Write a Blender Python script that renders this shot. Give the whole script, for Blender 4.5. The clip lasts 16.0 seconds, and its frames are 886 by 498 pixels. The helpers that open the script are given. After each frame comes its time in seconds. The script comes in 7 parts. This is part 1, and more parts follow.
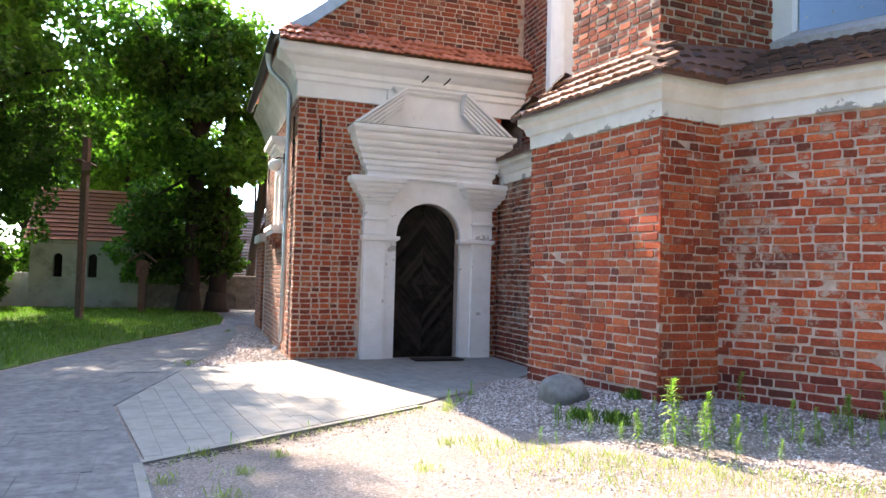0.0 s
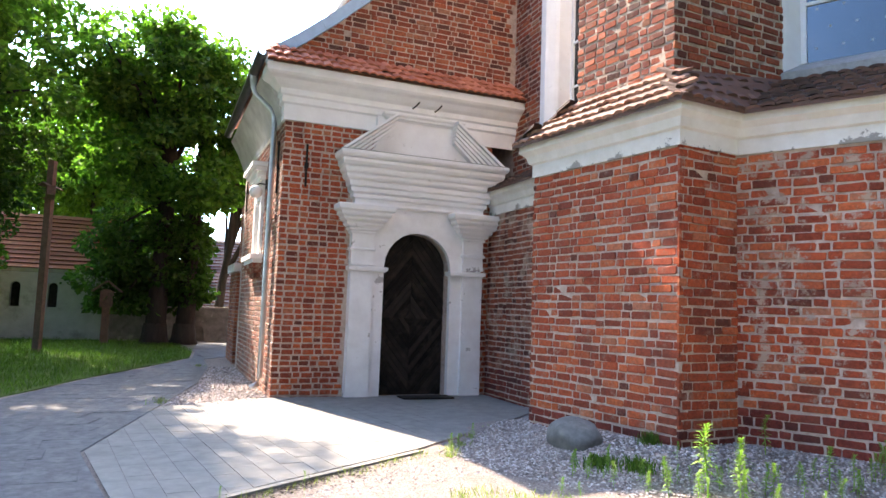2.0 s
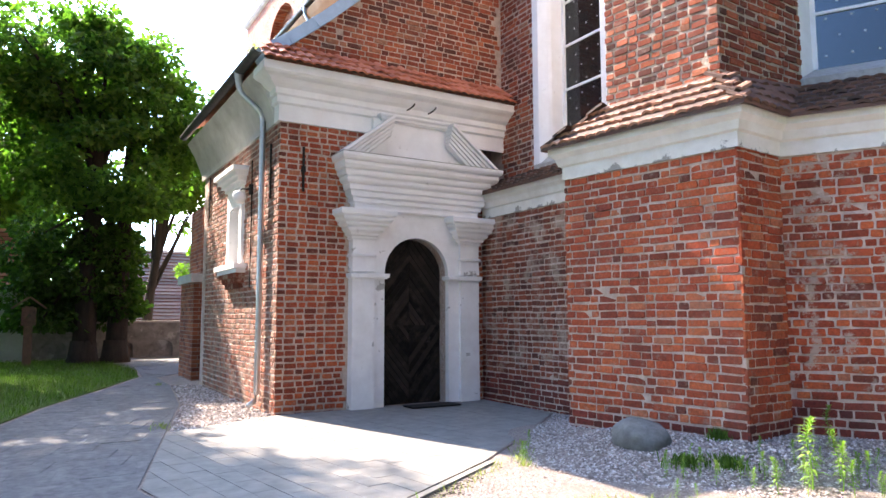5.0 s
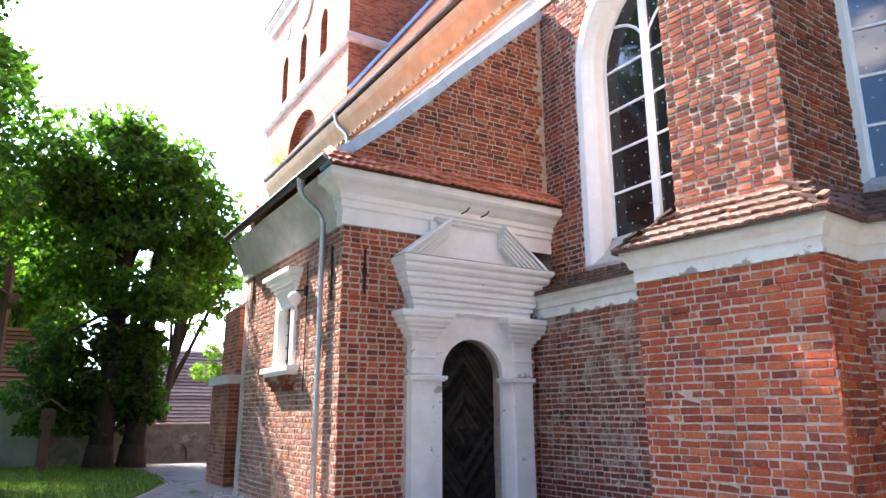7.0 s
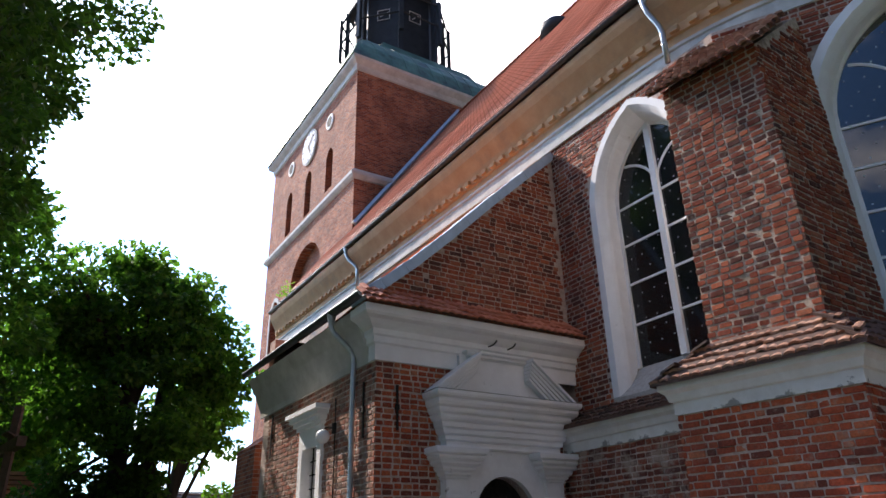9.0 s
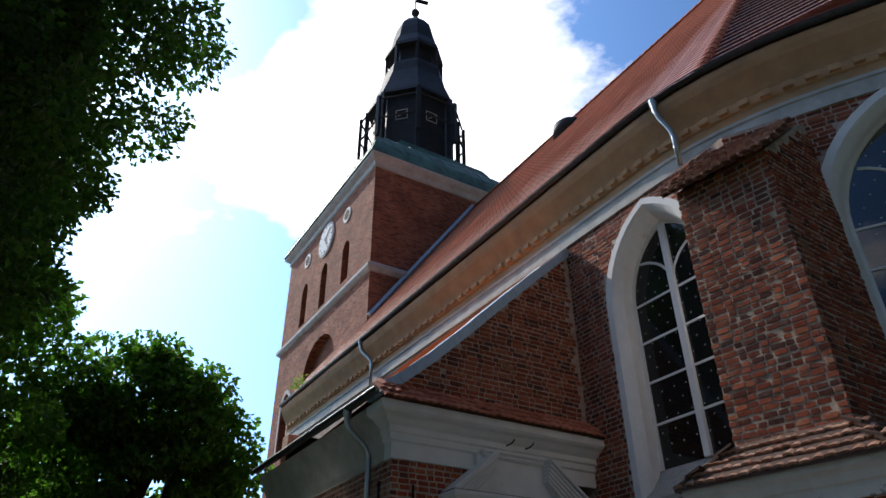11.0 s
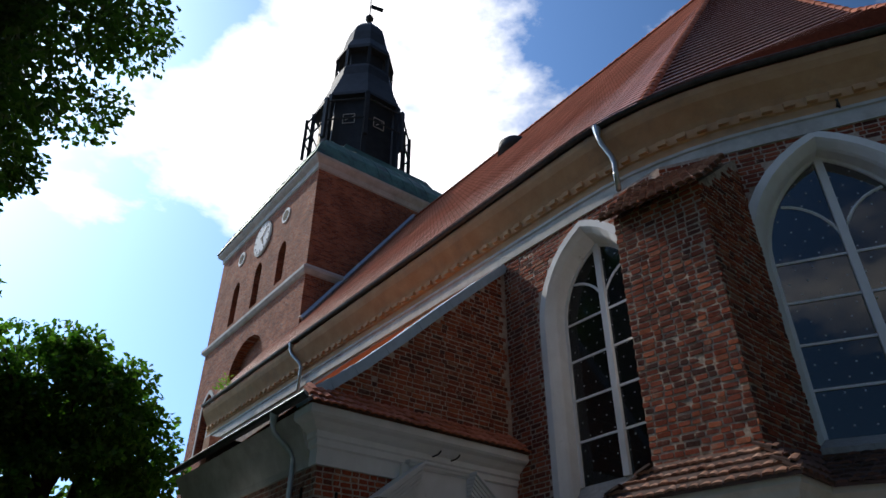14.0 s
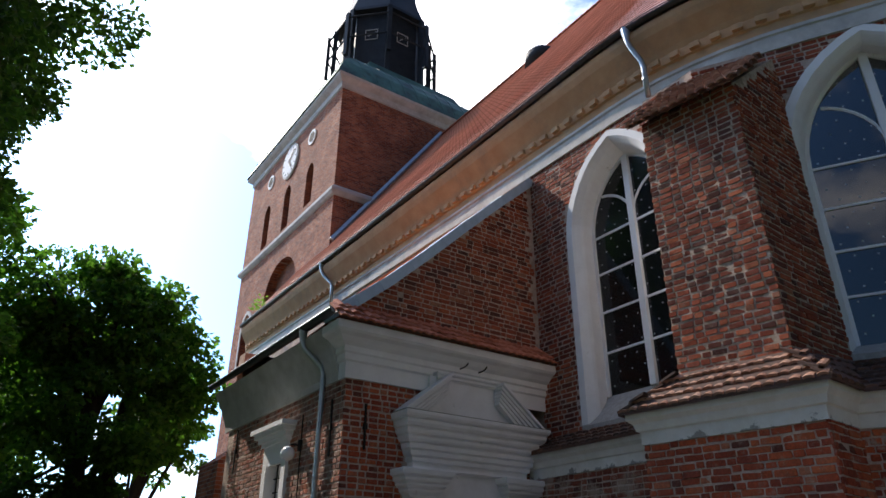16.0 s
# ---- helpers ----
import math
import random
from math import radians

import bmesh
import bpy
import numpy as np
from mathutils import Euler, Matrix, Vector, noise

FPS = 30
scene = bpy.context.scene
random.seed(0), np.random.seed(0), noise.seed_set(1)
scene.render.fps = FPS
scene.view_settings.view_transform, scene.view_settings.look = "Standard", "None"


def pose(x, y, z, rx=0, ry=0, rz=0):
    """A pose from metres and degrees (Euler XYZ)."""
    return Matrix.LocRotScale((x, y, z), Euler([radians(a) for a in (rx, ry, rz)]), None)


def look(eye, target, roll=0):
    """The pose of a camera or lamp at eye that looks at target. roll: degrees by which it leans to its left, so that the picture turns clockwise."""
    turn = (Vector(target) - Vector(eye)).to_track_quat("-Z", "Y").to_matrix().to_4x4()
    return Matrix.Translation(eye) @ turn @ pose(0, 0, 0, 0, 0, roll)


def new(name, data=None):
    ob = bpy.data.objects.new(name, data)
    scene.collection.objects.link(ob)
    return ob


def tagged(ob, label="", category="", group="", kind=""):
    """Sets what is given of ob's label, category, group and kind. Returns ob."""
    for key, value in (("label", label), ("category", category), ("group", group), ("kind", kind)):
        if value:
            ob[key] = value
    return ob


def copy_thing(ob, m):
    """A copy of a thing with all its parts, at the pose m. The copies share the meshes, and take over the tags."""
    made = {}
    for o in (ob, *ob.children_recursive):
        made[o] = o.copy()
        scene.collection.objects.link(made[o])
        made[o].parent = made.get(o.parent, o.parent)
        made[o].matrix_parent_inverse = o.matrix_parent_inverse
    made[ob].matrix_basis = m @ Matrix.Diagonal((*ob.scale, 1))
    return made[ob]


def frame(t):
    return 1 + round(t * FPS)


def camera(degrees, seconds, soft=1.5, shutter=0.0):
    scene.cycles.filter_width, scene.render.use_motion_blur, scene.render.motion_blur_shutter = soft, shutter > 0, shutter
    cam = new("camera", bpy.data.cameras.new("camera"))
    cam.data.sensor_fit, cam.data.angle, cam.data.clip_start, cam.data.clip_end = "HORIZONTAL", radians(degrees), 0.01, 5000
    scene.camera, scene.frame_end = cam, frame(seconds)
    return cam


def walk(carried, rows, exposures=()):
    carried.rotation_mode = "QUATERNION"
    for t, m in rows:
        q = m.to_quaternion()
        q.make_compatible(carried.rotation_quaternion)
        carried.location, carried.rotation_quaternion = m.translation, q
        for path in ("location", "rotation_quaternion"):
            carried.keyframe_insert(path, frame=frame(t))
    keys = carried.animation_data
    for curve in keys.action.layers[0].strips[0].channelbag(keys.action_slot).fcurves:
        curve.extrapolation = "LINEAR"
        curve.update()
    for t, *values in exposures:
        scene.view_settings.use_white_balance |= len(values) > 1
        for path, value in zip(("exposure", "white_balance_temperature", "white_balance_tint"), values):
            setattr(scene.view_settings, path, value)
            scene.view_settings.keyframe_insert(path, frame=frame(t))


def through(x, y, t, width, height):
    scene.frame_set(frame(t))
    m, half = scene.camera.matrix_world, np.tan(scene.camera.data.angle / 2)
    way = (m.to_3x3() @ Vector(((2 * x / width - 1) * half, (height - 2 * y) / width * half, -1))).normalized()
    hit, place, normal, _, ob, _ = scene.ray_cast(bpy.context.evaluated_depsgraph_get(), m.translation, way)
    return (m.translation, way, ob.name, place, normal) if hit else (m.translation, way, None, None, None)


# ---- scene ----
cam = camera(66.0, 16.0)
METRES, EYE, TILT, LEAN, TURN = 5.5, 1.65, 0.0, 0.0, -19.7
ROWS = [
    (0.0, 0.0, 0.0, 0.0, -0.06, 2.35, -1.5),
    (0.5, 0.0097, 0.0096, -0.0004, 0.88, 1.15, -1.37),
    (1.0, -0.0007, 0.0332, -0.002, 2.26, 1.27, -2.94),
    (1.5, -0.035, 0.0683, 0.0006, 1.39, 2.72, -1.04),
    (2.0, -0.0795, 0.1027, -0.0, -2.86, 5.18, -2.01),
    (2.5, -0.1384, 0.1336, 0.0041, -3.15, 6.57, -1.39),
    (3.0, -0.1978, 0.1509, 0.0018, -3.05, 6.02, -1.14),
    (5.5, -0.4733, 0.1951, 0.0071, -12.59, 6.21, -0.09),
    (6.0, -0.5271, 0.2021, 0.0116, -12.6, 8.81, -0.19),
    (6.5, -0.5836, 0.2018, 0.012, -12.03, 11.63, -0.06),
    (7.0, -0.6344, 0.2104, 0.015, -11.63, 13.7, 0.19),
    (7.5, -0.6756, 0.2281, 0.0233, -11.44, 17.16, 0.17),
    (8.0, -0.7321, 0.2315, 0.0244, -11.73, 20.08, -0.24),
    (8.5, -0.7679, 0.2205, 0.0286, -13.98, 22.07, 0.58),
    (9.0, -0.7833, 0.1859, 0.0275, -12.27, 24.27, 1.4),
    (9.5, -0.7947, 0.1666, 0.027, -12.08, 26.05, -0.36),
    (10.0, -0.8041, 0.1624, 0.0276, -11.48, 28.36, -0.46),
    (12.5, -0.8145, 0.1665, 0.0297, -13.3, 34.18, 0.1),
    (13.0, -0.8179, 0.1637, 0.0296, -14.9, 34.19, -0.26),
    (13.5, -0.8196, 0.1588, 0.028, -17.59, 34.18, -0.33),
    (14.0, -0.8203, 0.1592, 0.0252, -18.19, 32.74, -0.17),
    (14.5, -0.8101, 0.1594, 0.0242, -17.59, 30.39, -0.19),
    (15.0, -0.799, 0.1653, 0.0237, -17.73, 27.78, 0.13),
    (15.5, -0.7922, 0.1717, 0.0251, -17.32, 26.83, -0.09),
    (16.0, -0.7812, 0.1842, 0.0236, -15.16, 26.03, -0.22),
]
EXPOSURES = [(0.0, 2.32, 7350, 18), (5.5, 2.35, 7100, 20), (7.0, 2.4, 7000, 20), (8.0, 1.5, 6950, 19), (8.5, 0.95, 6850, 18), (9.0, 0.5, 6750, 18), (9.5, 0.15, 6700, 16), (10.0, -0.15, 6650, 14), (12.5, -0.75, 6500, 10), (13.5, -0.9, 6500, 10), (14.5, -0.75, 6500, 12), (15.0, -0.45, 6550, 13), (16.0, -0.05, 6650, 14)]
walk(cam, [(t, pose(0, 0, EYE, TILT, LEAN, TURN) @ pose(METRES * x, METRES * y, METRES * z, 90 + pitch, roll, yaw)) for t, x, y, z, yaw, pitch, roll in ROWS], EXPOSURES)

# ---- light ----
SUN_AZ, SUN_EL = radians(17), radians(41.5)          # from +y towards -x, above the horizon
BANK = (0.385, 0.63, 0.675)                         # way to the middle of the cloud bank
world = bpy.data.worlds.new("sky")
scene.world = world
world.use_nodes = True
wn, wl = world.node_tree.nodes, world.node_tree.links
wn.clear()
sky = wn.new("ShaderNodeTexSky")
sky.sky_type, sky.sun_disc = "NISHITA", False
sky.sun_elevation, sky.sun_rotation = SUN_EL, -SUN_AZ
sky.air_density, sky.dust_density, sky.ozone_density = 1.0, 1.2, 2.5
wc = wn.new("ShaderNodeTexCoord")
wmap = wn.new("ShaderNodeMapping")
wmap.inputs["Location"].default_value = (0.35, 0.2, 0.0)
wmap.inputs["Scale"].default_value = (1.0, 1.0, 1.9)
cn = wn.new("ShaderNodeTexNoise")
cn.inputs["Scale"].default_value, cn.inputs["Detail"].default_value, cn.inputs["Roughness"].default_value = 2.3, 9.0, 0.56
cr = wn.new("ShaderNodeValToRGB")
cr.color_ramp.elements[0].position, cr.color_ramp.elements[1].position = 0.55, 0.65
mixc = wn.new("ShaderNodeMixRGB")
mixc.inputs[2].default_value = (13.0, 13.0, 13.2, 1)
bg = wn.new("ShaderNodeBackground")
bg.inputs["Strength"].default_value = 0.041
wo = wn.new("ShaderNodeOutputWorld")
wl.new(wc.outputs["Generated"], wmap.inputs["Vector"])
wl.new(wmap.outputs["Vector"], cn.inputs["Vector"])
# a bank of cumulus stands behind the tower
bank = wn.new("ShaderNodeVectorMath")
bank.operation = "DOT_PRODUCT"
bank.inputs[1].default_value = BANK
wl.new(wc.outputs["Generated"], bank.inputs[0])
bm_ = wn.new("ShaderNodeMapRange")
bm_.interpolation_type = "SMOOTHSTEP"
bm_.inputs["From Min"].default_value, bm_.inputs["From Max"].default_value = 0.950, 0.99
bm_.inputs["To Min"].default_value, bm_.inputs["To Max"].default_value = 0.0, 0.17
wl.new(bank.outputs["Value"], bm_.inputs["Value"])
cadd = wn.new("ShaderNodeMath")
wl.new(cn.outputs["Fac"], cadd.inputs[0])
wl.new(bm_.outputs["Result"], cadd.inputs[1])
wl.new(cadd.outputs[0], cr.inputs["Fac"])
wl.new(cr.outputs["Color"], mixc.inputs[0])
tint = wn.new("ShaderNodeMixRGB")
tint.blend_type = "MULTIPLY"
tint.inputs[0].default_value, tint.inputs[2].default_value = 1.0, (0.94, 1.32, 1.66, 1)
wl.new(sky.outputs["Color"], tint.inputs[1])
wl.new(tint.outputs["Color"], mixc.inputs[1])
# haze and cloud glow brighter towards the sun
glow = wn.new("ShaderNodeVectorMath")
glow.operation = "DOT_PRODUCT"
glow.inputs[1].default_value = (-math.sin(SUN_AZ) * math.cos(SUN_EL), math.cos(SUN_AZ) * math.cos(SUN_EL), math.sin(SUN_EL))
wl.new(wc.outputs["Generated"], glow.inputs[0])
gr = wn.new("ShaderNodeMapRange")
gr.interpolation_type = "SMOOTHSTEP"
gr.inputs["From Min"].default_value, gr.inputs["From Max"].default_value = -0.1, 1.0
gr.inputs["To Min"].default_value, gr.inputs["To Max"].default_value = 0.58, 6.0
wl.new(glow.outputs["Value"], gr.inputs["Value"])
lit = wn.new("ShaderNodeVectorMath")
lit.operation = "SCALE"
wl.new(mixc.outputs["Color"], lit.inputs[0])
wl.new(gr.outputs["Result"], lit.inputs["Scale"])
wl.new(lit.outputs["Vector"], bg.inputs["Color"])
wl.new(bg.outputs["Background"], wo.inputs["Surface"])
sun = new("sun", bpy.data.lights.new("sun", "SUN"))
sun.data.energy, sun.data.angle, sun.data.color = 5.0, radians(0.55), (1.0, 0.93, 0.82)
sun.matrix_world = look((-30 * math.sin(SUN_AZ), 30 * math.cos(SUN_AZ), 30 * math.tan(SUN_EL)), (0, 0, 0))

# ---- materials ----
def material(name, rough=0.8, metal=0.0, spec=0.5):
    m = bpy.data.materials.new(name)
    m.use_nodes = True
    b = m.node_tree.nodes["Principled BSDF"]
    b.inputs["Roughness"].default_value, b.inputs["Metallic"].default_value = rough, metal
    b.inputs["Specular IOR Level"].default_value = spec
    return m, m.node_tree.nodes, m.node_tree.links, b


def ramp(nodes, stops):
    r = nodes.new("ShaderNodeValToRGB")
    e = r.color_ramp.elements
    while len(e) < len(stops):
        e.new(0.5)
    for el, (p, c) in zip(e, stops):
        el.position, el.color = p, (*c, 1)
    return r


def noisy(nodes, links, scale, detail=6, rough=0.6, world=True, stretch=None):
    n = nodes.new("ShaderNodeTexNoise")
    n.inputs["Scale"].default_value, n.inputs["Detail"].default_value, n.inputs["Roughness"].default_value = scale, detail, rough
    if world:
        g = nodes.new("ShaderNodeNewGeometry")
        src = g.outputs["Position"]
        if stretch:
            mp = nodes.new("ShaderNodeMapping")
            mp.inputs["Scale"].default_value = stretch
            links.new(src, mp.inputs["Vector"])
            src = mp.outputs["Vector"]
        links.new(src, n.inputs["Vector"])
    return n


def mixed(nodes, links, a, b, fac, mode="MIX", amount=None):
    x = nodes.new("ShaderNodeMixRGB")
    x.blend_type = mode
    for slot, v in ((1, a), (2, b)):
        if isinstance(v, tuple):
            x.inputs[slot].default_value = (*v, 1)
        else:
            links.new(v, x.inputs[slot])
    if amount is not None:
        x.inputs[0].default_value = amount
    if fac is not None:
        links.new(fac, x.inputs[0])
    return x.outputs["Color"]


def bumped(nodes, links, b, height, strength=0.3, dist=0.01):
    p = nodes.new("ShaderNodeBump")
    p.inputs["Strength"].default_value, p.inputs["Distance"].default_value = strength, dist
    links.new(height, p.inputs["Height"])
    links.new(p.outputs["Normal"], b.inputs["Normal"])


def piece_random(nodes, links):
    """One value a piece: single objects by object, joined ones by island."""
    g, o, a, f = nodes.new("ShaderNodeNewGeometry"), nodes.new("ShaderNodeObjectInfo"), nodes.new("ShaderNodeMath"), nodes.new("ShaderNodeMath")
    a.operation, f.operation = "ADD", "FRACT"
    links.new(g.outputs["Random Per Island"], a.inputs[0])
    links.new(o.outputs["Random"], a.inputs[1])
    links.new(a.outputs[0], f.inputs[0])
    return f.outputs[0]


def surface(name, stops, scale, rough=0.85, bump=0.3, dist=0.01, fine=60, metal=0.0, big=None, big_col=(0.2, 0.2, 0.2), big_at=(0.5, 0.65), big_scale=1.2, spec=0.4, stretch=None):
    """A plain weathered surface: colour from noise, stains at a second scale, fine relief."""
    m, n, l, b = material(name, rough, metal, spec)
    t = noisy(n, l, scale, 8, 0.65, stretch=stretch)
    c = ramp(n, stops)
    l.new(t.outputs["Fac"], c.inputs["Fac"])
    col = c.outputs["Color"]
    if big:
        s = noisy(n, l, big_scale, 9, 0.68)
        r = ramp(n, [(big_at[0], (0, 0, 0)), (big_at[1], (big, big, big))])
        l.new(s.outputs["Fac"], r.inputs["Fac"])
        col = mixed(n, l, col, big_col, r.outputs["Color"])
    l.new(col, b.inputs["Base Color"])
    if bump:
        f = noisy(n, l, fine, 6, 0.7)
        bumped(n, l, b, f.outputs["Fac"], bump, dist)
    return m


def brick_material(name, stops, mortar_smear=0.45, at=(0.54, 0.66), size=6.0):
    m, n, l, b = material(name, 0.9, 0, 0.25)
    r = piece_random(n, l)
    c = ramp(n, stops)
    l.new(r, c.inputs["Fac"])
    g = noisy(n, l, 26, 8, 0.7)
    gr = ramp(n, [(0.3, (0.48, 0.47, 0.46)), (0.72, (1.3, 1.27, 1.24))])
    l.new(g.outputs["Fac"], gr.inputs["Fac"])
    col = mixed(n, l, c.outputs["Color"], gr.outputs["Color"], None, "MULTIPLY", 1.0)
    s = noisy(n, l, size, 9, 0.75)
    sr = ramp(n, [(at[0], (0, 0, 0)), (at[1], (mortar_smear,) * 3)])
    l.new(s.outputs["Fac"], sr.inputs["Fac"])
    col = mixed(n, l, col, (0.42, 0.31, 0.24), sr.outputs["Color"])
    d = noisy(n, l, 1.1, 8, 0.7)
    dr = ramp(n, [(0.46, (0, 0, 0)), (0.68, (0.5, 0.5, 0.5))])
    l.new(d.outputs["Fac"], dr.inputs["Fac"])
    col = mixed(n, l, col, (0.11, 0.045, 0.032), dr.outputs["Color"])
    l.new(col, b.inputs["Base Color"])
    f = noisy(n, l, 90, 6, 0.75)
    bumped(n, l, b, f.outputs["Fac"], 0.5, 0.006)
    return m


RED = [(0.0, (0.14, 0.042, 0.028)), (0.06, (0.24, 0.048, 0.025)), (0.3, (0.36, 0.066, 0.029)), (0.65, (0.45, 0.087, 0.034)), (0.9, (0.55, 0.130, 0.047)), (1.0, (0.45, 0.165, 0.09))]
BROWN = [(0.0, (0.09, 0.034, 0.026)), (0.15, (0.18, 0.046, 0.028)), (0.4, (0.29, 0.064, 0.033)), (0.7, (0.38, 0.088, 0.042)), (0.92, (0.47, 0.130, 0.058)), (1.0, (0.40, 0.18, 0.11))]
M_BRICK = brick_material("red_brick", RED, 0.5, (0.54, 0.66), 8.0)
M_BRICK_DARK = brick_material("sooty_brick", [(0.0, (0.09, 0.03, 0.022)), (0.3, (0.19, 0.045, 0.026)), (0.7, (0.29, 0.07, 0.035)), (1.0, (0.36, 0.11, 0.06))], 0.85, (0.50, 0.60), 2.3)
M_BRICK_UP = brick_material("weathered_brick", BROWN, 0.6, (0.55, 0.68), 7.0)
M_MORTAR = surface("lime_mortar", [(0.3, (0.40, 0.29, 0.23)), (0.7, (0.64, 0.50, 0.415))], 9, 0.95, 0.8, 0.018, 55, big=0.55, big_col=(0.24, 0.17, 0.135), big_scale=1.8)
M_MORTAR_PALE = surface("buff_mortar", [(0.3, (0.36, 0.27, 0.20)), (0.7, (0.68, 0.56, 0.45))], 11, 0.95, 1.0, 0.03, 35, big=0.6, big_col=(0.13, 0.09, 0.07), big_scale=3.0)
M_WHITE = surface("whitewashed_plaster", [(0.25, (0.76, 0.745, 0.74)), (0.7, (0.88, 0.875, 0.875))], 2.2, 0.85, 0.3, 0.008, 40, big=0.5, big_col=(0.42, 0.40, 0.38), big_at=(0.64, 0.70), big_scale=3.4)
M_FLAKED = surface("flaking_whitewash", [(0.25, (0.72, 0.70, 0.69)), (0.7, (0.87, 0.865, 0.86))], 3.0, 0.88, 0.35, 0.008, 40, big=0.85, big_col=(0.36, 0.34, 0.32), big_at=(0.615, 0.635), big_scale=3.0)
M_STUCCO = surface("weathered_plaster", [(0.25, (0.42, 0.40, 0.37)), (0.7, (0.64, 0.62, 0.59))], 2.0, 0.88, 0.3, 0.008, 30, big=0.5, big_col=(0.30, 0.27, 0.24), big_at=(0.52, 0.72), big_scale=1.3)
# Orange bounce off the porch roof is put into the colour, besides stains.
M_CORNICE = surface("bounce_tinted_plaster", [(0.25, (0.50, 0.26, 0.12)), (0.7, (0.63, 0.38, 0.205))], 1.6, 0.88, 0.3, 0.008, 30, big=0.5, big_col=(0.30, 0.22, 0.15), big_at=(0.5, 0.7), big_scale=1.1)
M_HUT = surface("grimy_whitewash", [(0.25, (0.38, 0.38, 0.39)), (0.7, (0.56, 0.56, 0.57))], 1.8, 0.9, 0.3, 0.008, 30, big=0.7, big_col=(0.20, 0.19, 0.17), big_at=(0.55, 0.68), big_scale=1.1)
M_YARD = surface("old_yard_render", [(0.25, (0.13, 0.125, 0.12)), (0.7, (0.33, 0.32, 0.305))], 2.6, 0.92, 0.7, 0.02, 22, big=0.75, big_col=(0.48, 0.47, 0.45), big_at=(0.56, 0.64), big_scale=1.7)
M_CEMENT = surface("grey_cement", [(0.3, (0.30, 0.285, 0.26)), (0.7, (0.44, 0.42, 0.39))], 12, 0.95, 0.5, 0.01, 60)


def tile_material(name, stops, dirt=0.5):
    m, n, l, b = material(name, 0.75, 0, 0.35)
    r = piece_random(n, l)
    c = ramp(n, stops)
    l.new(r, c.inputs["Fac"])
    s = noisy(n, l, 5.0, 9, 0.75)
    sr = ramp(n, [(0.48, (0, 0, 0)), (0.68, (dirt,) * 3)])
    l.new(s.outputs["Fac"], sr.inputs["Fac"])
    col = mixed(n, l, c.outputs["Color"], (0.07, 0.055, 0.045), sr.outputs["Color"])
    l.new(col, b.inputs["Base Color"])
    f = noisy(n, l, 70, 6, 0.7)
    bumped(n, l, b, f.outputs["Fac"], 0.35, 0.005)
    return m


M_OAK = tile_material("black_oak", [(0.0, (0.006, 0.005, 0.0045)), (0.5, (0.016, 0.013, 0.011)), (1.0, (0.032, 0.026, 0.022))], 0.5)
M_OAK.node_tree.nodes["Principled BSDF"].inputs["Specular IOR Level"].default_value = 0.1
M_TILE = tile_material("clay_tile", [(0.0, (0.24, 0.11, 0.07)), (0.5, (0.38, 0.19, 0.12)), (1.0, (0.46, 0.27, 0.19))], 0.7)
M_TILE_DARK = tile_material("dark_clay_tile", [(0.0, (0.07, 0.04, 0.032)), (0.6, (0.13, 0.065, 0.045)), (1.0, (0.2, 0.09, 0.06))], 0.6)
M_ROOF = tile_material("new_roof_tile", [(0.0, (0.42, 0.12, 0.06)), (0.5, (0.52, 0.165, 0.085)), (1.0, (0.60, 0.21, 0.12))], 0.22)
M_ZINC = surface("zinc_sheet", [(0.3, (0.42, 0.44, 0.46)), (0.7, (0.58, 0.60, 0.62))], 6, 0.38, 0.1, 0.003, 20, metal=0.9)
M_COPING = surface("blue_grey_sheet", [(0.3, (0.36, 0.48, 0.60)), (0.7, (0.46, 0.60, 0.74))], 5, 0.42, 0.1, 0.003, 20, metal=0.2)
M_GUTTER = surface("dark_gutter", [(0.3, (0.05, 0.055, 0.058)), (0.7, (0.10, 0.105, 0.11))], 6, 0.45, 0.1, 0.003, 20, metal=0.5)
M_COPPER = surface("green_copper", [(0.3, (0.035, 0.085, 0.065)), (0.55, (0.08, 0.20, 0.15)), (0.75, (0.14, 0.32, 0.25))], 1.6, 0.6, 0.2, 0.01, 15, metal=0.25, big=0.8, big_col=(0.025, 0.03, 0.03), big_at=(0.5, 0.62), big_scale=0.8)
M_LEAD = surface("dark_sheet", [(0.3, (0.010, 0.011, 0.013)), (0.7, (0.028, 0.030, 0.034))], 1.5, 0.6, 0.2, 0.01, 15)
M_WOOD = surface("weathered_wood", [(0.25, (0.07, 0.045, 0.032)), (0.75, (0.16, 0.10, 0.07))], 9, 0.8, 0.4, 0.006, 40)
M_IRON = surface("black_iron", [(0.3, (0.012, 0.011, 0.010)), (0.7, (0.035, 0.028, 0.024))], 20, 0.65, 0.3, 0.003, 60, metal=0.6)
M_STONE = surface("grey_boulder", [(0.25, (0.085, 0.083, 0.075)), (0.55, (0.16, 0.158, 0.145)), (0.8, (0.23, 0.22, 0.20))], 7, 0.9, 0.6, 0.02, 30)
M_PLINTH = brick_material("dark_red_plinth_brick", [(0.0, (0.11, 0.028, 0.022)), (0.4, (0.19, 0.036, 0.025)), (0.8, (0.26, 0.05, 0.032)), (1.0, (0.34, 0.08, 0.045))], 0.25, (0.58, 0.72), 5.0)
M_BRICK_WASHED = brick_material("lime_washed_brick", BROWN, 0.72, (0.40, 0.58), 5.0)
M_BRICK_PATCHED = brick_material("cement_smeared_brick", RED, 0.9, (0.535, 0.585), 3.6)


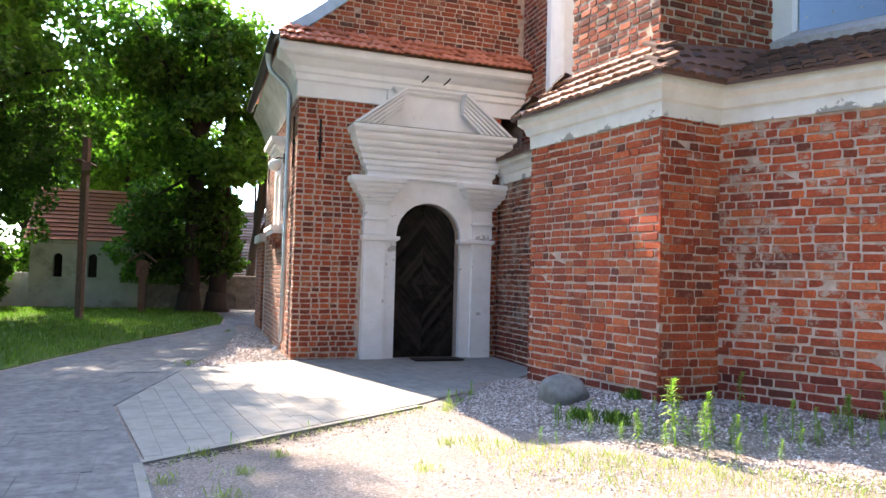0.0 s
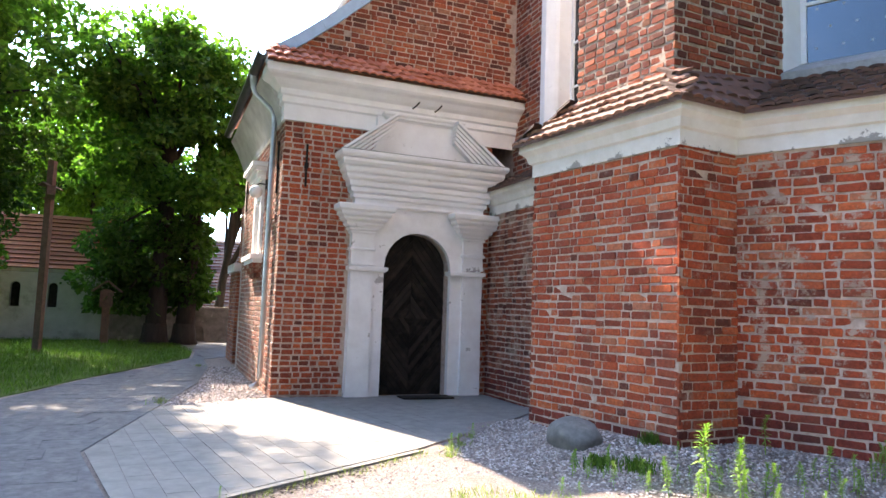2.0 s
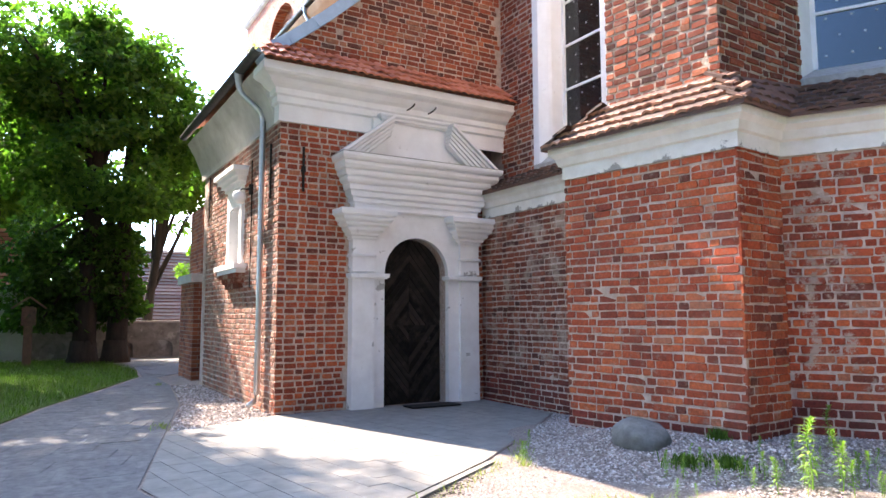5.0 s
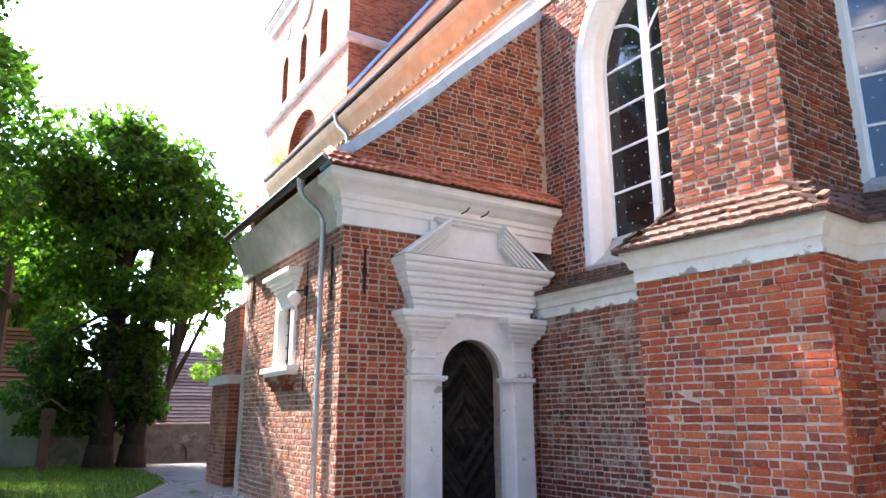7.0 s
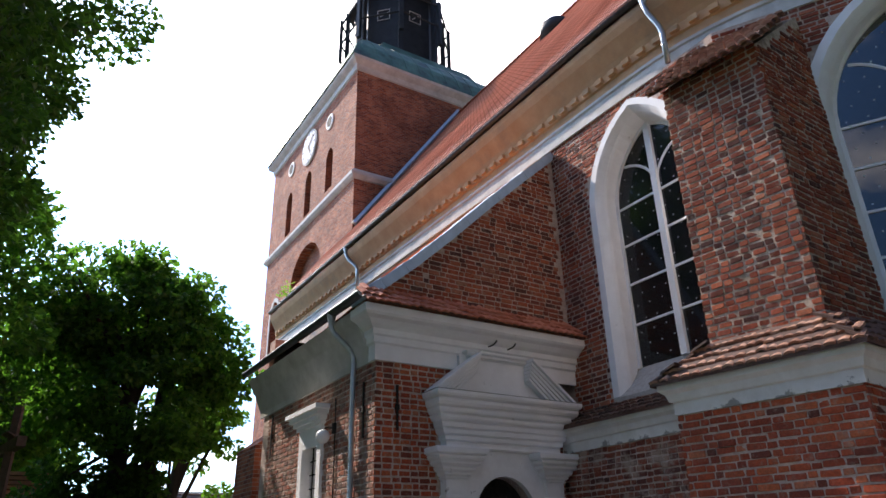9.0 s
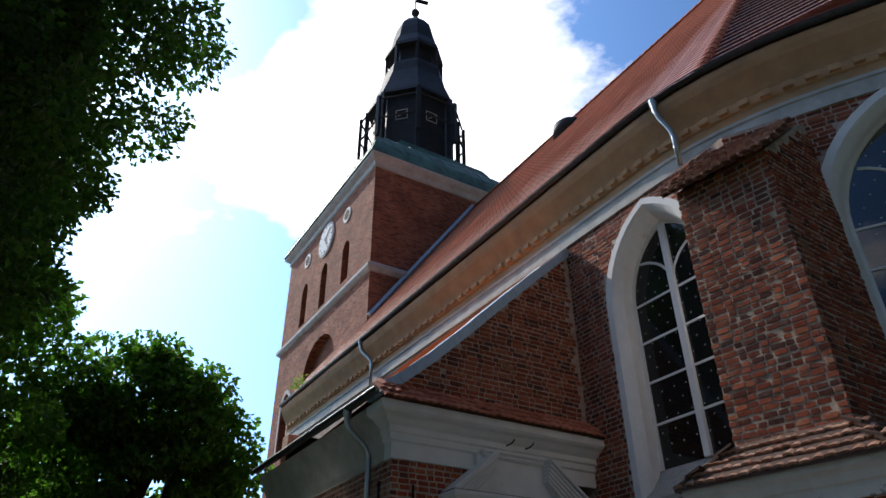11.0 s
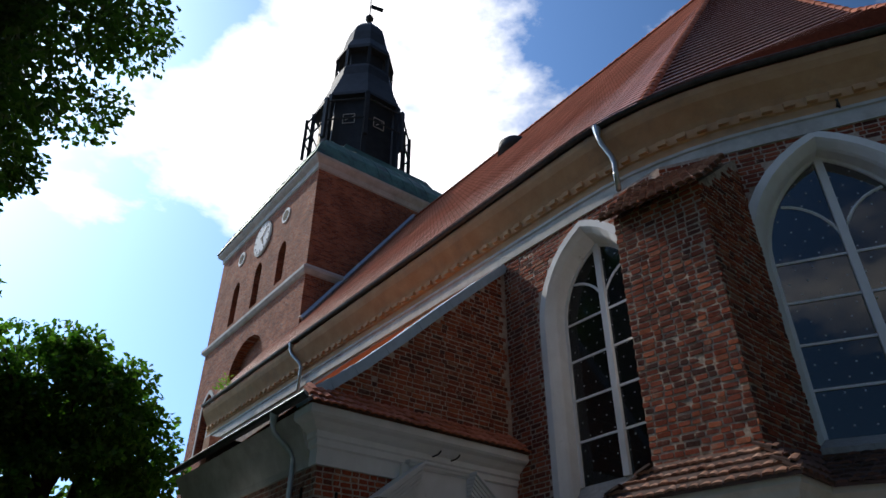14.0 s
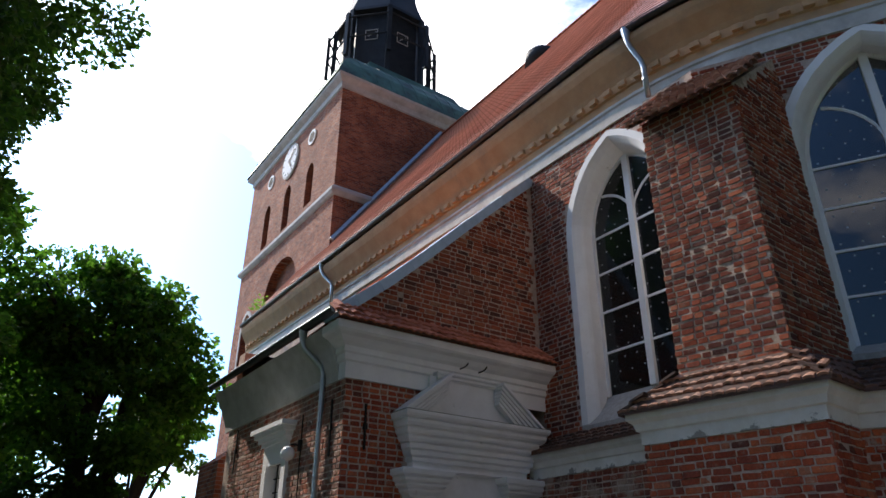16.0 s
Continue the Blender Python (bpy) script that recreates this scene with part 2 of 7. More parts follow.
def brickwork(name, tint=(1, 1, 1)):
    """Brickwork too far off to tell its bricks apart."""
    m, n, l, b = material(name, 0.9, 0, 0.25)
    g = n.new("ShaderNodeNewGeometry")
    sx, add, cb = n.new("ShaderNodeSeparateXYZ"), n.new("ShaderNodeMath"), n.new("ShaderNodeCombineXYZ")
    l.new(g.outputs["Position"], sx.inputs[0])
    l.new(sx.outputs["X"], add.inputs[0])
    l.new(sx.outputs["Y"], add.inputs[1])
    l.new(add.outputs[0], cb.inputs["X"])
    l.new(sx.outputs["Z"], cb.inputs["Y"])
    t = n.new("ShaderNodeTexBrick")
    t.inputs["Scale"].default_value = 1.0
    t.inputs["Brick Width"].default_value, t.inputs["Row Height"].default_value, t.inputs["Mortar Size"].default_value = 0.3, 0.105, 0.008
    t.inputs["Color1"].default_value, t.inputs["Color2"].default_value = (0.19, 0.05, 0.03, 1), (0.44, 0.145, 0.07, 1)
    t.inputs["Mortar"].default_value = (0.38, 0.31, 0.26, 1)
    l.new(cb.outputs[0], t.inputs["Vector"])
    s = noisy(n, l, 0.7, 9, 0.7)
    sr = ramp(n, [(0.35, (0.65, 0.62, 0.6)), (0.7, (1.2, 1.18, 1.15))])
    l.new(s.outputs["Fac"], sr.inputs["Fac"])
    col = mixed(n, l, t.outputs["Color"], sr.outputs["Color"], None, "MULTIPLY", 1.0)
    l.new(col, b.inputs["Base Color"])
    bumped(n, l, b, t.outputs["Fac"], -0.4, 0.01)
    return m


M_BRICKWORK = brickwork("brickwork")


def glass_material(name, ior):
    m, n, l, b = material(name, 0.03, 0, 0.5)
    b.inputs["Base Color"].default_value = (0.10, 0.11, 0.12, 1)
    b.inputs["Transmission Weight"].default_value = 0.9
    b.inputs["IOR"].default_value = ior
    w = noisy(n, l, 2.5, 2, 0.5)
    bumped(n, l, b, w.outputs["Fac"], 0.05, 0.02)
    return m


M_GLASS = glass_material("window_glass", 2.7)
# Same glass with a lower IOR, so the nave window mirrors less sky.
M_GLASS_DULL = glass_material("dull_glass", 1.45)
M_STAR = surface("pale_stars", [(0.3, (0.6, 0.62, 0.64)), (0.7, (0.72, 0.74, 0.77))], 8, 0.5, 0, metal=0.0)
M_OPAL = surface("opal_glass", [(0.3, (0.82, 0.82, 0.80)), (0.7, (0.88, 0.88, 0.86))], 6, 0.25, 0)
M_GREYTILE = tile_material("grey_roof_tile", [(0.0, (0.11, 0.108, 0.106)), (0.5, (0.19, 0.186, 0.182)), (1.0, (0.27, 0.262, 0.255))], 0.45)
M_HUT_TILE = tile_material("old_red_tile", [(0.0, (0.26, 0.075, 0.04)), (0.5, (0.36, 0.11, 0.055)), (1.0, (0.42, 0.15, 0.08))], 0.4)
M_PAVER = surface("concrete_paver", [(0.3, (0.175, 0.165, 0.148)), (0.7, (0.25, 0.236, 0.212))], 5, 0.9, 0.35, 0.006, 70, big=0.4, big_col=(0.15, 0.14, 0.125), big_scale=1.5)
M_SLAB = surface("grey_stone_slab", [(0.3, (0.06, 0.06, 0.061)), (0.7, (0.14, 0.14, 0.14))], 9, 0.85, 0.5, 0.01, 60, big=0.5, big_col=(0.20, 0.195, 0.188), big_scale=3.5, big_at=(0.5, 0.62))
M_DIRT = surface("sandy_gravel", [(0.22, (0.08, 0.062, 0.052)), (0.5, (0.24, 0.195, 0.168)), (0.78, (0.46, 0.40, 0.355))], 42, 0.95, 1.0, 0.025, 60, big=0.5, big_col=(0.14, 0.105, 0.08), big_at=(0.5, 0.7), big_scale=0.9)
M_SOIL = surface("lawn_soil", [(0.3, (0.04, 0.075, 0.014)), (0.7, (0.08, 0.135, 0.026))], 6, 0.95, 0.7, 0.03, 40, big=0.3, big_col=(0.08, 0.09, 0.025), spec=0.1)


def leaf_material(name, dark, light, through=0.45):
    m, n, l, b = material(name, 0.55, 0, 0.18)
    r = piece_random(n, l)
    c = ramp(n, [(0.0, dark), (1.0, light)])
    l.new(r, c.inputs["Fac"])
    s = noisy(n, l, 1.3, 4, 0.6)
    sr = ramp(n, [(0.3, (0.72, 0.75, 0.7)), (0.7, (1.2, 1.15, 1.1))])
    l.new(s.outputs["Fac"], sr.inputs["Fac"])
    col = mixed(n, l, c.outputs["Color"], sr.outputs["Color"], None, "MULTIPLY", 1.0)
    l.new(col, b.inputs["Base Color"])
    t, mx, o = n.new("ShaderNodeBsdfTranslucent"), n.new("ShaderNodeMixShader"), n["Material Output"]
    bright = mixed(n, l, col, (1.45, 2.0, 0.7), None, "MULTIPLY", 1.0)
    l.new(bright, t.inputs["Color"])
    mx.inputs[0].default_value = through
    l.new(b.outputs[0], mx.inputs[1])
    l.new(t.outputs[0], mx.inputs[2])
    l.new(mx.outputs[0], o.inputs["Surface"])
    return m


M_LEAF = leaf_material("chestnut_leaf", (0.035, 0.085, 0.02), (0.12, 0.22, 0.05), 0.55)
# Darker leaf copy: the shade of the boughs is put into its colour.
M_LEAF_DARK = leaf_material("shade_toned_leaf", (0.020, 0.050, 0.012), (0.062, 0.125, 0.028), 0.42)
M_LEAF_LIGHT = leaf_material("maple_leaf", (0.06, 0.12, 0.022), (0.13, 0.22, 0.04), 0.5)
M_GRASS = leaf_material("grass_blade", (0.045, 0.09, 0.016), (0.10, 0.175, 0.034), 0.4)
M_DRYGRASS = leaf_material("dry_grass_blade", (0.14, 0.18, 0.065), (0.34, 0.35, 0.17), 0.35)
M_WEED = leaf_material("weed_leaf", (0.13, 0.23, 0.05), (0.24, 0.36, 0.09), 0.35)
M_BARK = surface("dark_bark", [(0.25, (0.014, 0.012, 0.010)), (0.75, (0.05, 0.04, 0.032))], 7, 0.95, 0.9, 0.03, 22, stretch=(1, 1, 0.25))
M_PEBBLE, _n, _l, _b = material("gravel_pebble", 0.85, 0, 0.3)
_c = ramp(_n, [(0.0, (0.15, 0.125, 0.115)), (0.35, (0.29, 0.245, 0.22)), (0.6, (0.42, 0.36, 0.33)), (0.85, (0.58, 0.54, 0.51)), (1.0, (0.34, 0.23, 0.19))])
_l.new(piece_random(_n, _l), _c.inputs["Fac"])
_l.new(_c.outputs["Color"], _b.inputs["Base Color"])


def peeling():
    """Whitewash that has come off in patches low down, showing grey render."""
    m, n, l, b = material("peeling_whitewash", 0.88, 0, 0.3)
    t = noisy(n, l, 2.2, 8, 0.65)
    c = ramp(n, [(0.25, (0.62, 0.58, 0.51)), (0.7, (0.82, 0.80, 0.76))])
    l.new(t.outputs["Fac"], c.inputs["Fac"])
    g = n.new("ShaderNodeNewGeometry")
    sz = n.new("ShaderNodeSeparateXYZ")
    l.new(g.outputs["Position"], sz.inputs[0])
    mr = n.new("ShaderNodeMapRange")
    mr.inputs["From Min"].default_value, mr.inputs["From Max"].default_value = 3.60, 3.86
    mr.inputs["To Min"].default_value, mr.inputs["To Max"].default_value = 0.12, -0.16
    l.new(sz.outputs["Z"], mr.inputs["Value"])
    s = noisy(n, l, 2.6, 9, 0.72)
    ad = n.new("ShaderNodeMath")
    l.new(s.outputs["Fac"], ad.inputs[0])
    l.new(mr.outputs["Result"], ad.inputs[1])
    r = ramp(n, [(0.60, (0, 0, 0)), (0.625, (1, 1, 1))])
    l.new(ad.outputs[0], r.inputs["Fac"])
    l.new(mixed(n, l, c.outputs["Color"], (0.30, 0.28, 0.25), r.outputs["Color"]), b.inputs["Base Color"])
    f = noisy(n, l, 40, 6, 0.7)
    bumped(n, l, b, f.outputs["Fac"], 0.3, 0.006)
    return m


M_PEELING = peeling()

# ---- building helpers ----
def part(name, bm, mat, parent=None, label="", smooth=False):
    me = bpy.data.meshes.new(name)
    bmesh.ops.recalc_face_normals(bm, faces=bm.faces)
    bm.to_mesh(me)
    bm.free()
    me.materials.append(mat)
    if smooth:
        for p in me.polygons:
            p.use_smooth = True
    ob = new(name, me)
    if parent:
        ob.parent = parent
    if label:
        ob["label"] = label
    return ob


def thing(name, label, category, group="", kind=""):
    return tagged(new(name), label, category, group, kind)


def structure(name, bm, mat, label="", smooth=False):
    return tagged(part(name, bm, mat, None, label, smooth), kind="structure")


def box(bm, x0, x1, y0, y1, z0, z1, m=None):
    vs = [bm.verts.new((x, y, z)) for x in (x0, x1) for y in (y0, y1) for z in (z0, z1)]
    if m:
        for v in vs:
            v.co = m @ v.co
    for f in ((0, 1, 3, 2), (4, 6, 7, 5), (0, 4, 5, 1), (2, 3, 7, 6), (0, 2, 6, 4), (1, 5, 7, 3)):
        bm.faces.new([vs[i] for i in f])
    return vs


def boxed(*a, m=None):
    bm = bmesh.new()
    box(bm, *a, m=m)
    return bm


def prism(bm, pts, low, high):
    """A polygon of (x, y) from z low to high; low and high may be lists."""
    n = len(pts)
    lows = low if isinstance(low, (list, tuple)) else [low] * n
    highs = high if isinstance(high, (list, tuple)) else [high] * n
    a = [bm.verts.new((x, y, z)) for (x, y), z in zip(pts, lows)]
    b = [bm.verts.new((x, y, z)) for (x, y), z in zip(pts, highs)]
    bm.faces.new(a[::-1])
    bm.faces.new(b)
    for i in range(n):
        bm.faces.new((a[i], a[(i + 1) % n], b[(i + 1) % n], b[i]))


def slab(bm, pts, m, depth):
    """A polygon of (u, z) in the wall frame m, from depth 0 back to depth."""
    a = [bm.verts.new(m @ Vector((u, 0, z))) for u, z in pts]
    b = [bm.verts.new(m @ Vector((u, depth, z))) for u, z in pts]
    bm.faces.new(a)
    bm.faces.new(b[::-1])
    n = len(pts)
    for i in range(n):
        bm.faces.new((a[i], b[i], b[(i + 1) % n], a[(i + 1) % n]))


def ring_slab(bm, outer, inner, m, depth, inner_depth=None):
    """A flat ring between two open outlines of the same count, in the wall frame m."""
    d2 = depth if inner_depth is None else inner_depth
    A = [bm.verts.new(m @ Vector((u, 0, z))) for u, z in outer]
    B = [bm.verts.new(m @ Vector((u, 0, z))) for u, z in inner]
    C = [bm.verts.new(m @ Vector((u, depth, z))) for u, z in outer]
    D = [bm.verts.new(m @ Vector((u, d2, z))) for u, z in inner]
    n = len(outer)
    for i in range(n - 1):
        j = i + 1
        bm.faces.new((A[i], A[j], B[j], B[i]))
        bm.faces.new((C[i], D[i], D[j], C[j]))
        bm.faces.new((A[i], C[i], C[j], A[j]))
        bm.faces.new((B[i], B[j], D[j], D[i]))
    bm.faces.new((A[0], B[0], D[0], C[0]))
    bm.faces.new((A[-1], C[-1], D[-1], B[-1]))


def wall_frame(p, q):
    """Frame of a wall seen from outside: u from p to q, y into the wall, z up. p is at the left as seen from outside."""
    d = Vector((q[0] - p[0], q[1] - p[1], 0))
    L = d.length
    d.normalize()
    inward = Vector((-d.y, d.x, 0))
    m = Matrix(((d.x, inward.x, 0, p[0]), (d.y, inward.y, 0, p[1]), (0, 0, 1, 0), (0, 0, 0, 1)))
    return m, L


def sweep(bm, profile, path, closed=False, side=1):
    """Sweeps (out, z) along a plan path with mitred corners; out is to the path's right for side 1."""
    n = len(path)
    P = [Vector((x, y)) for x, y in path]
    rings = []
    for i in range(n):
        ds = []
        if i > 0 or closed:
            ds.append((P[i] - P[i - 1]).normalized())
        if i < n - 1 or closed:
            ds.append((P[(i + 1) % n] - P[i]).normalized())
        ns = [Vector((d.y, -d.x)) * side for d in ds]
        if len(ns) == 2:
            b = (ns[0] + ns[1])
            b = b / max(0.2, (1 + ns[0].dot(ns[1])))
        else:
            b = ns[0]
        rings.append([bm.verts.new((P[i].x + b.x * o, P[i].y + b.y * o, z)) for o, z in profile])
    k = len(profile)
    for i in range(n if closed else n - 1):
        a, c = rings[i], rings[(i + 1) % n]
        for j in range(k):
            bm.faces.new((a[j], a[(j + 1) % k], c[(j + 1) % k], c[j]))
    if not closed:
        bm.faces.new(rings[0])
        bm.faces.new(rings[-1][::-1])


def tube(bm, pts, r, n=8, r_end=None):
    """A round tube along points, tapering to r_end."""
    pts = [Vector(p) for p in pts]
    rings = []
    for i, p in enumerate(pts):
        d = (pts[min(i + 1, len(pts) - 1)] - pts[max(i - 1, 0)]).normalized()
        up = Vector((0, 0, 1)) if abs(d.z) < 0.9 else Vector((1, 0, 0))
        s = d.cross(up).normalized()
        t = s.cross(d)
        rr = r if r_end is None else r + (r_end - r) * i / (len(pts) - 1)
        rings.append([bm.verts.new(p + (s * math.cos(2 * math.pi * k / n) + t * math.sin(2 * math.pi * k / n)) * rr) for k in range(n)])
    for a, b in zip(rings, rings[1:]):
        for k in range(n):
            bm.faces.new((a[k], a[(k + 1) % n], b[(k + 1) % n], b[k]))
    bm.faces.new(rings[0][::-1])
    bm.faces.new(rings[-1])


def turned(bm, rings, n, cx, cy, phase=0.0):
    """A body of (radius, z) rings round a vertical axis, n sided."""
    R = [[bm.verts.new((cx + r * math.cos(2 * math.pi * k / n + phase), cy + r * math.sin(2 * math.pi * k / n + phase), z)) for k in range(n)] for r, z in rings]
    for a, b in zip(R, R[1:]):
        for k in range(n):
            bm.faces.new((a[k], a[(k + 1) % n], b[(k + 1) % n], b[k]))
    bm.faces.new(R[0][::-1])
    bm.faces.new(R[-1])


def pointed(cu, half, sill, spring, apex, n=9):
    """The outline of a pointed opening, from bottom left round to bottom right."""
    h = apex - spring
    c = (h * h - half * half) / (2 * half)      # centres lie c beyond the middle
    r = half + c
    left = []
    top = math.atan2(h, c)
    for i in range(n):
        a = top * i / (n - 1)
        left.append((cu + c - r * math.cos(a), spring + r * math.sin(a)))
    right = [(2 * cu - u, z) for u, z in left[:-1]][::-1]
    return [(cu - half, sill)] + left + right + [(cu + half, sill)]


def round_arch(cu, half, sill, spring, n=13):
    return [(cu - half, sill)] + [(cu - half * math.cos(math.pi * i / (n - 1)), spring + half * math.sin(math.pi * i / (n - 1))) for i in range(n)] + [(cu + half, sill)]


def wall_with_hole(bm, m, L, z0, z1, hole, depth):
    """A wall of thickness depth with one opening (an outline from pointed or round_arch)."""
    lo, hi = hole[0], hole[-1]
    us = [u for u, _ in hole]
    k = us.index(min(us, key=lambda u: abs(u - (lo[0] + hi[0]) / 2)))
    slab(bm, [(0, z0), (lo[0], z0), *hole[:1], *hole[1:k + 1], (hole[k][0], z1), (0, z1)], m, depth)
    slab(bm, [(hi[0], z0), (L, z0), (L, z1), (hole[k][0], z1), *hole[k:]], m, depth)
    if lo[1] > z0:
        slab(bm, [(lo[0], z0), (hi[0], z0), (hi[0], lo[1]), (lo[0], lo[1])], m, depth)

# ---- the church ----
PX, PY, PF = 1.72, 13.25, 19.0            # porch: left wall, front wall, far end
NX = 6.5                                  # nave wall
NL = 5.97                                 # its lower wall
S2 = math.sqrt(0.5)
A0 = (6.04, 6.77)                         # lower diagonal wall begins
B0, B1 = (5.11, 6.69), (4.71, 9.23)       # buttress front
U0, U1 = (5.34, 7.05), (5.08, 8.72)       # its upper stage
AL = 7.6                                  # side of the apse
DX, DY = 0.4924, 0.8704                   # way of the diagonal walls
apse = [(6.5, 8.4), (6.5 + AL * DX, 8.4 - AL * DY), (23.9 - AL * DX, 8.4 - AL * DY), (23.9, 8.4)]

# porch walls
mf, LF = wall_frame((PX, PY), (NL, PY))
DOOR = round_arch(4.39 - PX, 0.69, -0.05, 2.45)
bm = bmesh.new()
wall_with_hole(bm, mf, LF, -0.3, 5.1, DOOR, 0.5)
porch_front = structure("wall_porch_front", bm, M_MORTAR)
ml, LL = wall_frame((PX, PF), (PX, PY))
bm = bmesh.new()
PWIN = round_arch(PF - 16.1, 0.42, 2.72, 3.75)
wall_with_hole(bm, ml, LL - 0.5, -0.3, 5.1, PWIN, 0.5)
porch_side = structure("wall_porch_side", bm, M_MORTAR)
structure("wall_porch_back", boxed(PX, NX, PF, PF + 0.4, -0.3, 7.0), M_MORTAR)

# porch cornice: moulded at the front, a plain cove along the side
PROF = [(0, 5.07), (0.05, 5.07), (0.05, 5.36), (0.10, 5.39), (0.10, 5.50), (0.14, 5.53), (0.14, 5.63), (0.22, 5.68), (0.30, 5.76), (0.40, 5.80), (0.44, 5.84), (0.44, 5.98), (0, 6.02)]
COVE = [(0, 5.07), (0.04, 5.07), (0.05, 5.20), (0.12, 5.38), (0.24, 5.66), (0.38, 5.90), (0.43, 5.98), (0, 6.02)]
bm = bmesh.new()
sweep(bm, PROF, [(PX, PY + 0.22), (PX, PY), (NX, PY)])
structure("cornice_porch_front", bm, M_WHITE)
bm = bmesh.new()
sweep(bm, COVE, [(PX, PF + 0.6), (PX, PY + 0.225)])
structure("cornice_porch_side", bm, M_STUCCO)

# gable wall over the porch, with its raking coping
RAKE = [(1.35, 6.22), (1.9, 6.62), (2.5, 7.12), (3.4, 7.95), (4.4, 8.92), (5.4, 9.86), (6.5, 10.85)]
mg, LG = wall_frame((1.45, PY + 0.02), (NX, PY + 0.02))
bm = bmesh.new()
slab(bm, [(0.0, 6.0), (LG, 6.0)] + [(x - 1.45, z) for x, z in RAKE[::-1] if x > 1.45] + [(0, 6.28)], mg, 0.35)
gable = structure("wall_gable", bm, M_MORTAR)

# nave, apse and their lower walls
mn, LN = wall_frame((NX, 33.4), (NX, 8.4))
NWIN = pointed(33.4 - 10.64, 1.5, 4.6, 8.75, 10.9)
bm = bmesh.new()
wall_with_hole(bm, mn, LN, 0, 11.05, NWIN, 0.9)
nave_wall = structure("wall_nave", bm, M_MORTAR)
ma, LA = wall_frame(apse[0], apse[1])
AWIN = pointed(2.95, 1.77, 4.95, 8.4, 11.03)
bm = bmesh.new()
wall_with_hole(bm, ma, LA, 0, 11.05, AWIN, 0.9)
apse_wall = structure("wall_apse", bm, M_MORTAR)
bm = bmesh.new()
prism(bm, [apse[1], apse[2], apse[3], (23.9, 33.4), (6.9, 33.4), (6.9, 33.0), (23.4, 33.0), (23.4, 8.6), (19.9, 2.3), (10.5, 2.3)], 0, 12.6)
structure("wall_far", bm, M_BRICK)

bm = bmesh.new()
prism(bm, [(NL, 13.25), (NL, 9.0), (6.5, 9.0), (6.5, 13.25)], -0.3, 3.7)
nave_low = structure("wall_nave_base", bm, M_MORTAR)
A1 = (A0[0] + 8 * DX, A0[1] - 8 * DY)
bm = bmesh.new()
prism(bm, [A0, A1, (A1[0] + 1.2 * DY, A1[1] + 1.2 * DX), (A0[0] + 1.2 * DY, A0[1] + 1.2 * DX)], -0.3, 3.7)
apse_low = structure("wall_apse_base", bm, M_MORTAR)
bm = bmesh.new()
prism(bm, [B0, A0, (7.0, 7.3), (6.6, 9.35), (6.0, 9.35), B1], -0.3, 3.7)
butt_low = structure("buttress_base", bm, M_MORTAR)
bm = bmesh.new()
prism(bm, [U0, (7.22, 7.13), (6.5, 8.42), (6.5, 8.85), U1], 3.7, [9.25, 10.8, 10.8, 10.8, 9.25])
butt_up = structure("buttress_upper", bm, M_MORTAR_PALE)

LEDGE = [(0, 3.62), (0.03, 3.62), (0.03, 3.80), (0.07, 3.82), (0.10, 3.92), (0.17, 3.98), (0.17, 4.08), (0, 4.10)]
bm = bmesh.new()
sweep(bm, LEDGE, [(NL, 13.2), (NL, 9.35), B1, B0, A0, A1], side=1)
structure("cornice_ledge", bm, M_PEELING)

# nave eaves, bent round the corner to the apse
def bent(corner, d0, d1, t, n=7):
    """Points of a smooth bend that leaves the corner out by t on both sides."""
    a, b = Vector(corner) - Vector(d0) * t, Vector(corner) + Vector(d1) * t
    c = Vector(corner)
    return [tuple(a.lerp(c, k / (n - 1)).lerp(c.lerp(b, k / (n - 1)), k / (n - 1))) for k in range(n)]


BEND = bent(apse[0], (0, -1), (DX, -DY), 2.1)
NAVE_PATH = [(NX, 33.4), *BEND, apse[1], apse[2]]
BAND = [(-0.75, 10.98), (0.05, 10.98), (0.05, 11.30), (0.08, 11.33), (0.08, 11.40), (-0.75, 11.40)]
EAVE = [(-0.75, 11.405), (0.06, 11.405), (0.06, 11.60), (0.10, 11.63), (0.10, 11.84), (0.15, 11.96), (0.24, 12.12), (0.36, 12.32), (0.42, 12.48), (0.44, 12.62), (-0.75, 12.62)]
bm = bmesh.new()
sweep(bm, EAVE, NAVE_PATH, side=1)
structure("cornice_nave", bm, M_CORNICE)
bm = bmesh.new()
sweep(bm, BAND, NAVE_PATH, side=1)
structure("frieze_nave", bm, M_STUCCO)


# ---- eaves: dentils, gutters ----
def eave_line(path, off):
    """The plan path moved outwards by off, with mitred corners."""
    out = []
    P = [Vector(p) for p in path]
    for i, p in enumerate(P):
        ns = []
        for a, b in ((i - 1, i), (i, i + 1)):
            if 0 <= a and b < len(P):
                d = (P[b] - P[a]).normalized()
                ns.append(Vector((d.y, -d.x)))
        v = ns[0] if len(ns) == 1 else (ns[0] + ns[1]) / (1 + ns[0].dot(ns[1]))
        out.append(p + v * off)
    return out


dentil_me = None
cornice = bpy.data.objects["cornice_nave"]
run = 0.3
for p, q in zip(NAVE_PATH[:-2], NAVE_PATH[1:-1]):
    m, L = wall_frame(p, q)
    while run < L:
        if dentil_me is None:
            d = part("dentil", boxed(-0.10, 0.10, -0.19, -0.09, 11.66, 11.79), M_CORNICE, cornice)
            dentil_me = d.data
        else:
            d = new("dentil", dentil_me)
            d.parent = cornice
        d.matrix_basis = m @ Matrix.Translation((run, 0, 0))
        run += 0.42
    run -= L


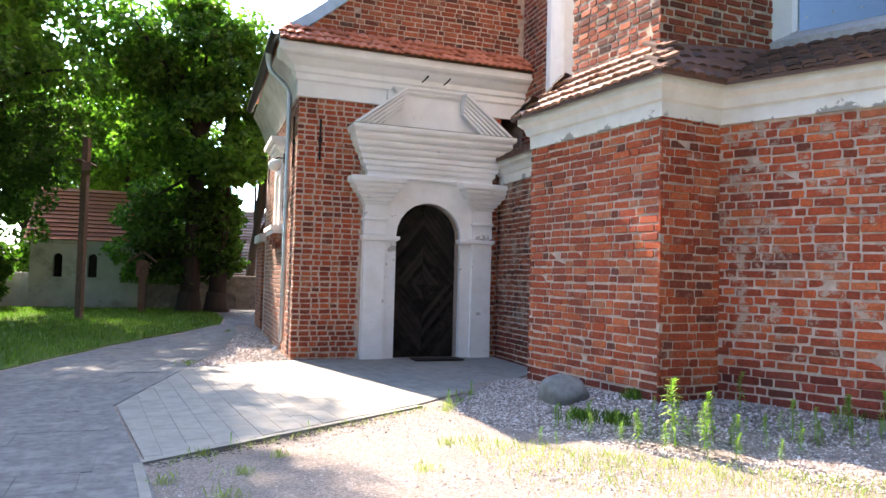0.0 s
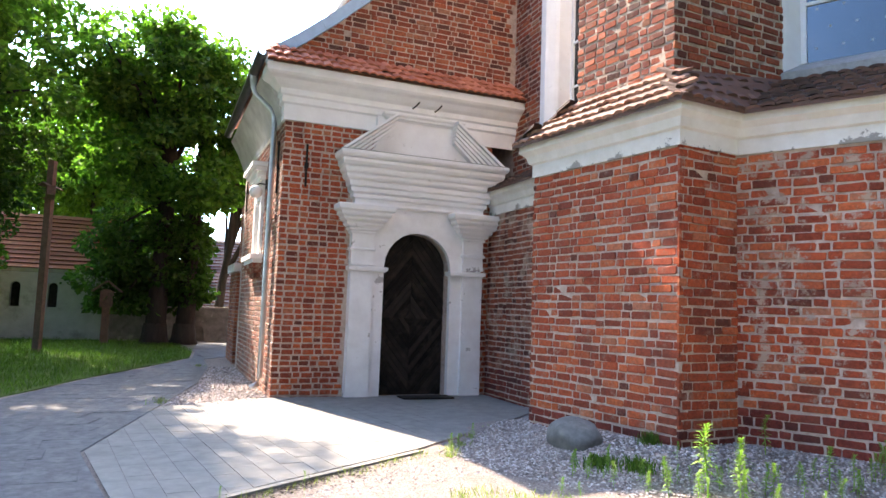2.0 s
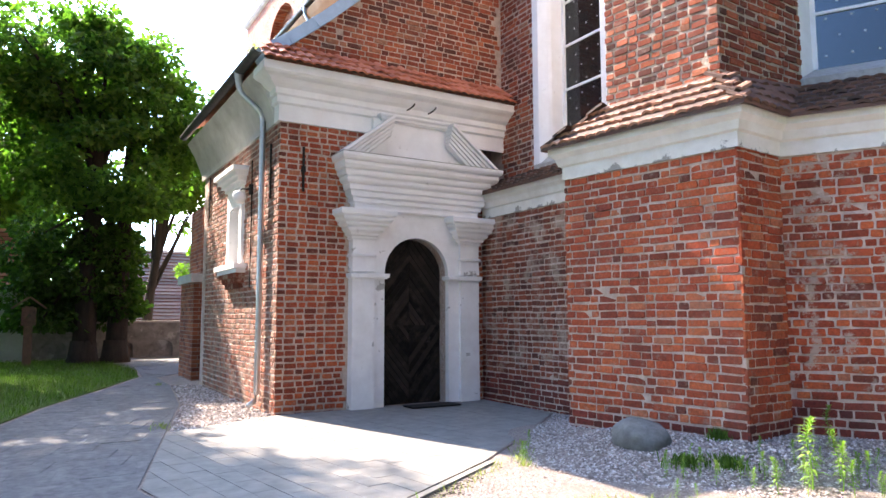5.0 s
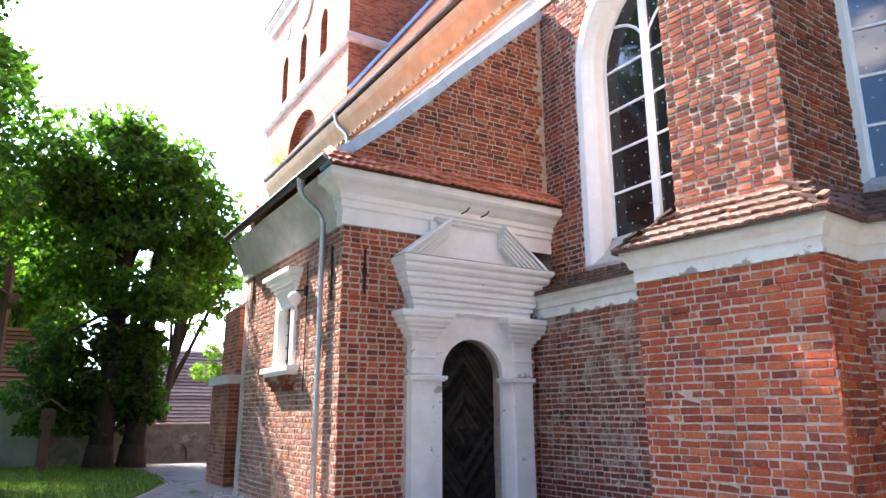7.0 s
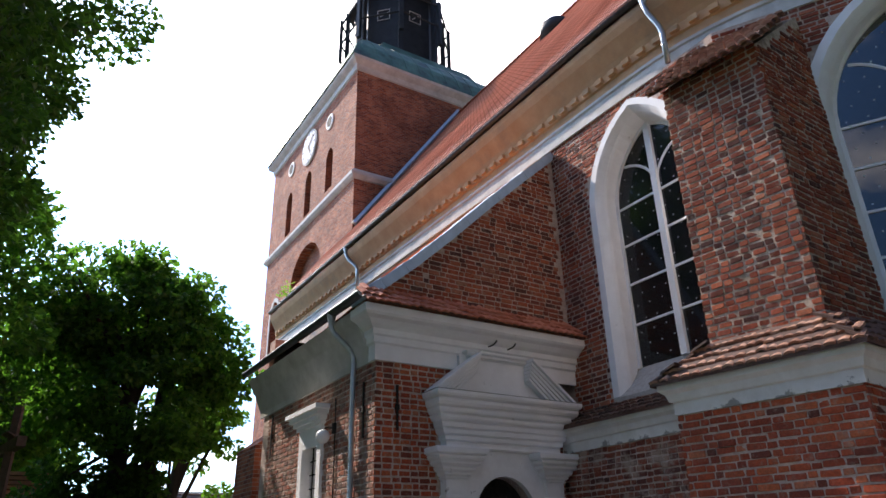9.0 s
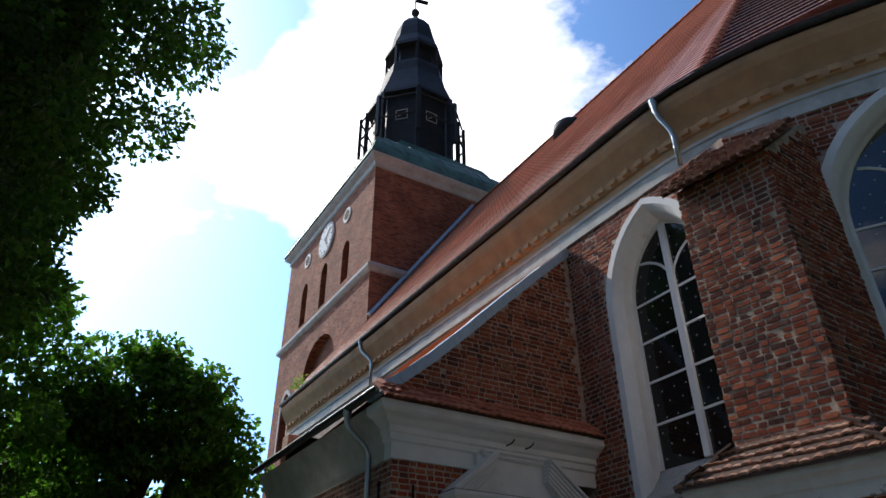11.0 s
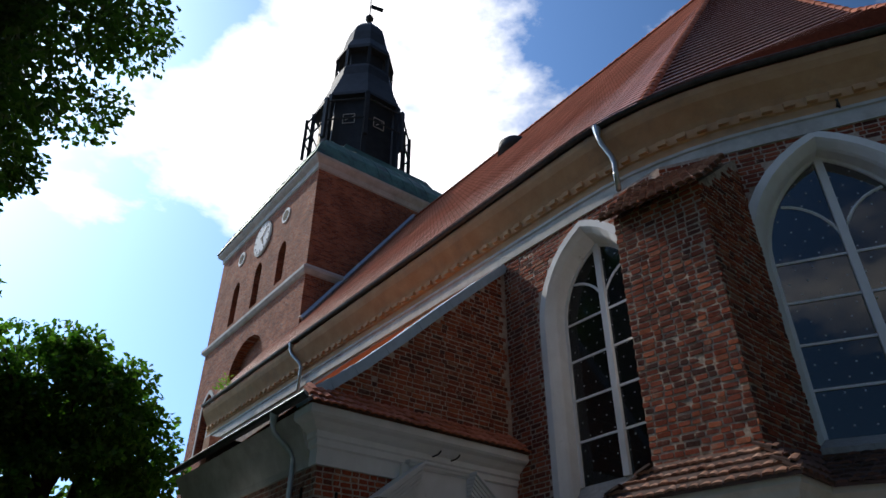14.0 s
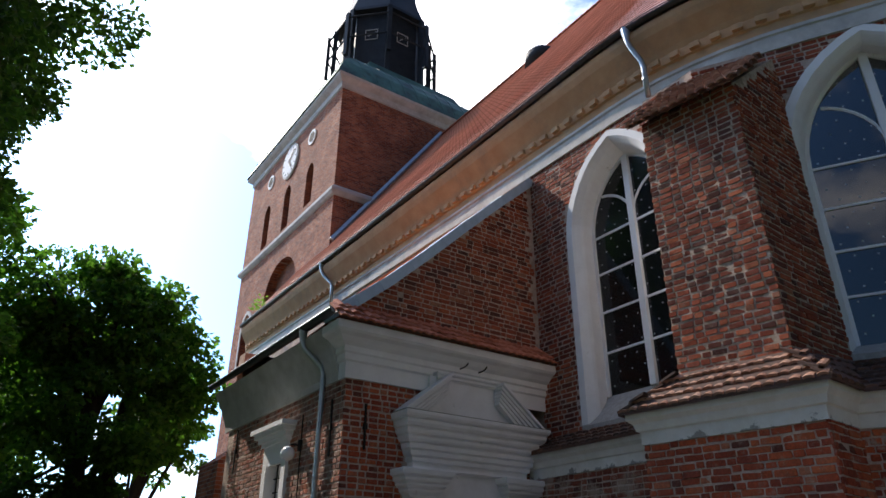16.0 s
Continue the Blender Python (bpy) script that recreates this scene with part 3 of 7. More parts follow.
def gutter(name, line, z, r, label):
    bm = bmesh.new()
    prof = [(r * math.cos(a), z - 0.75 * r * math.sin(a)) for a in [math.pi * k / 7 for k in range(8)]]
    prof += [(o * 0.86, zz + 0.006) for o, zz in prof[::-1]]
    sweep(bm, prof, line)
    g = tagged(part(name, bm, M_GUTTER), label, "gutter")
    return g


g = gutter("gutter", [tuple(p) for p in eave_line(NAVE_PATH, 0.46)], 12.76, 0.10, "dark half-round metal gutter along the nave eaves")
bm = bmesh.new()
tube(bm, [(p.x, p.y, 12.78) for p in eave_line(NAVE_PATH, 0.57)], 0.014, 6)
part("bead", bm, M_GUTTER, g)
g = gutter("gutter", [(PX - 0.52, PF + 0.6), (PX - 0.52, PY - 0.42)], 6.14, 0.09, "dark half-round metal gutter along the porch eaves")
bm = bmesh.new()
tube(bm, [(PX - 0.61, PF + 0.6, 6.155), (PX - 0.61, PY - 0.42, 6.155)], 0.012, 6)
part("bead", bm, M_ZINC, g)


def downpipe(pts, r, label, clips=()):
    t = thing("downpipe", label, "pipe")
    bm = bmesh.new()
    turned(bm, [(r * 1.1, pts[0][2] - 0.12), (r * 1.5, pts[0][2]), (r * 1.9, pts[0][2] + 0.14)], 10, pts[0][0], pts[0][1])
    part("funnel", bm, M_ZINC, t, smooth=False)
    bm = bmesh.new()
    tube(bm, pts, r, 10)
    part("pipe", bm, M_ZINC, t, smooth=True)
    for z in clips:
        p = next(Vector(a).lerp(Vector(b), (z - a[2]) / (b[2] - a[2])) for a, b in zip(pts, pts[1:]) if b[2] <= z <= a[2])
        bm = bmesh.new()
        turned(bm, [(r * 1.12, p.z - 0.02), (r * 1.18, p.z), (r * 1.12, p.z + 0.02)], 10, p.x, p.y)
        part("collar", bm, M_ZINC, t)
    return t


gx = PX - 0.52
downpipe([(gx, 14.15, 6.02), (gx, 14.15, 5.88), (gx + 0.04, 14.13, 5.75), (gx + 0.36, 14.02, 5.42), (gx + 0.41, 14.0, 5.28), (gx + 0.42, 14.0, 5.0), (gx + 0.42, 14.0, 2.5), (gx + 0.42, 14.0, 0.30), (gx + 0.38, 13.98, 0.16), (gx + 0.25, 13.92, 0.10)], 0.052, "galvanised zinc downpipe with swan neck on the porch side", (4.9, 3.4, 1.2))
ge = NX - 0.46
downpipe([(ge + 0.05, 9.5, 12.62), (ge + 0.05, 9.5, 12.45), (ge + 0.11, 9.47, 12.25), (ge + 0.26, 9.37, 11.9), (ge + 0.29, 9.35, 11.7), (ge + 0.29, 9.35, 10.95)], 0.06, "short zinc downpipe under the nave gutter", (11.4,))
downpipe([(ge, 24.6, 12.62), (ge, 24.6, 12.45), (ge + 0.06, 24.5, 12.25), (ge + 0.24, 24.2, 11.9), (ge + 0.27, 24.1, 11.7), (ge + 0.27, 24.1, 10.75)], 0.06, "short zinc downpipe near the far end of the nave", (11.4,))

# ---- roofs ----
RIDGE, RZ = 15.2, 25.5
EX, EZ = NX - 0.50, 12.72


def lerp3(a, b, t):
    return Vector(a).lerp(Vector(b), t)


# Shadow under each tile row is painted in by this dark riser colour.
M_GAP_SHADE = surface("shaded_tile_edge", [(0.3, (0.10, 0.032, 0.02)), (0.7, (0.20, 0.065, 0.04))], 12, 0.9, 0.3, 0.004, 60)


def coursed(bm, a, b, c, d, n, lift=0.035):
    """A slope from eave a-b up to c-d (b below c, a below d), in n overlapping courses."""
    a, b, c, d = map(Vector, (a, b, c, d))
    nrm = (b - a).cross(d - a)
    if nrm.length < 1e-6:
        nrm = (b - a).cross(c - a)
    nrm.normalize()
    if nrm.z < 0:
        nrm = -nrm
    for i in range(n):
        t0, t1 = i / n, (i + 1) / n
        l0, r0, l1, r1 = a.lerp(d, t0), b.lerp(c, t0), a.lerp(d, t1), b.lerp(c, t1)
        v = [bm.verts.new(p) for p in (l0 + nrm * lift, r0 + nrm * lift, r1, l1, l0, r0)]
        if (v[3].co - v[2].co).length < 1e-4:
            bm.faces.new((v[0], v[1], v[2]))
        else:
            bm.faces.new(v[:4])
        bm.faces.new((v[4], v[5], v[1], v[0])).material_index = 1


def coursed_parts(parent, a, b, c, d, n, lift, mat):
    """The same slope with each row of tiles a part of its own."""
    a, b, c, d = map(Vector, (a, b, c, d))
    for i in range(n):
        bm = bmesh.new()
        coursed(bm, a.lerp(d, i / n), b.lerp(c, i / n), b.lerp(c, (i + 1) / n), a.lerp(d, (i + 1) / n), 1, lift)
        part("roof_strip", bm, mat, parent).data.materials.append(M_GAP_SHADE)


def roof_material(name, axis_x, axis_y, slope_z, c1=(0.66, 0.31, 0.23, 1), c2=(0.78, 0.41, 0.32, 1)):
    """Rows of ribbed tiles: ribs by a wave across the slope, a shade a tile."""
    m, n, l, b = material(name, 0.38, 0, 0.7)
    g = n.new("ShaderNodeNewGeometry")
    dot = n.new("ShaderNodeVectorMath")
    dot.operation = "DOT_PRODUCT"
    dot.inputs[1].default_value = (axis_x, axis_y, 0)
    l.new(g.outputs["Position"], dot.inputs[0])
    sz, cb = n.new("ShaderNodeSeparateXYZ"), n.new("ShaderNodeCombineXYZ")
    l.new(g.outputs["Position"], sz.inputs[0])
    k = n.new("ShaderNodeMath")
    k.operation = "MULTIPLY"
    k.inputs[1].default_value = slope_z
    l.new(sz.outputs["Z"], k.inputs[0])
    l.new(dot.outputs["Value"], cb.inputs["X"])
    l.new(k.outputs[0], cb.inputs["Y"])
    t = n.new("ShaderNodeTexBrick")
    t.offset = 0.0
    t.inputs["Scale"].default_value = 1.0
    t.inputs["Brick Width"].default_value, t.inputs["Row Height"].default_value, t.inputs["Mortar Size"].default_value = 0.21, 60.0, 0.014
    t.inputs["Color1"].default_value, t.inputs["Color2"].default_value = c1, c2
    t.inputs["Mortar"].default_value = (0.44, 0.17, 0.11, 1)
    l.new(cb.outputs[0], t.inputs["Vector"])
    s = noisy(n, l, 0.9, 8, 0.7)
    sr = ramp(n, [(0.3, (0.75, 0.74, 0.73)), (0.7, (1.15, 1.12, 1.1))])
    l.new(s.outputs["Fac"], sr.inputs["Fac"])
    l.new(mixed(n, l, t.outputs["Color"], sr.outputs["Color"], None, "MULTIPLY", 1.0), b.inputs["Base Color"])
    bumped(n, l, b, t.outputs["Fac"], -0.7, 0.03)
    return m


el = eave_line(NAVE_PATH, 0.50)
NB = len(BEND)
HIP = 1 + NB // 2                         # where the hip meets the bend
ev = [(p.x, p.y, EZ) for p in el]
top = (RIDGE, 9.2, RZ)
far_e, far_r = (el[0].x, 33.4, EZ), (RIDGE, 33.4, RZ)
M_ROOF_N = roof_material("nave_roof_tile", 0, 1, 1.2)
M_ROOF_D = roof_material("apse_roof_tile", DX, -DY, 1.2)
bm = bmesh.new()
coursed(bm, far_e, ev[1], top, far_r, 60, 0.022)
for k in range(1, HIP):
    coursed(bm, ev[k], ev[k + 1], top, top, 60, 0.022)
structure("roof_nave", bm, M_ROOF_N).data.materials.append(M_ROOF_N)
# the apse slopes: the foot flares out more gently towards the next corner
bm = bmesh.new()
SAG = Vector((12.6, 5.15, 17.6))           # the hip of the apse sags here
foot, kick = ev[HIP:NB + 2], []
for k, p in enumerate(foot):
    u = (Vector(p) - Vector(foot[0])).length / (Vector(foot[-1]) - Vector(foot[0])).length
    kick.append(lerp3(foot[0], top, 0.02).lerp(SAG, u))
for k in range(len(foot) - 1):
    coursed(bm, foot[k], foot[k + 1], kick[k + 1], kick[k], 14, 0.06)
    coursed(bm, kick[k], kick[k + 1], top, top, 40, 0.05)
structure("roof_apse", bm, M_ROOF_D).data.materials.append(M_GAP_SHADE)
k2, k3 = SAG, Vector((2 * RIDGE - SAG.x, SAG.y, SAG.z))
bm = bmesh.new()
coursed(bm, ev[-2], ev[-1], k3, k2, 10)
coursed(bm, k2, k3, top, top, 70)
for q in ((ev[-1], (24.4, 8.2, EZ), top), ((24.4, 8.2, EZ), (24.4, 33.4, EZ), far_r, top)):
    bm.faces.new([bm.verts.new(p) for p in q])
structure("roof_far", bm, M_ROOF_N).data.materials.append(M_ROOF_N)
bm = bmesh.new()
prism(bm, [(6.8, 33.2), (6.8, 8.5), (10.5, 2.3), (19.9, 2.3), (23.6, 8.5), (23.6, 33.2)], 12.45, 12.6)
structure("ceiling_nave", bm, M_STUCCO)


def ridge_row(a, b, parent, r=0.13, step=0.36):
    a, b = Vector(a), Vector(b)
    d = b - a
    n = int(d.length / step)
    q = d.to_track_quat("X", "Z").to_matrix().to_4x4()
    bm = bmesh.new()
    rings = []
    for x, rr in ((0, r * 1.12), (step * 1.06, r * 0.92)):
        rings.append([bm.verts.new((x, rr * math.cos(math.pi * k / 5 ), rr * math.sin(math.pi * k / 5) - 0.03)) for k in range(6)])
        rings.append([bm.verts.new((x, 0.85 * rr * math.cos(math.pi * k / 5 ), 0.85 * rr * math.sin(math.pi * k / 5) - 0.03)) for k in range(6)])
    for s, t in ((0, 2), (3, 1), (1, 0), (2, 3)):
        for k in range(5):
            bm.faces.new((rings[s][k], rings[s][k + 1], rings[t][k + 1], rings[t][k]))
    first = part("ridge_tile", bm, M_ROOF, parent)
    first.matrix_basis = Matrix.Translation(a) @ q
    for i in range(1, n):
        o = new("ridge_tile", first.data)
        o.parent = parent
        o.matrix_basis = Matrix.Translation(a + d * (i / n)) @ q


roof_nave, roof_apse = bpy.data.objects["roof_nave"], bpy.data.objects["roof_apse"]
ridge_row(ev[HIP], top, roof_nave)
ridge_row(top, far_r, roof_nave)
ridge_row(ev[-2], k2, roof_apse)
ridge_row(k2, top, roof_apse)
# roof hatch on the far part of the nave slope
hatch = thing("roof_dormer", "small dark sheet-metal eyebrow dormer on the tiled nave roof", "dormer")
bm = bmesh.new()
c = lerp3((el[0].x, 20.0, EZ), (RIDGE, 20.0, RZ), 0.86)
turned(bm, [(0.8, c.z - 0.5), (0.75, c.z + 0.05), (0.5, c.z + 0.3), (0.05, c.z + 0.4)], 14, c.x + 0.1, c.y)
part("hood", bm, M_LEAD, hatch, smooth=True)

M_ROOF_P = roof_material("porch_roof_tile", 0, 1, 1.4, (0.62, 0.22, 0.09, 1), (0.72, 0.30, 0.13, 1))
# porch roof: its slope follows the rake
bm = bmesh.new()
for (x0, z0), (x1, z1) in zip(RAKE, RAKE[1:]):
    coursed(bm, (x0 - (0.12 if x0 < 1.4 else 0), PF + 0.6, z0 + 0.02), (x0 - (0.12 if x0 < 1.4 else 0), PY + 0.2, z0 + 0.02), (x1, PY + 0.2, z1 + 0.02), (x1, PF + 0.6, z1 + 0.02), 6, 0.03)
structure("roof_porch", bm, M_ROOF_P).data.materials.append(M_ROOF_P)
bm = bmesh.new()
prism(bm, [(PX, PF + 0.2), (NX, PF + 0.2), (NX, PF + 0.5), (PX, PF + 0.5)], 5.9, [6.2, 10.7, 10.7, 6.2])
structure("wall_porch_end", bm, M_BRICKWORK)
# sheet-metal coping on the raking gable
bm = bmesh.new()
up, dn = [], []
for i, (x, z) in enumerate(RAKE):
    a, b = RAKE[max(i - 1, 0)], RAKE[min(i + 1, len(RAKE) - 1)]
    d = Vector((b[0] - a[0], b[1] - a[1])).normalized()
    n2 = Vector((-d.y, d.x))
    up.append(Vector((x, z)) + n2 * 0.11)
    dn.append(Vector((x, z)) - n2 * 0.10)
y0, y1 = PY - 0.07, PY + 0.42
R = [[bm.verts.new((p.x, y, p.y)) for p, y in ((u, y0), (u, y1), (w, y1), (w, y0))] for u, w in zip(up, dn)]
for a, b in zip(R, R[1:]):
    for k in range(4):
        bm.faces.new((a[k], a[(k + 1) % 4], b[(k + 1) % 4], b[k]))
bm.faces.new(R[0])
bm.faces.new(R[-1][::-1])
coping = structure("coping_gable", bm, M_COPING)
for i in range(1, 7):
    t = i / 7 * 6
    k = int(t)
    p = up[k].lerp(up[min(k + 1, 6)], t - k)
    q = dn[k].lerp(dn[min(k + 1, 6)], t - k)
    bm = bmesh.new()
    tube(bm, [(q.x, y0 - 0.004, q.y), (p.x, y0 - 0.004, p.y), (p.x, y1, p.y + 0.004)], 0.012, 5)
    part("seam", bm, M_COPING, coping)


# ---- single tiles ----
def tile_mesh(w, length, arch, thick, mat):
    bm = bmesh.new()
    n = 5
    rows = []
    for y, k in ((0, 1.0), (length, 0.94)):
        for lift in (0.0, -thick):
            rows.append([bm.verts.new((w * k * (i / (n - 1) - 0.5), y, arch * math.sin(math.pi * i / (n - 1)) + lift)) for i in range(n)])
    a, a2, b, b2 = rows
    for i in range(n - 1):
        bm.faces.new((a[i], a[i + 1], b[i + 1], b[i]))
        bm.faces.new((a2[i + 1], a2[i], b2[i], b2[i + 1]))
        bm.faces.new((a[i + 1], a[i], a2[i], a2[i + 1]))
    for i in (0, n - 1):
        bm.faces.new((a[i], b[i], b2[i], a2[i]))
    bmesh.ops.recalc_face_normals(bm, faces=bm.faces)
    me = bpy.data.meshes.new("tile")
    bm.to_mesh(me)
    bm.free()
    me.materials.append(mat)
    return me


TILES = {"worn": [tile_mesh(0.155, 0.27, a, 0.036, M_TILE) for a in (0.014, 0.019, 0.024)],
         "dark": [tile_mesh(0.155, 0.27, a, 0.036, M_TILE_DARK) for a in (0.014, 0.019, 0.024)],
         "cap": [tile_mesh(0.140, 0.27, a, 0.036, M_TILE) for a in (0.014, 0.020, 0.026)],
         "red": [tile_mesh(0.170, 0.34, a, 0.032, M_ROOF) for a in (0.022, 0.028, 0.034)]}
rt = random.Random(5)


def tile_slope(parent, e0, e1, t0, t1, rows, kind, tip=-15):
    """Lays single tiles from the eave line e0-e1 up to the line t0-t1."""
    e0, e1, t0, t1 = map(Vector, (e0, e1, t0, t1))
    n = max(2, round((e1 - e0).length / 0.168))
    for r in range(rows):
        f = r / rows
        a, b = e0.lerp(t0, f), e1.lerp(t1, f)
        for i in range(n + (r % 2)):
            s = (i + (0.5 if r % 2 == 0 else 0.0)) / n
            p = a.lerp(b, s)
            tq = t0.lerp(t1, s)
            up = (tq - e0.lerp(e1, s)).normalized()
            xd = (b - a).normalized() if (b - a).length > 0.01 else (e1 - e0).normalized()
            zd = xd.cross(up).normalized()
            if zd.z < 0:
                zd, xd = -zd, -xd
            up2 = zd.cross(xd)
            m = Matrix((xd, up2, zd)).transposed().to_4x4()
            m.translation = p + zd * (0.028 + rt.uniform(-0.006, 0.008))
            o = new("tile", rt.choice(TILES[kind]))
            o.parent = parent
            o.matrix_basis = m @ pose(0, rt.uniform(-0.012, 0.012), 0, tip + rt.uniform(-3, 3), rt.uniform(-2, 2), rt.uniform(-2.5, 2.5))


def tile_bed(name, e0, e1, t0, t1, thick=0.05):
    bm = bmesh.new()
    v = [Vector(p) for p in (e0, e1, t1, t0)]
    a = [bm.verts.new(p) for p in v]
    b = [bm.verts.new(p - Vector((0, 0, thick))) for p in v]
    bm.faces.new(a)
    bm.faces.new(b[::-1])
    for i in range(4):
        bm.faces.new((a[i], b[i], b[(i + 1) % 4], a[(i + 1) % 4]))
    # The bed's dark colour stands in for the shadow beneath the tiles.
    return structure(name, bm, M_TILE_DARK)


LP = [(NL, 13.2), (NL, 9.35), B1, B0, A0, A1]
eo = eave_line(LP, 0.24)
hi = [(NX, 13.2, 4.52), (NX, 9.0, 4.52), (U1[0], U1[1], 4.66), (U0[0], U0[1], 4.66), (7.22, 7.13, 4.86), (7.22 + 8 * DX, 7.13 - 8 * DY, 4.86)]
for k, (nm, rows, kind) in enumerate((("ledge_nave", 4, "dark"), ("ledge_buttress_far", 4, "dark"), ("ledge_buttress", 4, "cap"), ("ledge_buttress_side", 4, "dark"), ("ledge_apse", 7, "dark"))):
    e0, e1 = (eo[k].x, eo[k].y, 4.10), (eo[k + 1].x, eo[k + 1].y, 4.10)
    if k == 4:
        e1, t1 = (eo[4].x + 5.2 * DX, eo[4].y - 5.2 * DY, 4.10), (hi[4][0] + 5.2 * DX, hi[4][1] - 5.2 * DY, 4.86)
    else:
        t1 = hi[k + 1]
    bed = tile_bed(nm, e0, e1, hi[k], t1)
    tile_slope(bed, e0, e1, hi[k], t1, rows, kind, -21 if kind == "cap" else -15)
# cap of the buttress
fd = (Vector(U1) - Vector(U0)).normalized()
fo = Vector((-fd.y, fd.x))
c0, c1 = Vector(U1) + fd * 0.17 + fo * 0.24, Vector(U0) - fd * 0.2 + fo * 0.24
ca, cb2 = (c0.x, c0.y, 9.25), (c1.x, c1.y, 9.25)
cd, cc = (NX - 0.07, 9.0, 10.92), (7.0, 7.25, 10.92)
bed = tile_bed("ledge_cap", ca, cb2, cd, cc, 0.1)
dn_a, dn_b = Vector(ca).lerp(Vector(cd), -0.045), Vector(cb2).lerp(Vector(cc), -0.045)
tile_slope(bed, dn_a, dn_b, cd, cc, 8, "cap", -24)
# pent strip of red tiles over the porch cornice
bed = tile_bed("ledge_porch", (PX - 0.45, PY - 0.46, 6.03), (NX - 0.02, PY - 0.46, 6.03), (PX - 0.25, PY + 0.0, 6.42), (NX - 0.02, PY + 0.0, 6.42), 0.04)
tile_slope(bed, (PX - 0.45, PY - 0.56, 5.99), (NX - 0.04, PY - 0.56, 5.99), (PX - 0.3, PY + 0.0, 6.46), (NX - 0.04, PY + 0.0, 6.46), 3, "red", -8)

# two small hooks on the porch cornice
for x in (4.15, 4.62):
    small = tagged(new("iron_hook"), "small black iron hook driven into the porch cornice", "hook", "hooks on the porch cornice")
    bm = bmesh.new()
    tube(bm, [(x, PY - 0.10, 5.60), (x, PY - 0.26, 5.60), (x + 0.02, PY - 0.32, 5.62)], 0.014, 6)
    part("shank", bm, M_IRON, small)
    bm = bmesh.new()
    tube(bm, [(x + 0.02, PY - 0.31, 5.62), (x + 0.05, PY - 0.33, 5.66), (x + 0.07, PY - 0.32, 5.69)], 0.016, 6)
    part("claw", bm, M_IRON, small)
# hook in the frieze over the chancel window
hook = thing("iron_hook", "rusty iron hook fixed in the pale frieze", "hook")
hp, ho = Vector((8.167, 5.311, 11.451)), Vector((-0.8704, -0.4924, 0))
bm = bmesh.new()
tube(bm, [hp - ho * 0.03, hp + ho * 0.05, hp + ho * 0.12 + Vector((0, 0, 0.01))], 0.03, 6, 0.026)
part("shank", bm, M_IRON, hook)
bm = bmesh.new()
tube(bm, [hp + ho * 0.10 + Vector((0, 0, 0.09)), hp + ho * 0.12, hp + ho * 0.11 + Vector((0, 0, -0.14))], 0.026, 6, 0.02)
part("claw", bm, M_IRON, hook)

# ---- church windows ----
def strip(bm, a, ya, b, yb, m):
    A = [bm.verts.new(m @ Vector((u, ya, z))) for u, z in a]
    B = [bm.verts.new(m @ Vector((u, yb, z))) for u, z in b]
    for i in range(len(a) - 1):
        bm.faces.new((A[i], A[i + 1], B[i + 1], B[i]))


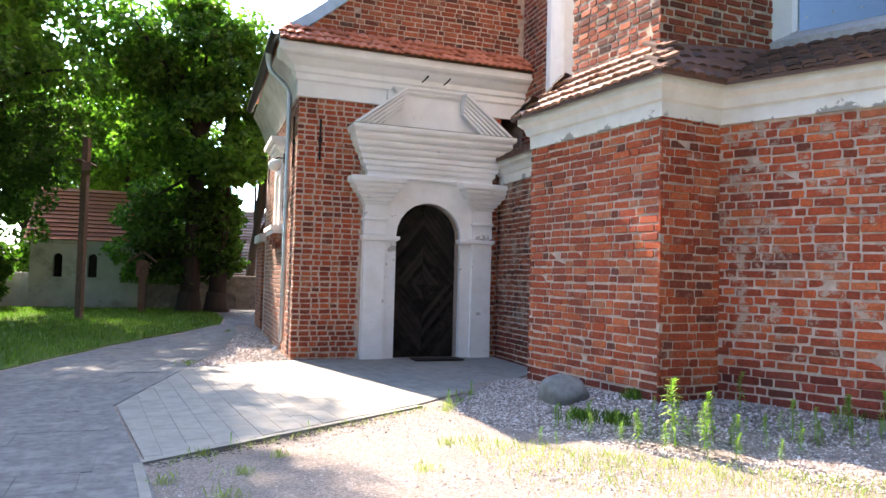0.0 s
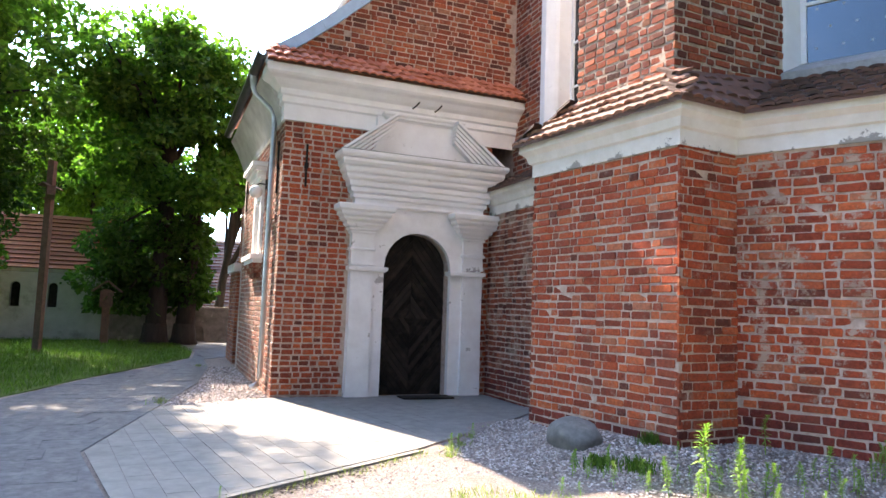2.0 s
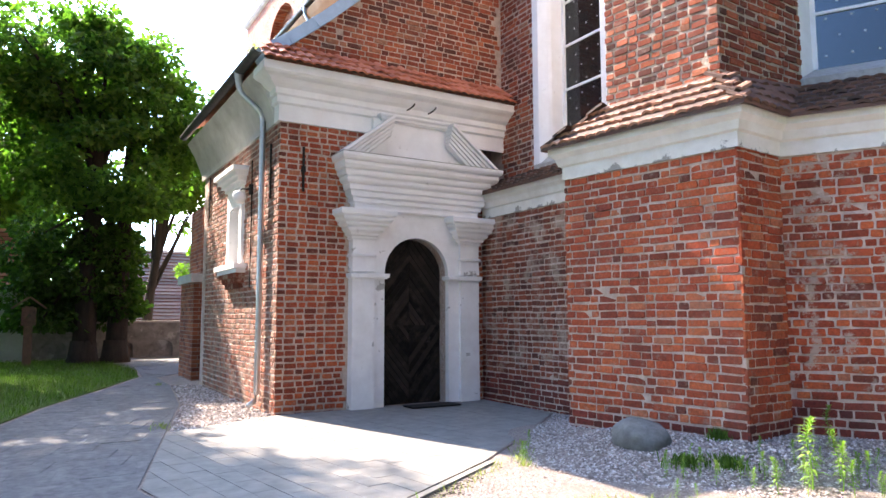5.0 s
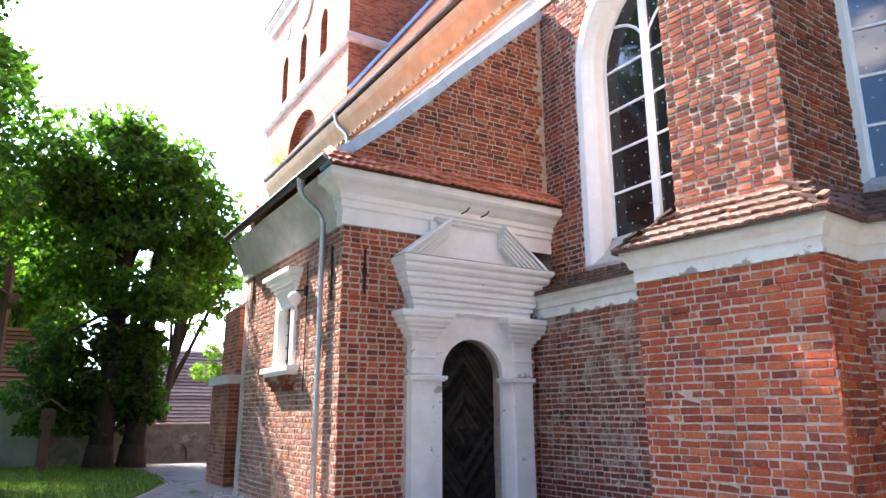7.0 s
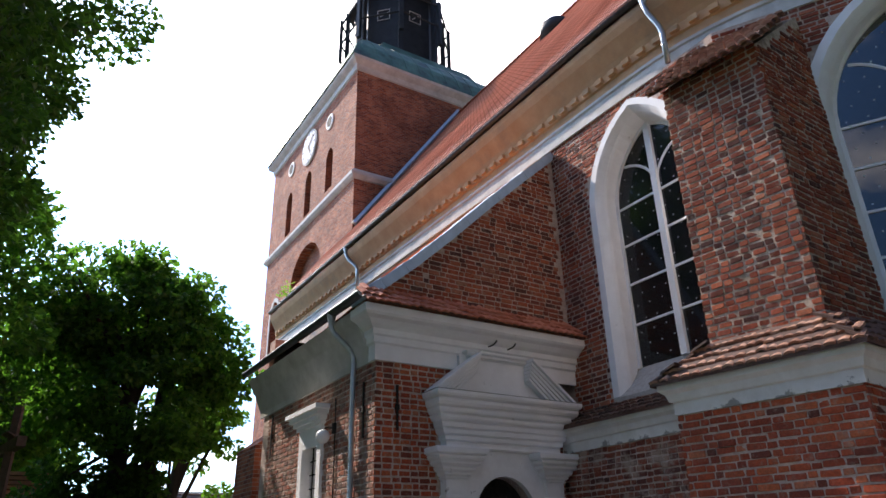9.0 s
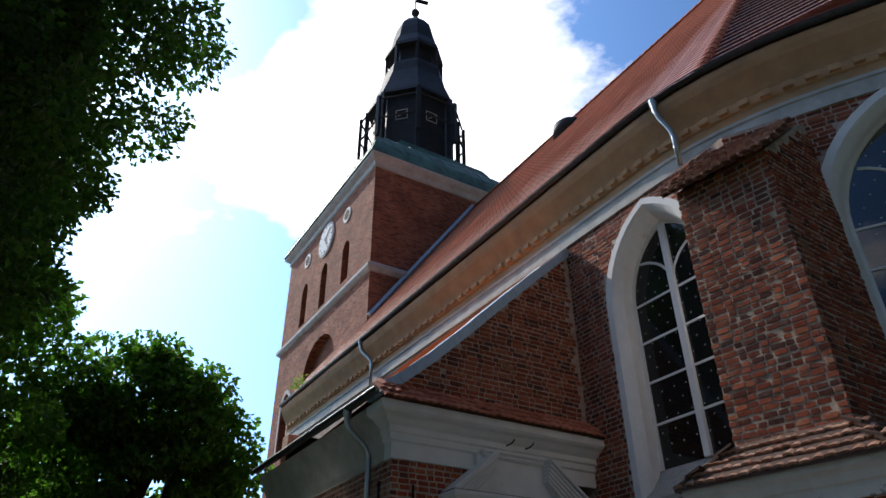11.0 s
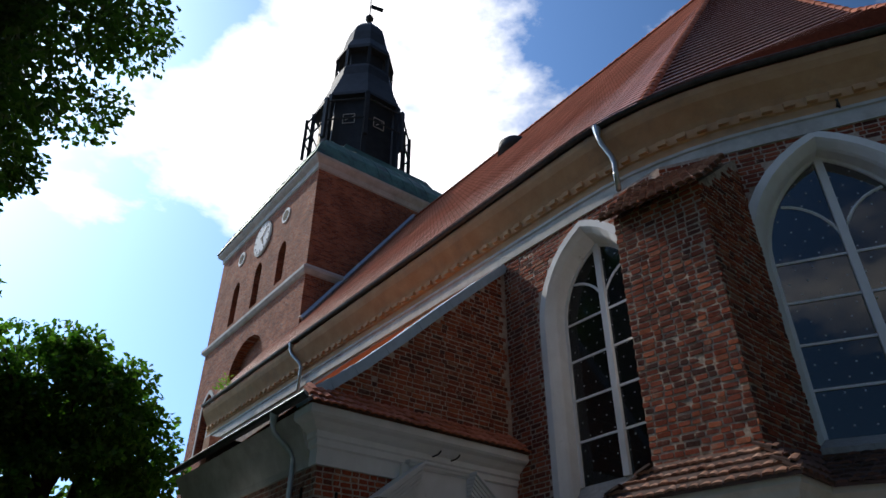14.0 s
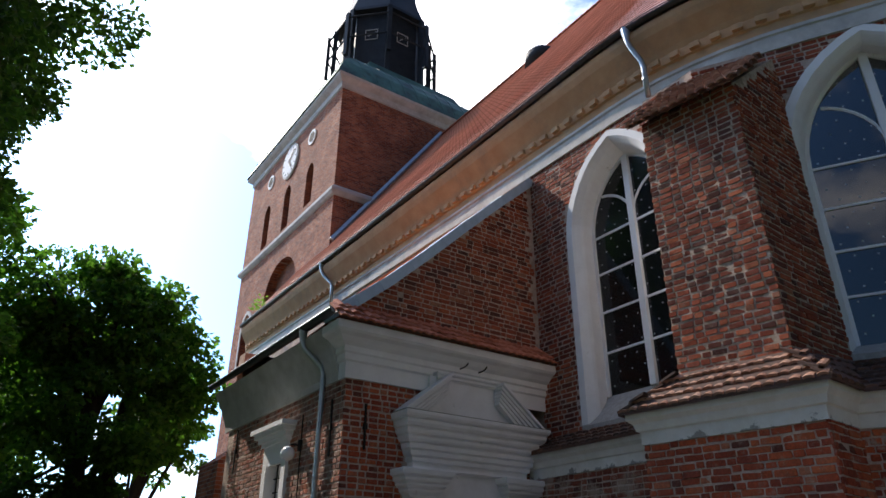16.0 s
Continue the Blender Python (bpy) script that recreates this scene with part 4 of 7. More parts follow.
def church_window(name, m, cu, half, sill, spring, apex, ihalf, isill, ispring, iapex, depth, bars, stars, glass):
    w = tagged(new(name), "tall pointed church window with white plaster reveal", "window", kind="structure")
    o0 = pointed(cu, half, sill, spring, apex)
    o1 = pointed(cu, half - 0.17, sill, spring, apex - 0.16)
    o2 = pointed(cu, half - 0.22, sill, spring, apex - 0.21)
    i0 = pointed(cu, ihalf + 0.07, isill - 0.02, ispring, iapex + 0.07)
    i1 = pointed(cu, ihalf, isill, ispring, iapex)
    bm = bmesh.new()
    strip(bm, o0, 0.02, o0, -0.045, m)
    strip(bm, o0, -0.045, o1, -0.045, m)
    strip(bm, o1, -0.045, o2, 0.0, m)
    o3 = pointed(cu, half - 0.30, sill, spring, apex - 0.29)
    o4 = pointed(cu, half - 0.33, sill, spring, apex - 0.32)
    strip(bm, o2, 0.0, o3, 0.10, m)
    strip(bm, o3, 0.10, o4, 0.17, m)
    strip(bm, o4, 0.17, i0, depth * 0.86, m)
    strip(bm, i0, depth * 0.86, i0, depth, m)
    part("reveal", bm, M_WHITE, w)
    bm = bmesh.new()
    A = [bm.verts.new(m @ Vector(p)) for p in ((cu - half, -0.05, sill - 0.02), (cu + half, -0.05, sill - 0.02), (cu + ihalf + 0.07, depth, isill), (cu - ihalf - 0.07, depth, isill))]
    B = [bm.verts.new(m @ Vector(p)) for p in ((cu - half, -0.05, sill - 0.14), (cu + half, -0.05, sill - 0.14), (cu + ihalf + 0.07, depth, sill - 0.14), (cu - ihalf - 0.07, depth, sill - 0.14))]
    bm.faces.new(A)
    bm.faces.new(B[::-1])
    for k in range(4):
        bm.faces.new((A[k], B[k], B[(k + 1) % 4], A[(k + 1) % 4]))
    part("sill", bm, M_CEMENT, w)
    bm = bmesh.new()
    ring_slab(bm, i0, i1, m @ Matrix.Translation((0, depth - 0.05, 0)), 0.1)
    part("frame", bm, M_WHITE, w)
    h = iapex - ispring
    c = (h * h - ihalf * ihalf) / (2 * ihalf)
    r = ihalf + c

    def hw(z):
        return ihalf if z <= ispring else max(0.0, math.sqrt(max(0.0, r * r - (z - ispring) ** 2)) - c)
    mw = 0.075
    bm = bmesh.new()
    box(bm, cu - mw, cu + mw, depth - 0.09, depth + 0.07, isill, iapex - 0.02, m)
    part("mullion", bm, M_WHITE, w)
    # two curved arms spring from the mullion
    for sgn in (-1, 1):
        bm = bmesh.new()
        pts = []
        for k in range(9):
            a = math.pi / 2 * k / 8
            z = ispring + 0.08 + 0.42 * h * math.sin(a) + 0.12 * h * k / 8
            pts.append(m @ Vector((cu + sgn * hw(ispring + 0.62 * h) * (1 - math.cos(a)), depth, z)))
        tube(bm, pts, 0.035, 6)
        part("tracery", bm, M_WHITE, w)
    zs = [isill + (ispring - isill) * k / bars for k in range(bars + 1)] + [ispring + h * 0.5, iapex]
    for z in zs[1:-1]:
        if z < ispring + 0.1:
            bm = bmesh.new()
            box(bm, cu - hw(z), cu + hw(z), depth - 0.035, depth + 0.035, z - 0.022, z + 0.022, m)
            part("glazing_bar", bm, M_WHITE, w)
    for z0, z1 in zip(zs, zs[1:]):
        for sgn in (-1, 1):
            n = 5 if z1 > ispring else 2
            side = [(cu + sgn * hw(z0 + (z1 - z0) * k / (n - 1)), z0 + (z1 - z0) * k / (n - 1)) for k in range(n)]
            side = [(u, z) for u, z in side if abs(u - cu) > 0.03]
            pts = [(cu, z0)] + side + [(cu, z1)]
            bm = bmesh.new()
            slab(bm, pts if sgn > 0 else pts[::-1], m @ Matrix.Translation((0, depth - 0.004, 0)), 0.008)
            part("pane", bm, glass, w)
    if stars:
        bm = bmesh.new()
        rs = random.Random(3)
        z, row = isill + 0.18, 0
        while z < iapex - 0.3:
            u = -ihalf + 0.12 + (0.16 if row % 2 else 0)
            while u < ihalf - 0.05:
                if abs(u) < hw(z) - 0.05 and abs(u) > 0.09:
                    s = 0.012
                    c3 = Vector((cu + u + rs.uniform(-0.02, 0.02), depth - 0.014, z + rs.uniform(-0.02, 0.02)))
                    for ang in (0.5, 2.1):
                        d = Vector((math.cos(ang), 0, math.sin(ang)))
                        q = Vector((-d.z, 0, d.x))
                        bm.faces.new([bm.verts.new(m @ (c3 + d * a + q * b)) for a, b in ((-s * 1.7, -s * 0.45), (s * 1.7, -s * 0.45), (s * 1.7, s * 0.45), (-s * 1.7, s * 0.45))])
                u += 0.32
            z += 0.27
            row += 1
        tagged(part("lead_stars", bm, M_STAR, w, "rows of small pale stars on the glass"), kind="stuff")
    return w


church_window("window_1", mn, 33.4 - 10.64, 1.5, 4.6, 8.75, 10.9, 1.12, 5.2, 8.75, 10.4, 0.5, 4, True, M_GLASS_DULL)
church_window("window_2", ma, 2.95, 1.77, 4.95, 8.4, 11.03, 1.28, 5.2, 8.5, 10.68, 0.5, 4, True, M_GLASS)

# ---- porch window with grille ----
w3 = tagged(new("window_3"), "small round-arched porch window with white surround and iron grille", "window", kind="structure")
pc = PF - 16.1
bm = bmesh.new()
ring_slab(bm, round_arch(pc, 0.60, 2.70, 3.80), round_arch(pc, 0.40, 2.72, 3.76), ml @ Matrix.Translation((0, -0.07, 0)), 0.10, 0.4)
box(bm, pc - 0.60, pc + 0.60, -0.068, 0.02, 3.9, 4.35, ml)
part("surround", bm, M_WHITE, w3)
bm = bmesh.new()
for k, (o, z) in enumerate(((0.10, 4.30), (0.16, 4.38), (0.23, 4.47), (0.30, 4.56))):
    box(bm, pc - 0.56 - o, pc + 0.56 + o, -0.02 - o, 0.02, z, z + 0.092, ml)
part("hood", bm, M_WHITE, w3)
bm = bmesh.new()
box(bm, pc - 0.86, pc + 0.86, -0.26, 0.02, 2.60, 2.70, ml)
box(bm, pc - 0.80, pc + 0.80, -0.20, 0.02, 2.52, 2.60, ml)
part("sill", bm, M_WHITE, w3)
bm = bmesh.new()
for k, (o, z) in enumerate(((0.19, 2.43), (0.14, 2.33), (0.08, 2.23))):
    box(bm, pc - 0.52 - o, pc + 0.52 + o, -o, 0.02, z - 0.01, z + 0.09, ml)
part("corbel", bm, M_BRICK_DARK, w3)
for k in range(-1, 2):
    bm = bmesh.new()
    box(bm, pc + k * 0.2 - 0.012, pc + k * 0.2 + 0.012, 0.10, 0.124, 2.72, 4.12, ml)
    part("grille_bar", bm, M_IRON, w3)
for k in range(5):
    bm = bmesh.new()
    box(bm, pc - 0.41, pc + 0.41, 0.124, 0.14, 2.85 + k * 0.27, 2.87 + k * 0.27, ml)
    part("grille_bar", bm, M_IRON, w3)
bm = bmesh.new()
slab(bm, round_arch(pc, 0.43, 2.70, 3.76), ml @ Matrix.Translation((0, 0.35, 0)), 0.01)
part("pane", bm, M_GLASS, w3)

# ---- door, planked in lozenges ----
def clipped(poly, a, b, c):
    """The part of a polygon where a*u + b*z <= c."""
    out = []
    for i, p in enumerate(poly):
        q = poly[(i + 1) % len(poly)]
        fp, fq = a * p[0] + b * p[1] - c, a * q[0] + b * q[1] - c
        if fp <= 0:
            out.append(p)
        if fp * fq < 0:
            t = fp / (fp - fq)
            out.append((p[0] + (q[0] - p[0]) * t, p[1] + (q[1] - p[1]) * t))
    return out


door = tagged(new("door_1"), "closed arched oak door with planks laid in lozenges", "door", kind="structure")
DC = 4.39 - PX
bm = bmesh.new()
slab(bm, round_arch(DC, 0.70, -0.02, 2.45), mf @ Matrix.Translation((0, 0.24, 0)), 0.06)
part("backing", bm, M_OAK, door)
zc, kx, wd = 1.48, 1.25, 0.155
rd = random.Random(11)
for su in (-1, 1):
    for sz in (-1, 1):
        for k in range(16):
            lo, hi2 = k * wd + 0.009, (k + 1) * wd - 0.009
            poly = [(0, 0), (0.685, 0), (0.685, 1.7), (0, 1.7)]
            poly = clipped(poly, kx, 1, hi2)
            poly = clipped(poly, -kx, -1, -lo) if poly else poly
            poly = [(u, zc + sz * z) for u, z in poly]
            if sz < 0:
                poly = clipped(poly, 0, -1, -0.02) if poly else poly
            else:
                for j in range(1, 8):
                    a = math.pi / 2 * j / 8
                    poly = clipped(poly, math.cos(a), math.sin(a), 0.685 + 2.45 * math.sin(a)) if poly else poly
                poly = clipped(poly, 0, 1, 2.45 + 0.685) if poly else poly
            if len(poly) < 3:
                continue
            pts = [(DC + su * (u + 0.004), z) for u, z in poly]
            bm = bmesh.new()
            slab(bm, pts, mf @ Matrix.Translation((0, 0.212 + rd.uniform(-0.010, 0.010), 0)), 0.035)
            part("plank", bm, M_OAK, door)
bm = bmesh.new()
box(bm, DC + 0.40, DC + 0.46, 0.19, 0.215, 1.05, 1.25, mf)
tube(bm, [mf @ Vector((DC + 0.43, 0.2, 1.16)), mf @ Vector((DC + 0.43, 0.15, 1.16)), mf @ Vector((DC + 0.33, 0.15, 1.15))], 0.011, 6)
part("door_handle", bm, M_IRON, door)

# ---- white portal ----
portal = thing("portal", "white plastered portal with pilasters and broken pediment round the door", "portal")
ms = mf @ Matrix.Translation((DC, 0, 0))          # u from the middle of the door
bm = bmesh.new()
inner = round_arch(0, 0.69, -0.05, 2.45, 13)
outer = [(-1.0, -0.05), (-1.0, 2.45), (-1.0, 2.65), (-1.0, 2.85), (-1.0, 3.05), (-1.0, 3.3), (-1.0, 3.62), (0.0, 3.62), (1.0, 3.62), (1.0, 3.3), (1.0, 3.05), (1.0, 2.85), (1.0, 2.65), (1.0, 2.45), (1.0, -0.05)]
ring_slab(bm, outer, inner, ms @ Matrix.Translation((0, -0.12, 0)), 0.12, 0.34)
part("arch", bm, M_FLAKED, portal)


def stacked(bm, m, steps):
    """Courses of a moulding about c: half width and projection at z0 and z1, with a small recess under each."""
    for c, h, o, z0, z1, h2, o2 in steps:
        d, e = z1 - z0, min(0.022, 0.25 * (z1 - z0))
        rings = []
        for hh, oo, z in ((h - e, o - e, z0), (h - e, o - e, z0 + e * 0.8), (h + e * 0.3, o + e * 0.3, z0 + e), (h2 - e * 0.2, o2 - e * 0.2, z0 + 0.55 * d), (h2, o2, z1 - e * 0.5), (h2 - e * 0.4, o2 - e * 0.4, z1)):
            rings.append([bm.verts.new(m @ Vector(p)) for p in ((c - hh, -oo, z), (c + hh, -oo, z), (c + hh, 0.05, z), (c - hh, 0.05, z))])
        bm.faces.new(rings[0][::-1])
        bm.faces.new(rings[-1])
        for a, b in zip(rings, rings[1:]):
            for k in range(4):
                bm.faces.new((a[k], a[(k + 1) % 4], b[(k + 1) % 4], b[k]))


for sgn in (-1, 1):
    c = sgn * 1.145
    bm = bmesh.new()
    stacked(bm, ms, [(c, 0.215, 0.19, -0.05, 2.34, 0.215, 0.19), (c, 0.215, 0.19, 2.44, 3.05, 0.215, 0.19)])
    part("pilaster", bm, M_FLAKED, portal)
    bm = bmesh.new()
    stacked(bm, ms, [(c - sgn * 0.12, 0.37, 0.235, 2.335, 2.43, 0.385, 0.25), (c, 0.235, 0.21, 2.72, 2.755, 0.25, 0.225), (c, 0.25, 0.225, 2.755, 2.79, 0.235, 0.21)])
    part("impost", bm, M_WHITE, portal)
    bm = bmesh.new()
    stacked(bm, ms, [(c, 0.235, 0.21, 3.04, 3.08, 0.25, 0.225), (c, 0.25, 0.225, 3.08, 3.16, 0.29, 0.265), (c, 0.33, 0.29, 3.165, 3.25, 0.36, 0.32), (c, 0.39, 0.34, 3.255, 3.34, 0.43, 0.38), (c, 0.46, 0.40, 3.345, 3.44, 0.49, 0.43), (c, 0.53, 0.45, 3.445, 3.57, 0.55, 0.47)])
    part("capital", bm, M_WHITE, portal)
ent = None
for step in [(0, 1.34, 0.20, 3.575, 3.70, 1.34, 0.20), (0, 1.37, 0.23, 3.70, 3.80, 1.39, 0.25), (0, 1.42, 0.27, 3.805, 3.91, 1.45, 0.29), (0, 1.47, 0.30, 3.915, 4.03, 1.49, 0.32), (0, 1.52, 0.34, 4.035, 4.15, 1.56, 0.38), (0, 1.58, 0.40, 4.155, 4.27, 1.61, 0.43), (0, 1.63, 0.45, 4.275, 4.42, 1.66, 0.50), (0, 1.69, 0.53, 4.425, 4.55, 1.72, 0.57)]:
    bm = bmesh.new()
    stacked(bm, ms, [step])
    ent = part("entablature" if ent is None else "fillet", bm, M_WHITE, portal if ent is None else ent) if ent is None else (part("fillet", bm, M_WHITE, ent) and ent)
bm = bmesh.new()
stacked(bm, ms, [(0, 1.72, 0.57, 4.553, 4.585, 1.60, 0.20)])
part("weathering", bm, M_CEMENT, portal, "mossy grey top of the entablature")
bm = bmesh.new()
stacked(bm, ms, [(0, 0.95, 0.14, 4.56, 5.36, 0.95, 0.14), (0, 0.80, 0.19, 5.30, 5.36, 0.82, 0.22), (0, 0.84, 0.24, 5.362, 5.44, 0.86, 0.27)])
part("panel", bm, M_WHITE, portal)
for sgn in (-1, 1):
    piece = None
    for k in range(6):
        out = 0.46 - 0.028 * k - (0.03 if k else 0)
        du, dz = 0.105, 0.072
        pts = [(-1.68 + du * k, 4.587), (-1.68 + du * (k + 1) - 0.022, 4.587), (-0.62, 5.40 - dz * (k + 1) + 0.015), (-0.62, 5.40 - dz * k)]
        if sgn > 0:
            pts = [(-u, z) for u, z in pts][::-1]
        bm = bmesh.new()
        slab(bm, pts, ms @ Matrix.Translation((0, -out, 0)), out)
        if piece is None:
            piece = part("pediment", bm, M_WHITE, portal)
        else:
            part("fillet", bm, M_WHITE, piece)
# door mat
mat_ob = tagged(part("doormat", boxed(4.0, 5.0, 12.55, 12.95, 0.022, 0.045), M_IRON), "dark rubber doormat lying before the church door", "doormat")

# ---- wall anchors, lamp ----
def anchor(m, u, z0, z1):
    t = thing("wall_anchor", "black wrought-iron wall anchor fixed upright to the brickwork", "anchor", "iron wall anchors")
    bm = bmesh.new()
    box(bm, u - 0.018, u + 0.018, -0.05, -0.02, z0, z1, m)
    part("bar", bm, M_IRON, t)
    bm = bmesh.new()
    box(bm, u - 0.035, u + 0.035, -0.06, 0.02, (z0 + z1) / 2 - 0.05, (z0 + z1) / 2 + 0.05, m)
    part("knot", bm, M_IRON, t)


anchor(mf, 0.42, 3.85, 4.65)
anchor(ml, LL - 0.42, 3.75, 4.75)
anchor(ml, 0.35, 4.0, 5.0)
lamp = thing("wall_lamp", "white opal globe lamp on the brick porch wall", "lamp")
bm = bmesh.new()
bmesh.ops.create_uvsphere(bm, u_segments=16, v_segments=10, radius=0.135, matrix=Matrix.Translation((PX - 0.26, 14.95, 3.95)))
part("globe", bm, M_OPAL, lamp, smooth=True)
bm = bmesh.new()
tube(bm, [(PX + 0.01, 14.95, 4.12), (PX - 0.2, 14.95, 4.12), (PX - 0.26, 14.95, 4.07)], 0.014, 6)
tube(bm, [(PX - 0.03, 14.95, 4.02), (PX - 0.03, 14.95, 4.22)], 0.05, 8)
part("bracket", bm, M_IRON, lamp)
bm = bmesh.new()
tube(bm, [(PX - 0.03, 14.93, 4.7), (PX - 0.03, 14.9, 3.4), (PX - 0.03, 14.92, 2.2)], 0.012, 5)
tagged(part("cable", bm, M_IRON), "thin dark cable running down the porch wall", "cable")

# second buttress beyond the porch
bm = bmesh.new()
prism(bm, [(1.75, 20.6), (NX, 20.6), (NX, 22.4), (1.75, 22.4)], -0.3, 2.55)
prism(bm, [(1.95, 20.7), (NX, 20.7), (NX, 22.3), (1.95, 22.3)], 2.75, [4.6, 8.0, 8.0, 4.6])
structure("buttress_far", bm, M_BRICKWORK)
structure("buttress_far_band", boxed(1.66, 6.4, 20.5, 22.5, 2.55, 2.78), M_STUCCO)

# ---- tower ----
TX0, TX1, TY0, TY1 = 8.7, 21.7, 30.0, 43.2
mt, LT = wall_frame((TX0, TY1), (TX0, TY0))
bm = bmesh.new()
box(bm, TX0, TX1, TY0, TY1, 0, 26.7)
structure("wall_tower", bm, M_BRICKWORK)


def tower_niche(name, y, half, z0, spring, apex, rim, mat, label):
    w = tagged(new(name), label, "window", kind="structure")
    cu = TY1 - y
    bm = bmesh.new()
    a = pointed(cu, half, z0, spring, apex, 6)
    slab(bm, a, mt @ Matrix.Translation((0, -0.012, 0)), 0.01)
    part("opening", bm, mat, w)
    bm = bmesh.new()
    ring_slab(bm, pointed(cu, half + rim, z0, spring, apex + rim, 6), a, mt @ Matrix.Translation((0, -0.10, 0)), 0.10)
    part("rim", bm, M_BRICKWORK if name != "window_7" else M_WHITE, w)


def tower_cut(y, half, z0, spring, apex):
    return pointed(TY1 - y, half, z0, spring, apex, 6)


tower = bpy.data.objects["wall_tower"]
# openings are cut into the tower's flank
cutters = [tower_cut(33.4, 0.48, 20.35, 22.35, 23.05), tower_cut(36.55, 0.48, 20.2, 22.45, 23.15), tower_cut(39.7, 0.48, 20.2, 22.5, 23.2),
           tower_cut(36.2, 2.3, 12.2, 15.9, 18.1), tower_cut(40.9, 0.7, 12.6, 15.3, 16.2)]
bm = bmesh.new()
outer_face = [(0, 0), (LT, 0), (LT, 26.7), (0, 26.7)]
for k, c in enumerate(cutters):
    w = tagged(new("window_%d" % (4 + k)), "deep pointed opening in the brick tower", "window", kind="structure")
    depth = 0.55 if k == 3 else 0.8
    back = bmesh.new()
    slab(back, c, mt @ Matrix.Translation((0, -0.16 + 0.01, 0)), 0.01)
    dark = M_LEAD if k != 3 else M_BRICKWORK
    back.free()
    rim = 0.16 if k == 3 else (0.22 if k == 4 else 0.12)
    cy, hh, z0 = (c[0][0] + c[-1][0]) / 2, (c[-1][0] - c[0][0]) / 2, c[0][1]
# the flank is a skin with real holes in front of the core
core = bmesh.new()
box(core, TX0 + 0.9, TX1, TY0, TY1, 0, 26.7)
core.to_mesh(tower.data)
core.free()
tower.data.materials.clear()
tower.data.materials.append(M_BRICKWORK)
skin = bmesh.new()


def panel(u0, u1, z0, z1, hole=None):
    m = mt @ Matrix.Translation((u0, 0, 0))
    if hole:
        wall_with_hole(skin, m, u1 - u0, z0, z1, [(u - u0, z) for u, z in hole], 0.9)
    else:
        slab(skin, [(0, z0), (u1 - u0, z0), (u1 - u0, z1), (0, z1)], m, 0.9)


cuts = [TY1 - 41.4 + 1.55 - 0.0]
panel(0, LT, 0, 11.5)
panel(0, 4.3, 11.5, 19.0, cutters[4])
panel(4.3, LT, 11.5, 19.0, cutters[3])
panel(0, 5.0, 19.0, 24.0, cutters[2])
panel(5.0, 8.2, 19.0, 24.0, cutters[1])
panel(8.2, LT, 19.0, 24.0, cutters[0])
panel(0, LT, 24.0, 26.7)
structure("wall_tower_flank", skin, M_BRICKWORK)
for k, c in enumerate(cutters):
    w = bpy.data.objects["window_%d" % (4 + k)]
    bm = bmesh.new()
    slab(bm, c, mt @ Matrix.Translation((0, 0.75 if k != 3 else 0.5, 0)), 0.03)
    part("shutter" if k != 3 else "niche_back", bm, M_OAK if k != 3 else M_BRICKWORK, w)
    if k == 4:
        bm = bmesh.new()
        cc, hh = (c[0][0] + c[-1][0]) / 2, (c[-1][0] - c[0][0]) / 2
        ring_slab(bm, pointed(cc, hh + 0.22, 12.6, 15.3, 16.45, 6), c, mt @ Matrix.Translation((0, -0.05, 0)), 0.05)
        part("rim", bm, M_STUCCO, w)
TP = [(TX0, TY0), (TX1, TY0), (TX1, TY1), (TX0, TY1)]
bm = bmesh.new()
sweep(bm, [(0, 19.35), (0.10, 19.4), (0.22, 19.55), (0.22, 19.72), (0.0, 19.95)], TP, closed=True)
structure("string_course_tower", bm, M_STUCCO)
bm = bmesh.new()
sweep(bm, [(0, 26.15), (0.08, 26.2), (0.12, 26.5), (0.28, 26.62), (0.40, 26.75), (0.42, 26.9), (0, 26.95)], TP, closed=True)
structure("cornice_tower", bm, M_STUCCO)
# dial and round openings
dial = thing("tower_clock", "white round clock dial high on the brick tower", "clock")
cu, cz = TY1 - 36.6, 24.85


def disc(r, y, t, u, z, n=28):
    bm = bmesh.new()
    slab(bm, [(u + r * math.cos(-2 * math.pi * k / n), z - r * math.sin(2 * math.pi * k / n) * -1) for k in range(n)][::-1], mt @ Matrix.Translation((0, y, 0)), t)
    return bm


part("rim", disc(1.18, -0.08, 0.08, cu, cz), M_STUCCO, dial)
part("dial", disc(1.04, -0.11, 0.03, cu, cz), M_WHITE, dial)
for ang, ln, wd2 in ((0.9, 0.85, 0.05), (2.6, 0.6, 0.065)):
    bm = bmesh.new()
    box(bm, -wd2, wd2, -0.15, -0.13, -0.12, ln, mt @ Matrix.Translation((cu, 0, cz)) @ pose(0, 0, 0, 0, math.degrees(ang), 0))
    part("pointer", bm, M_IRON, dial)
for k in range(12):
    bm = bmesh.new()
    box(bm, -0.03, 0.03, -0.125, -0.111, 0.82, 0.98, mt @ Matrix.Translation((cu, 0, cz)) @ pose(0, 0, 0, 0, 30 * k, 0))
    part("hour_mark", bm, M_IRON, dial)
for y in (33.55, 39.7):
    oc = tagged(new("window_round"), "small round tower opening with pale rim", "window", kind="structure")
    part("rim", disc(0.5, -0.06, 0.06, TY1 - y, 24.9, 18), M_WHITE, oc)
    part("shutter", disc(0.33, -0.075, 0.02, TY1 - y, 24.9, 18), M_OAK, oc)
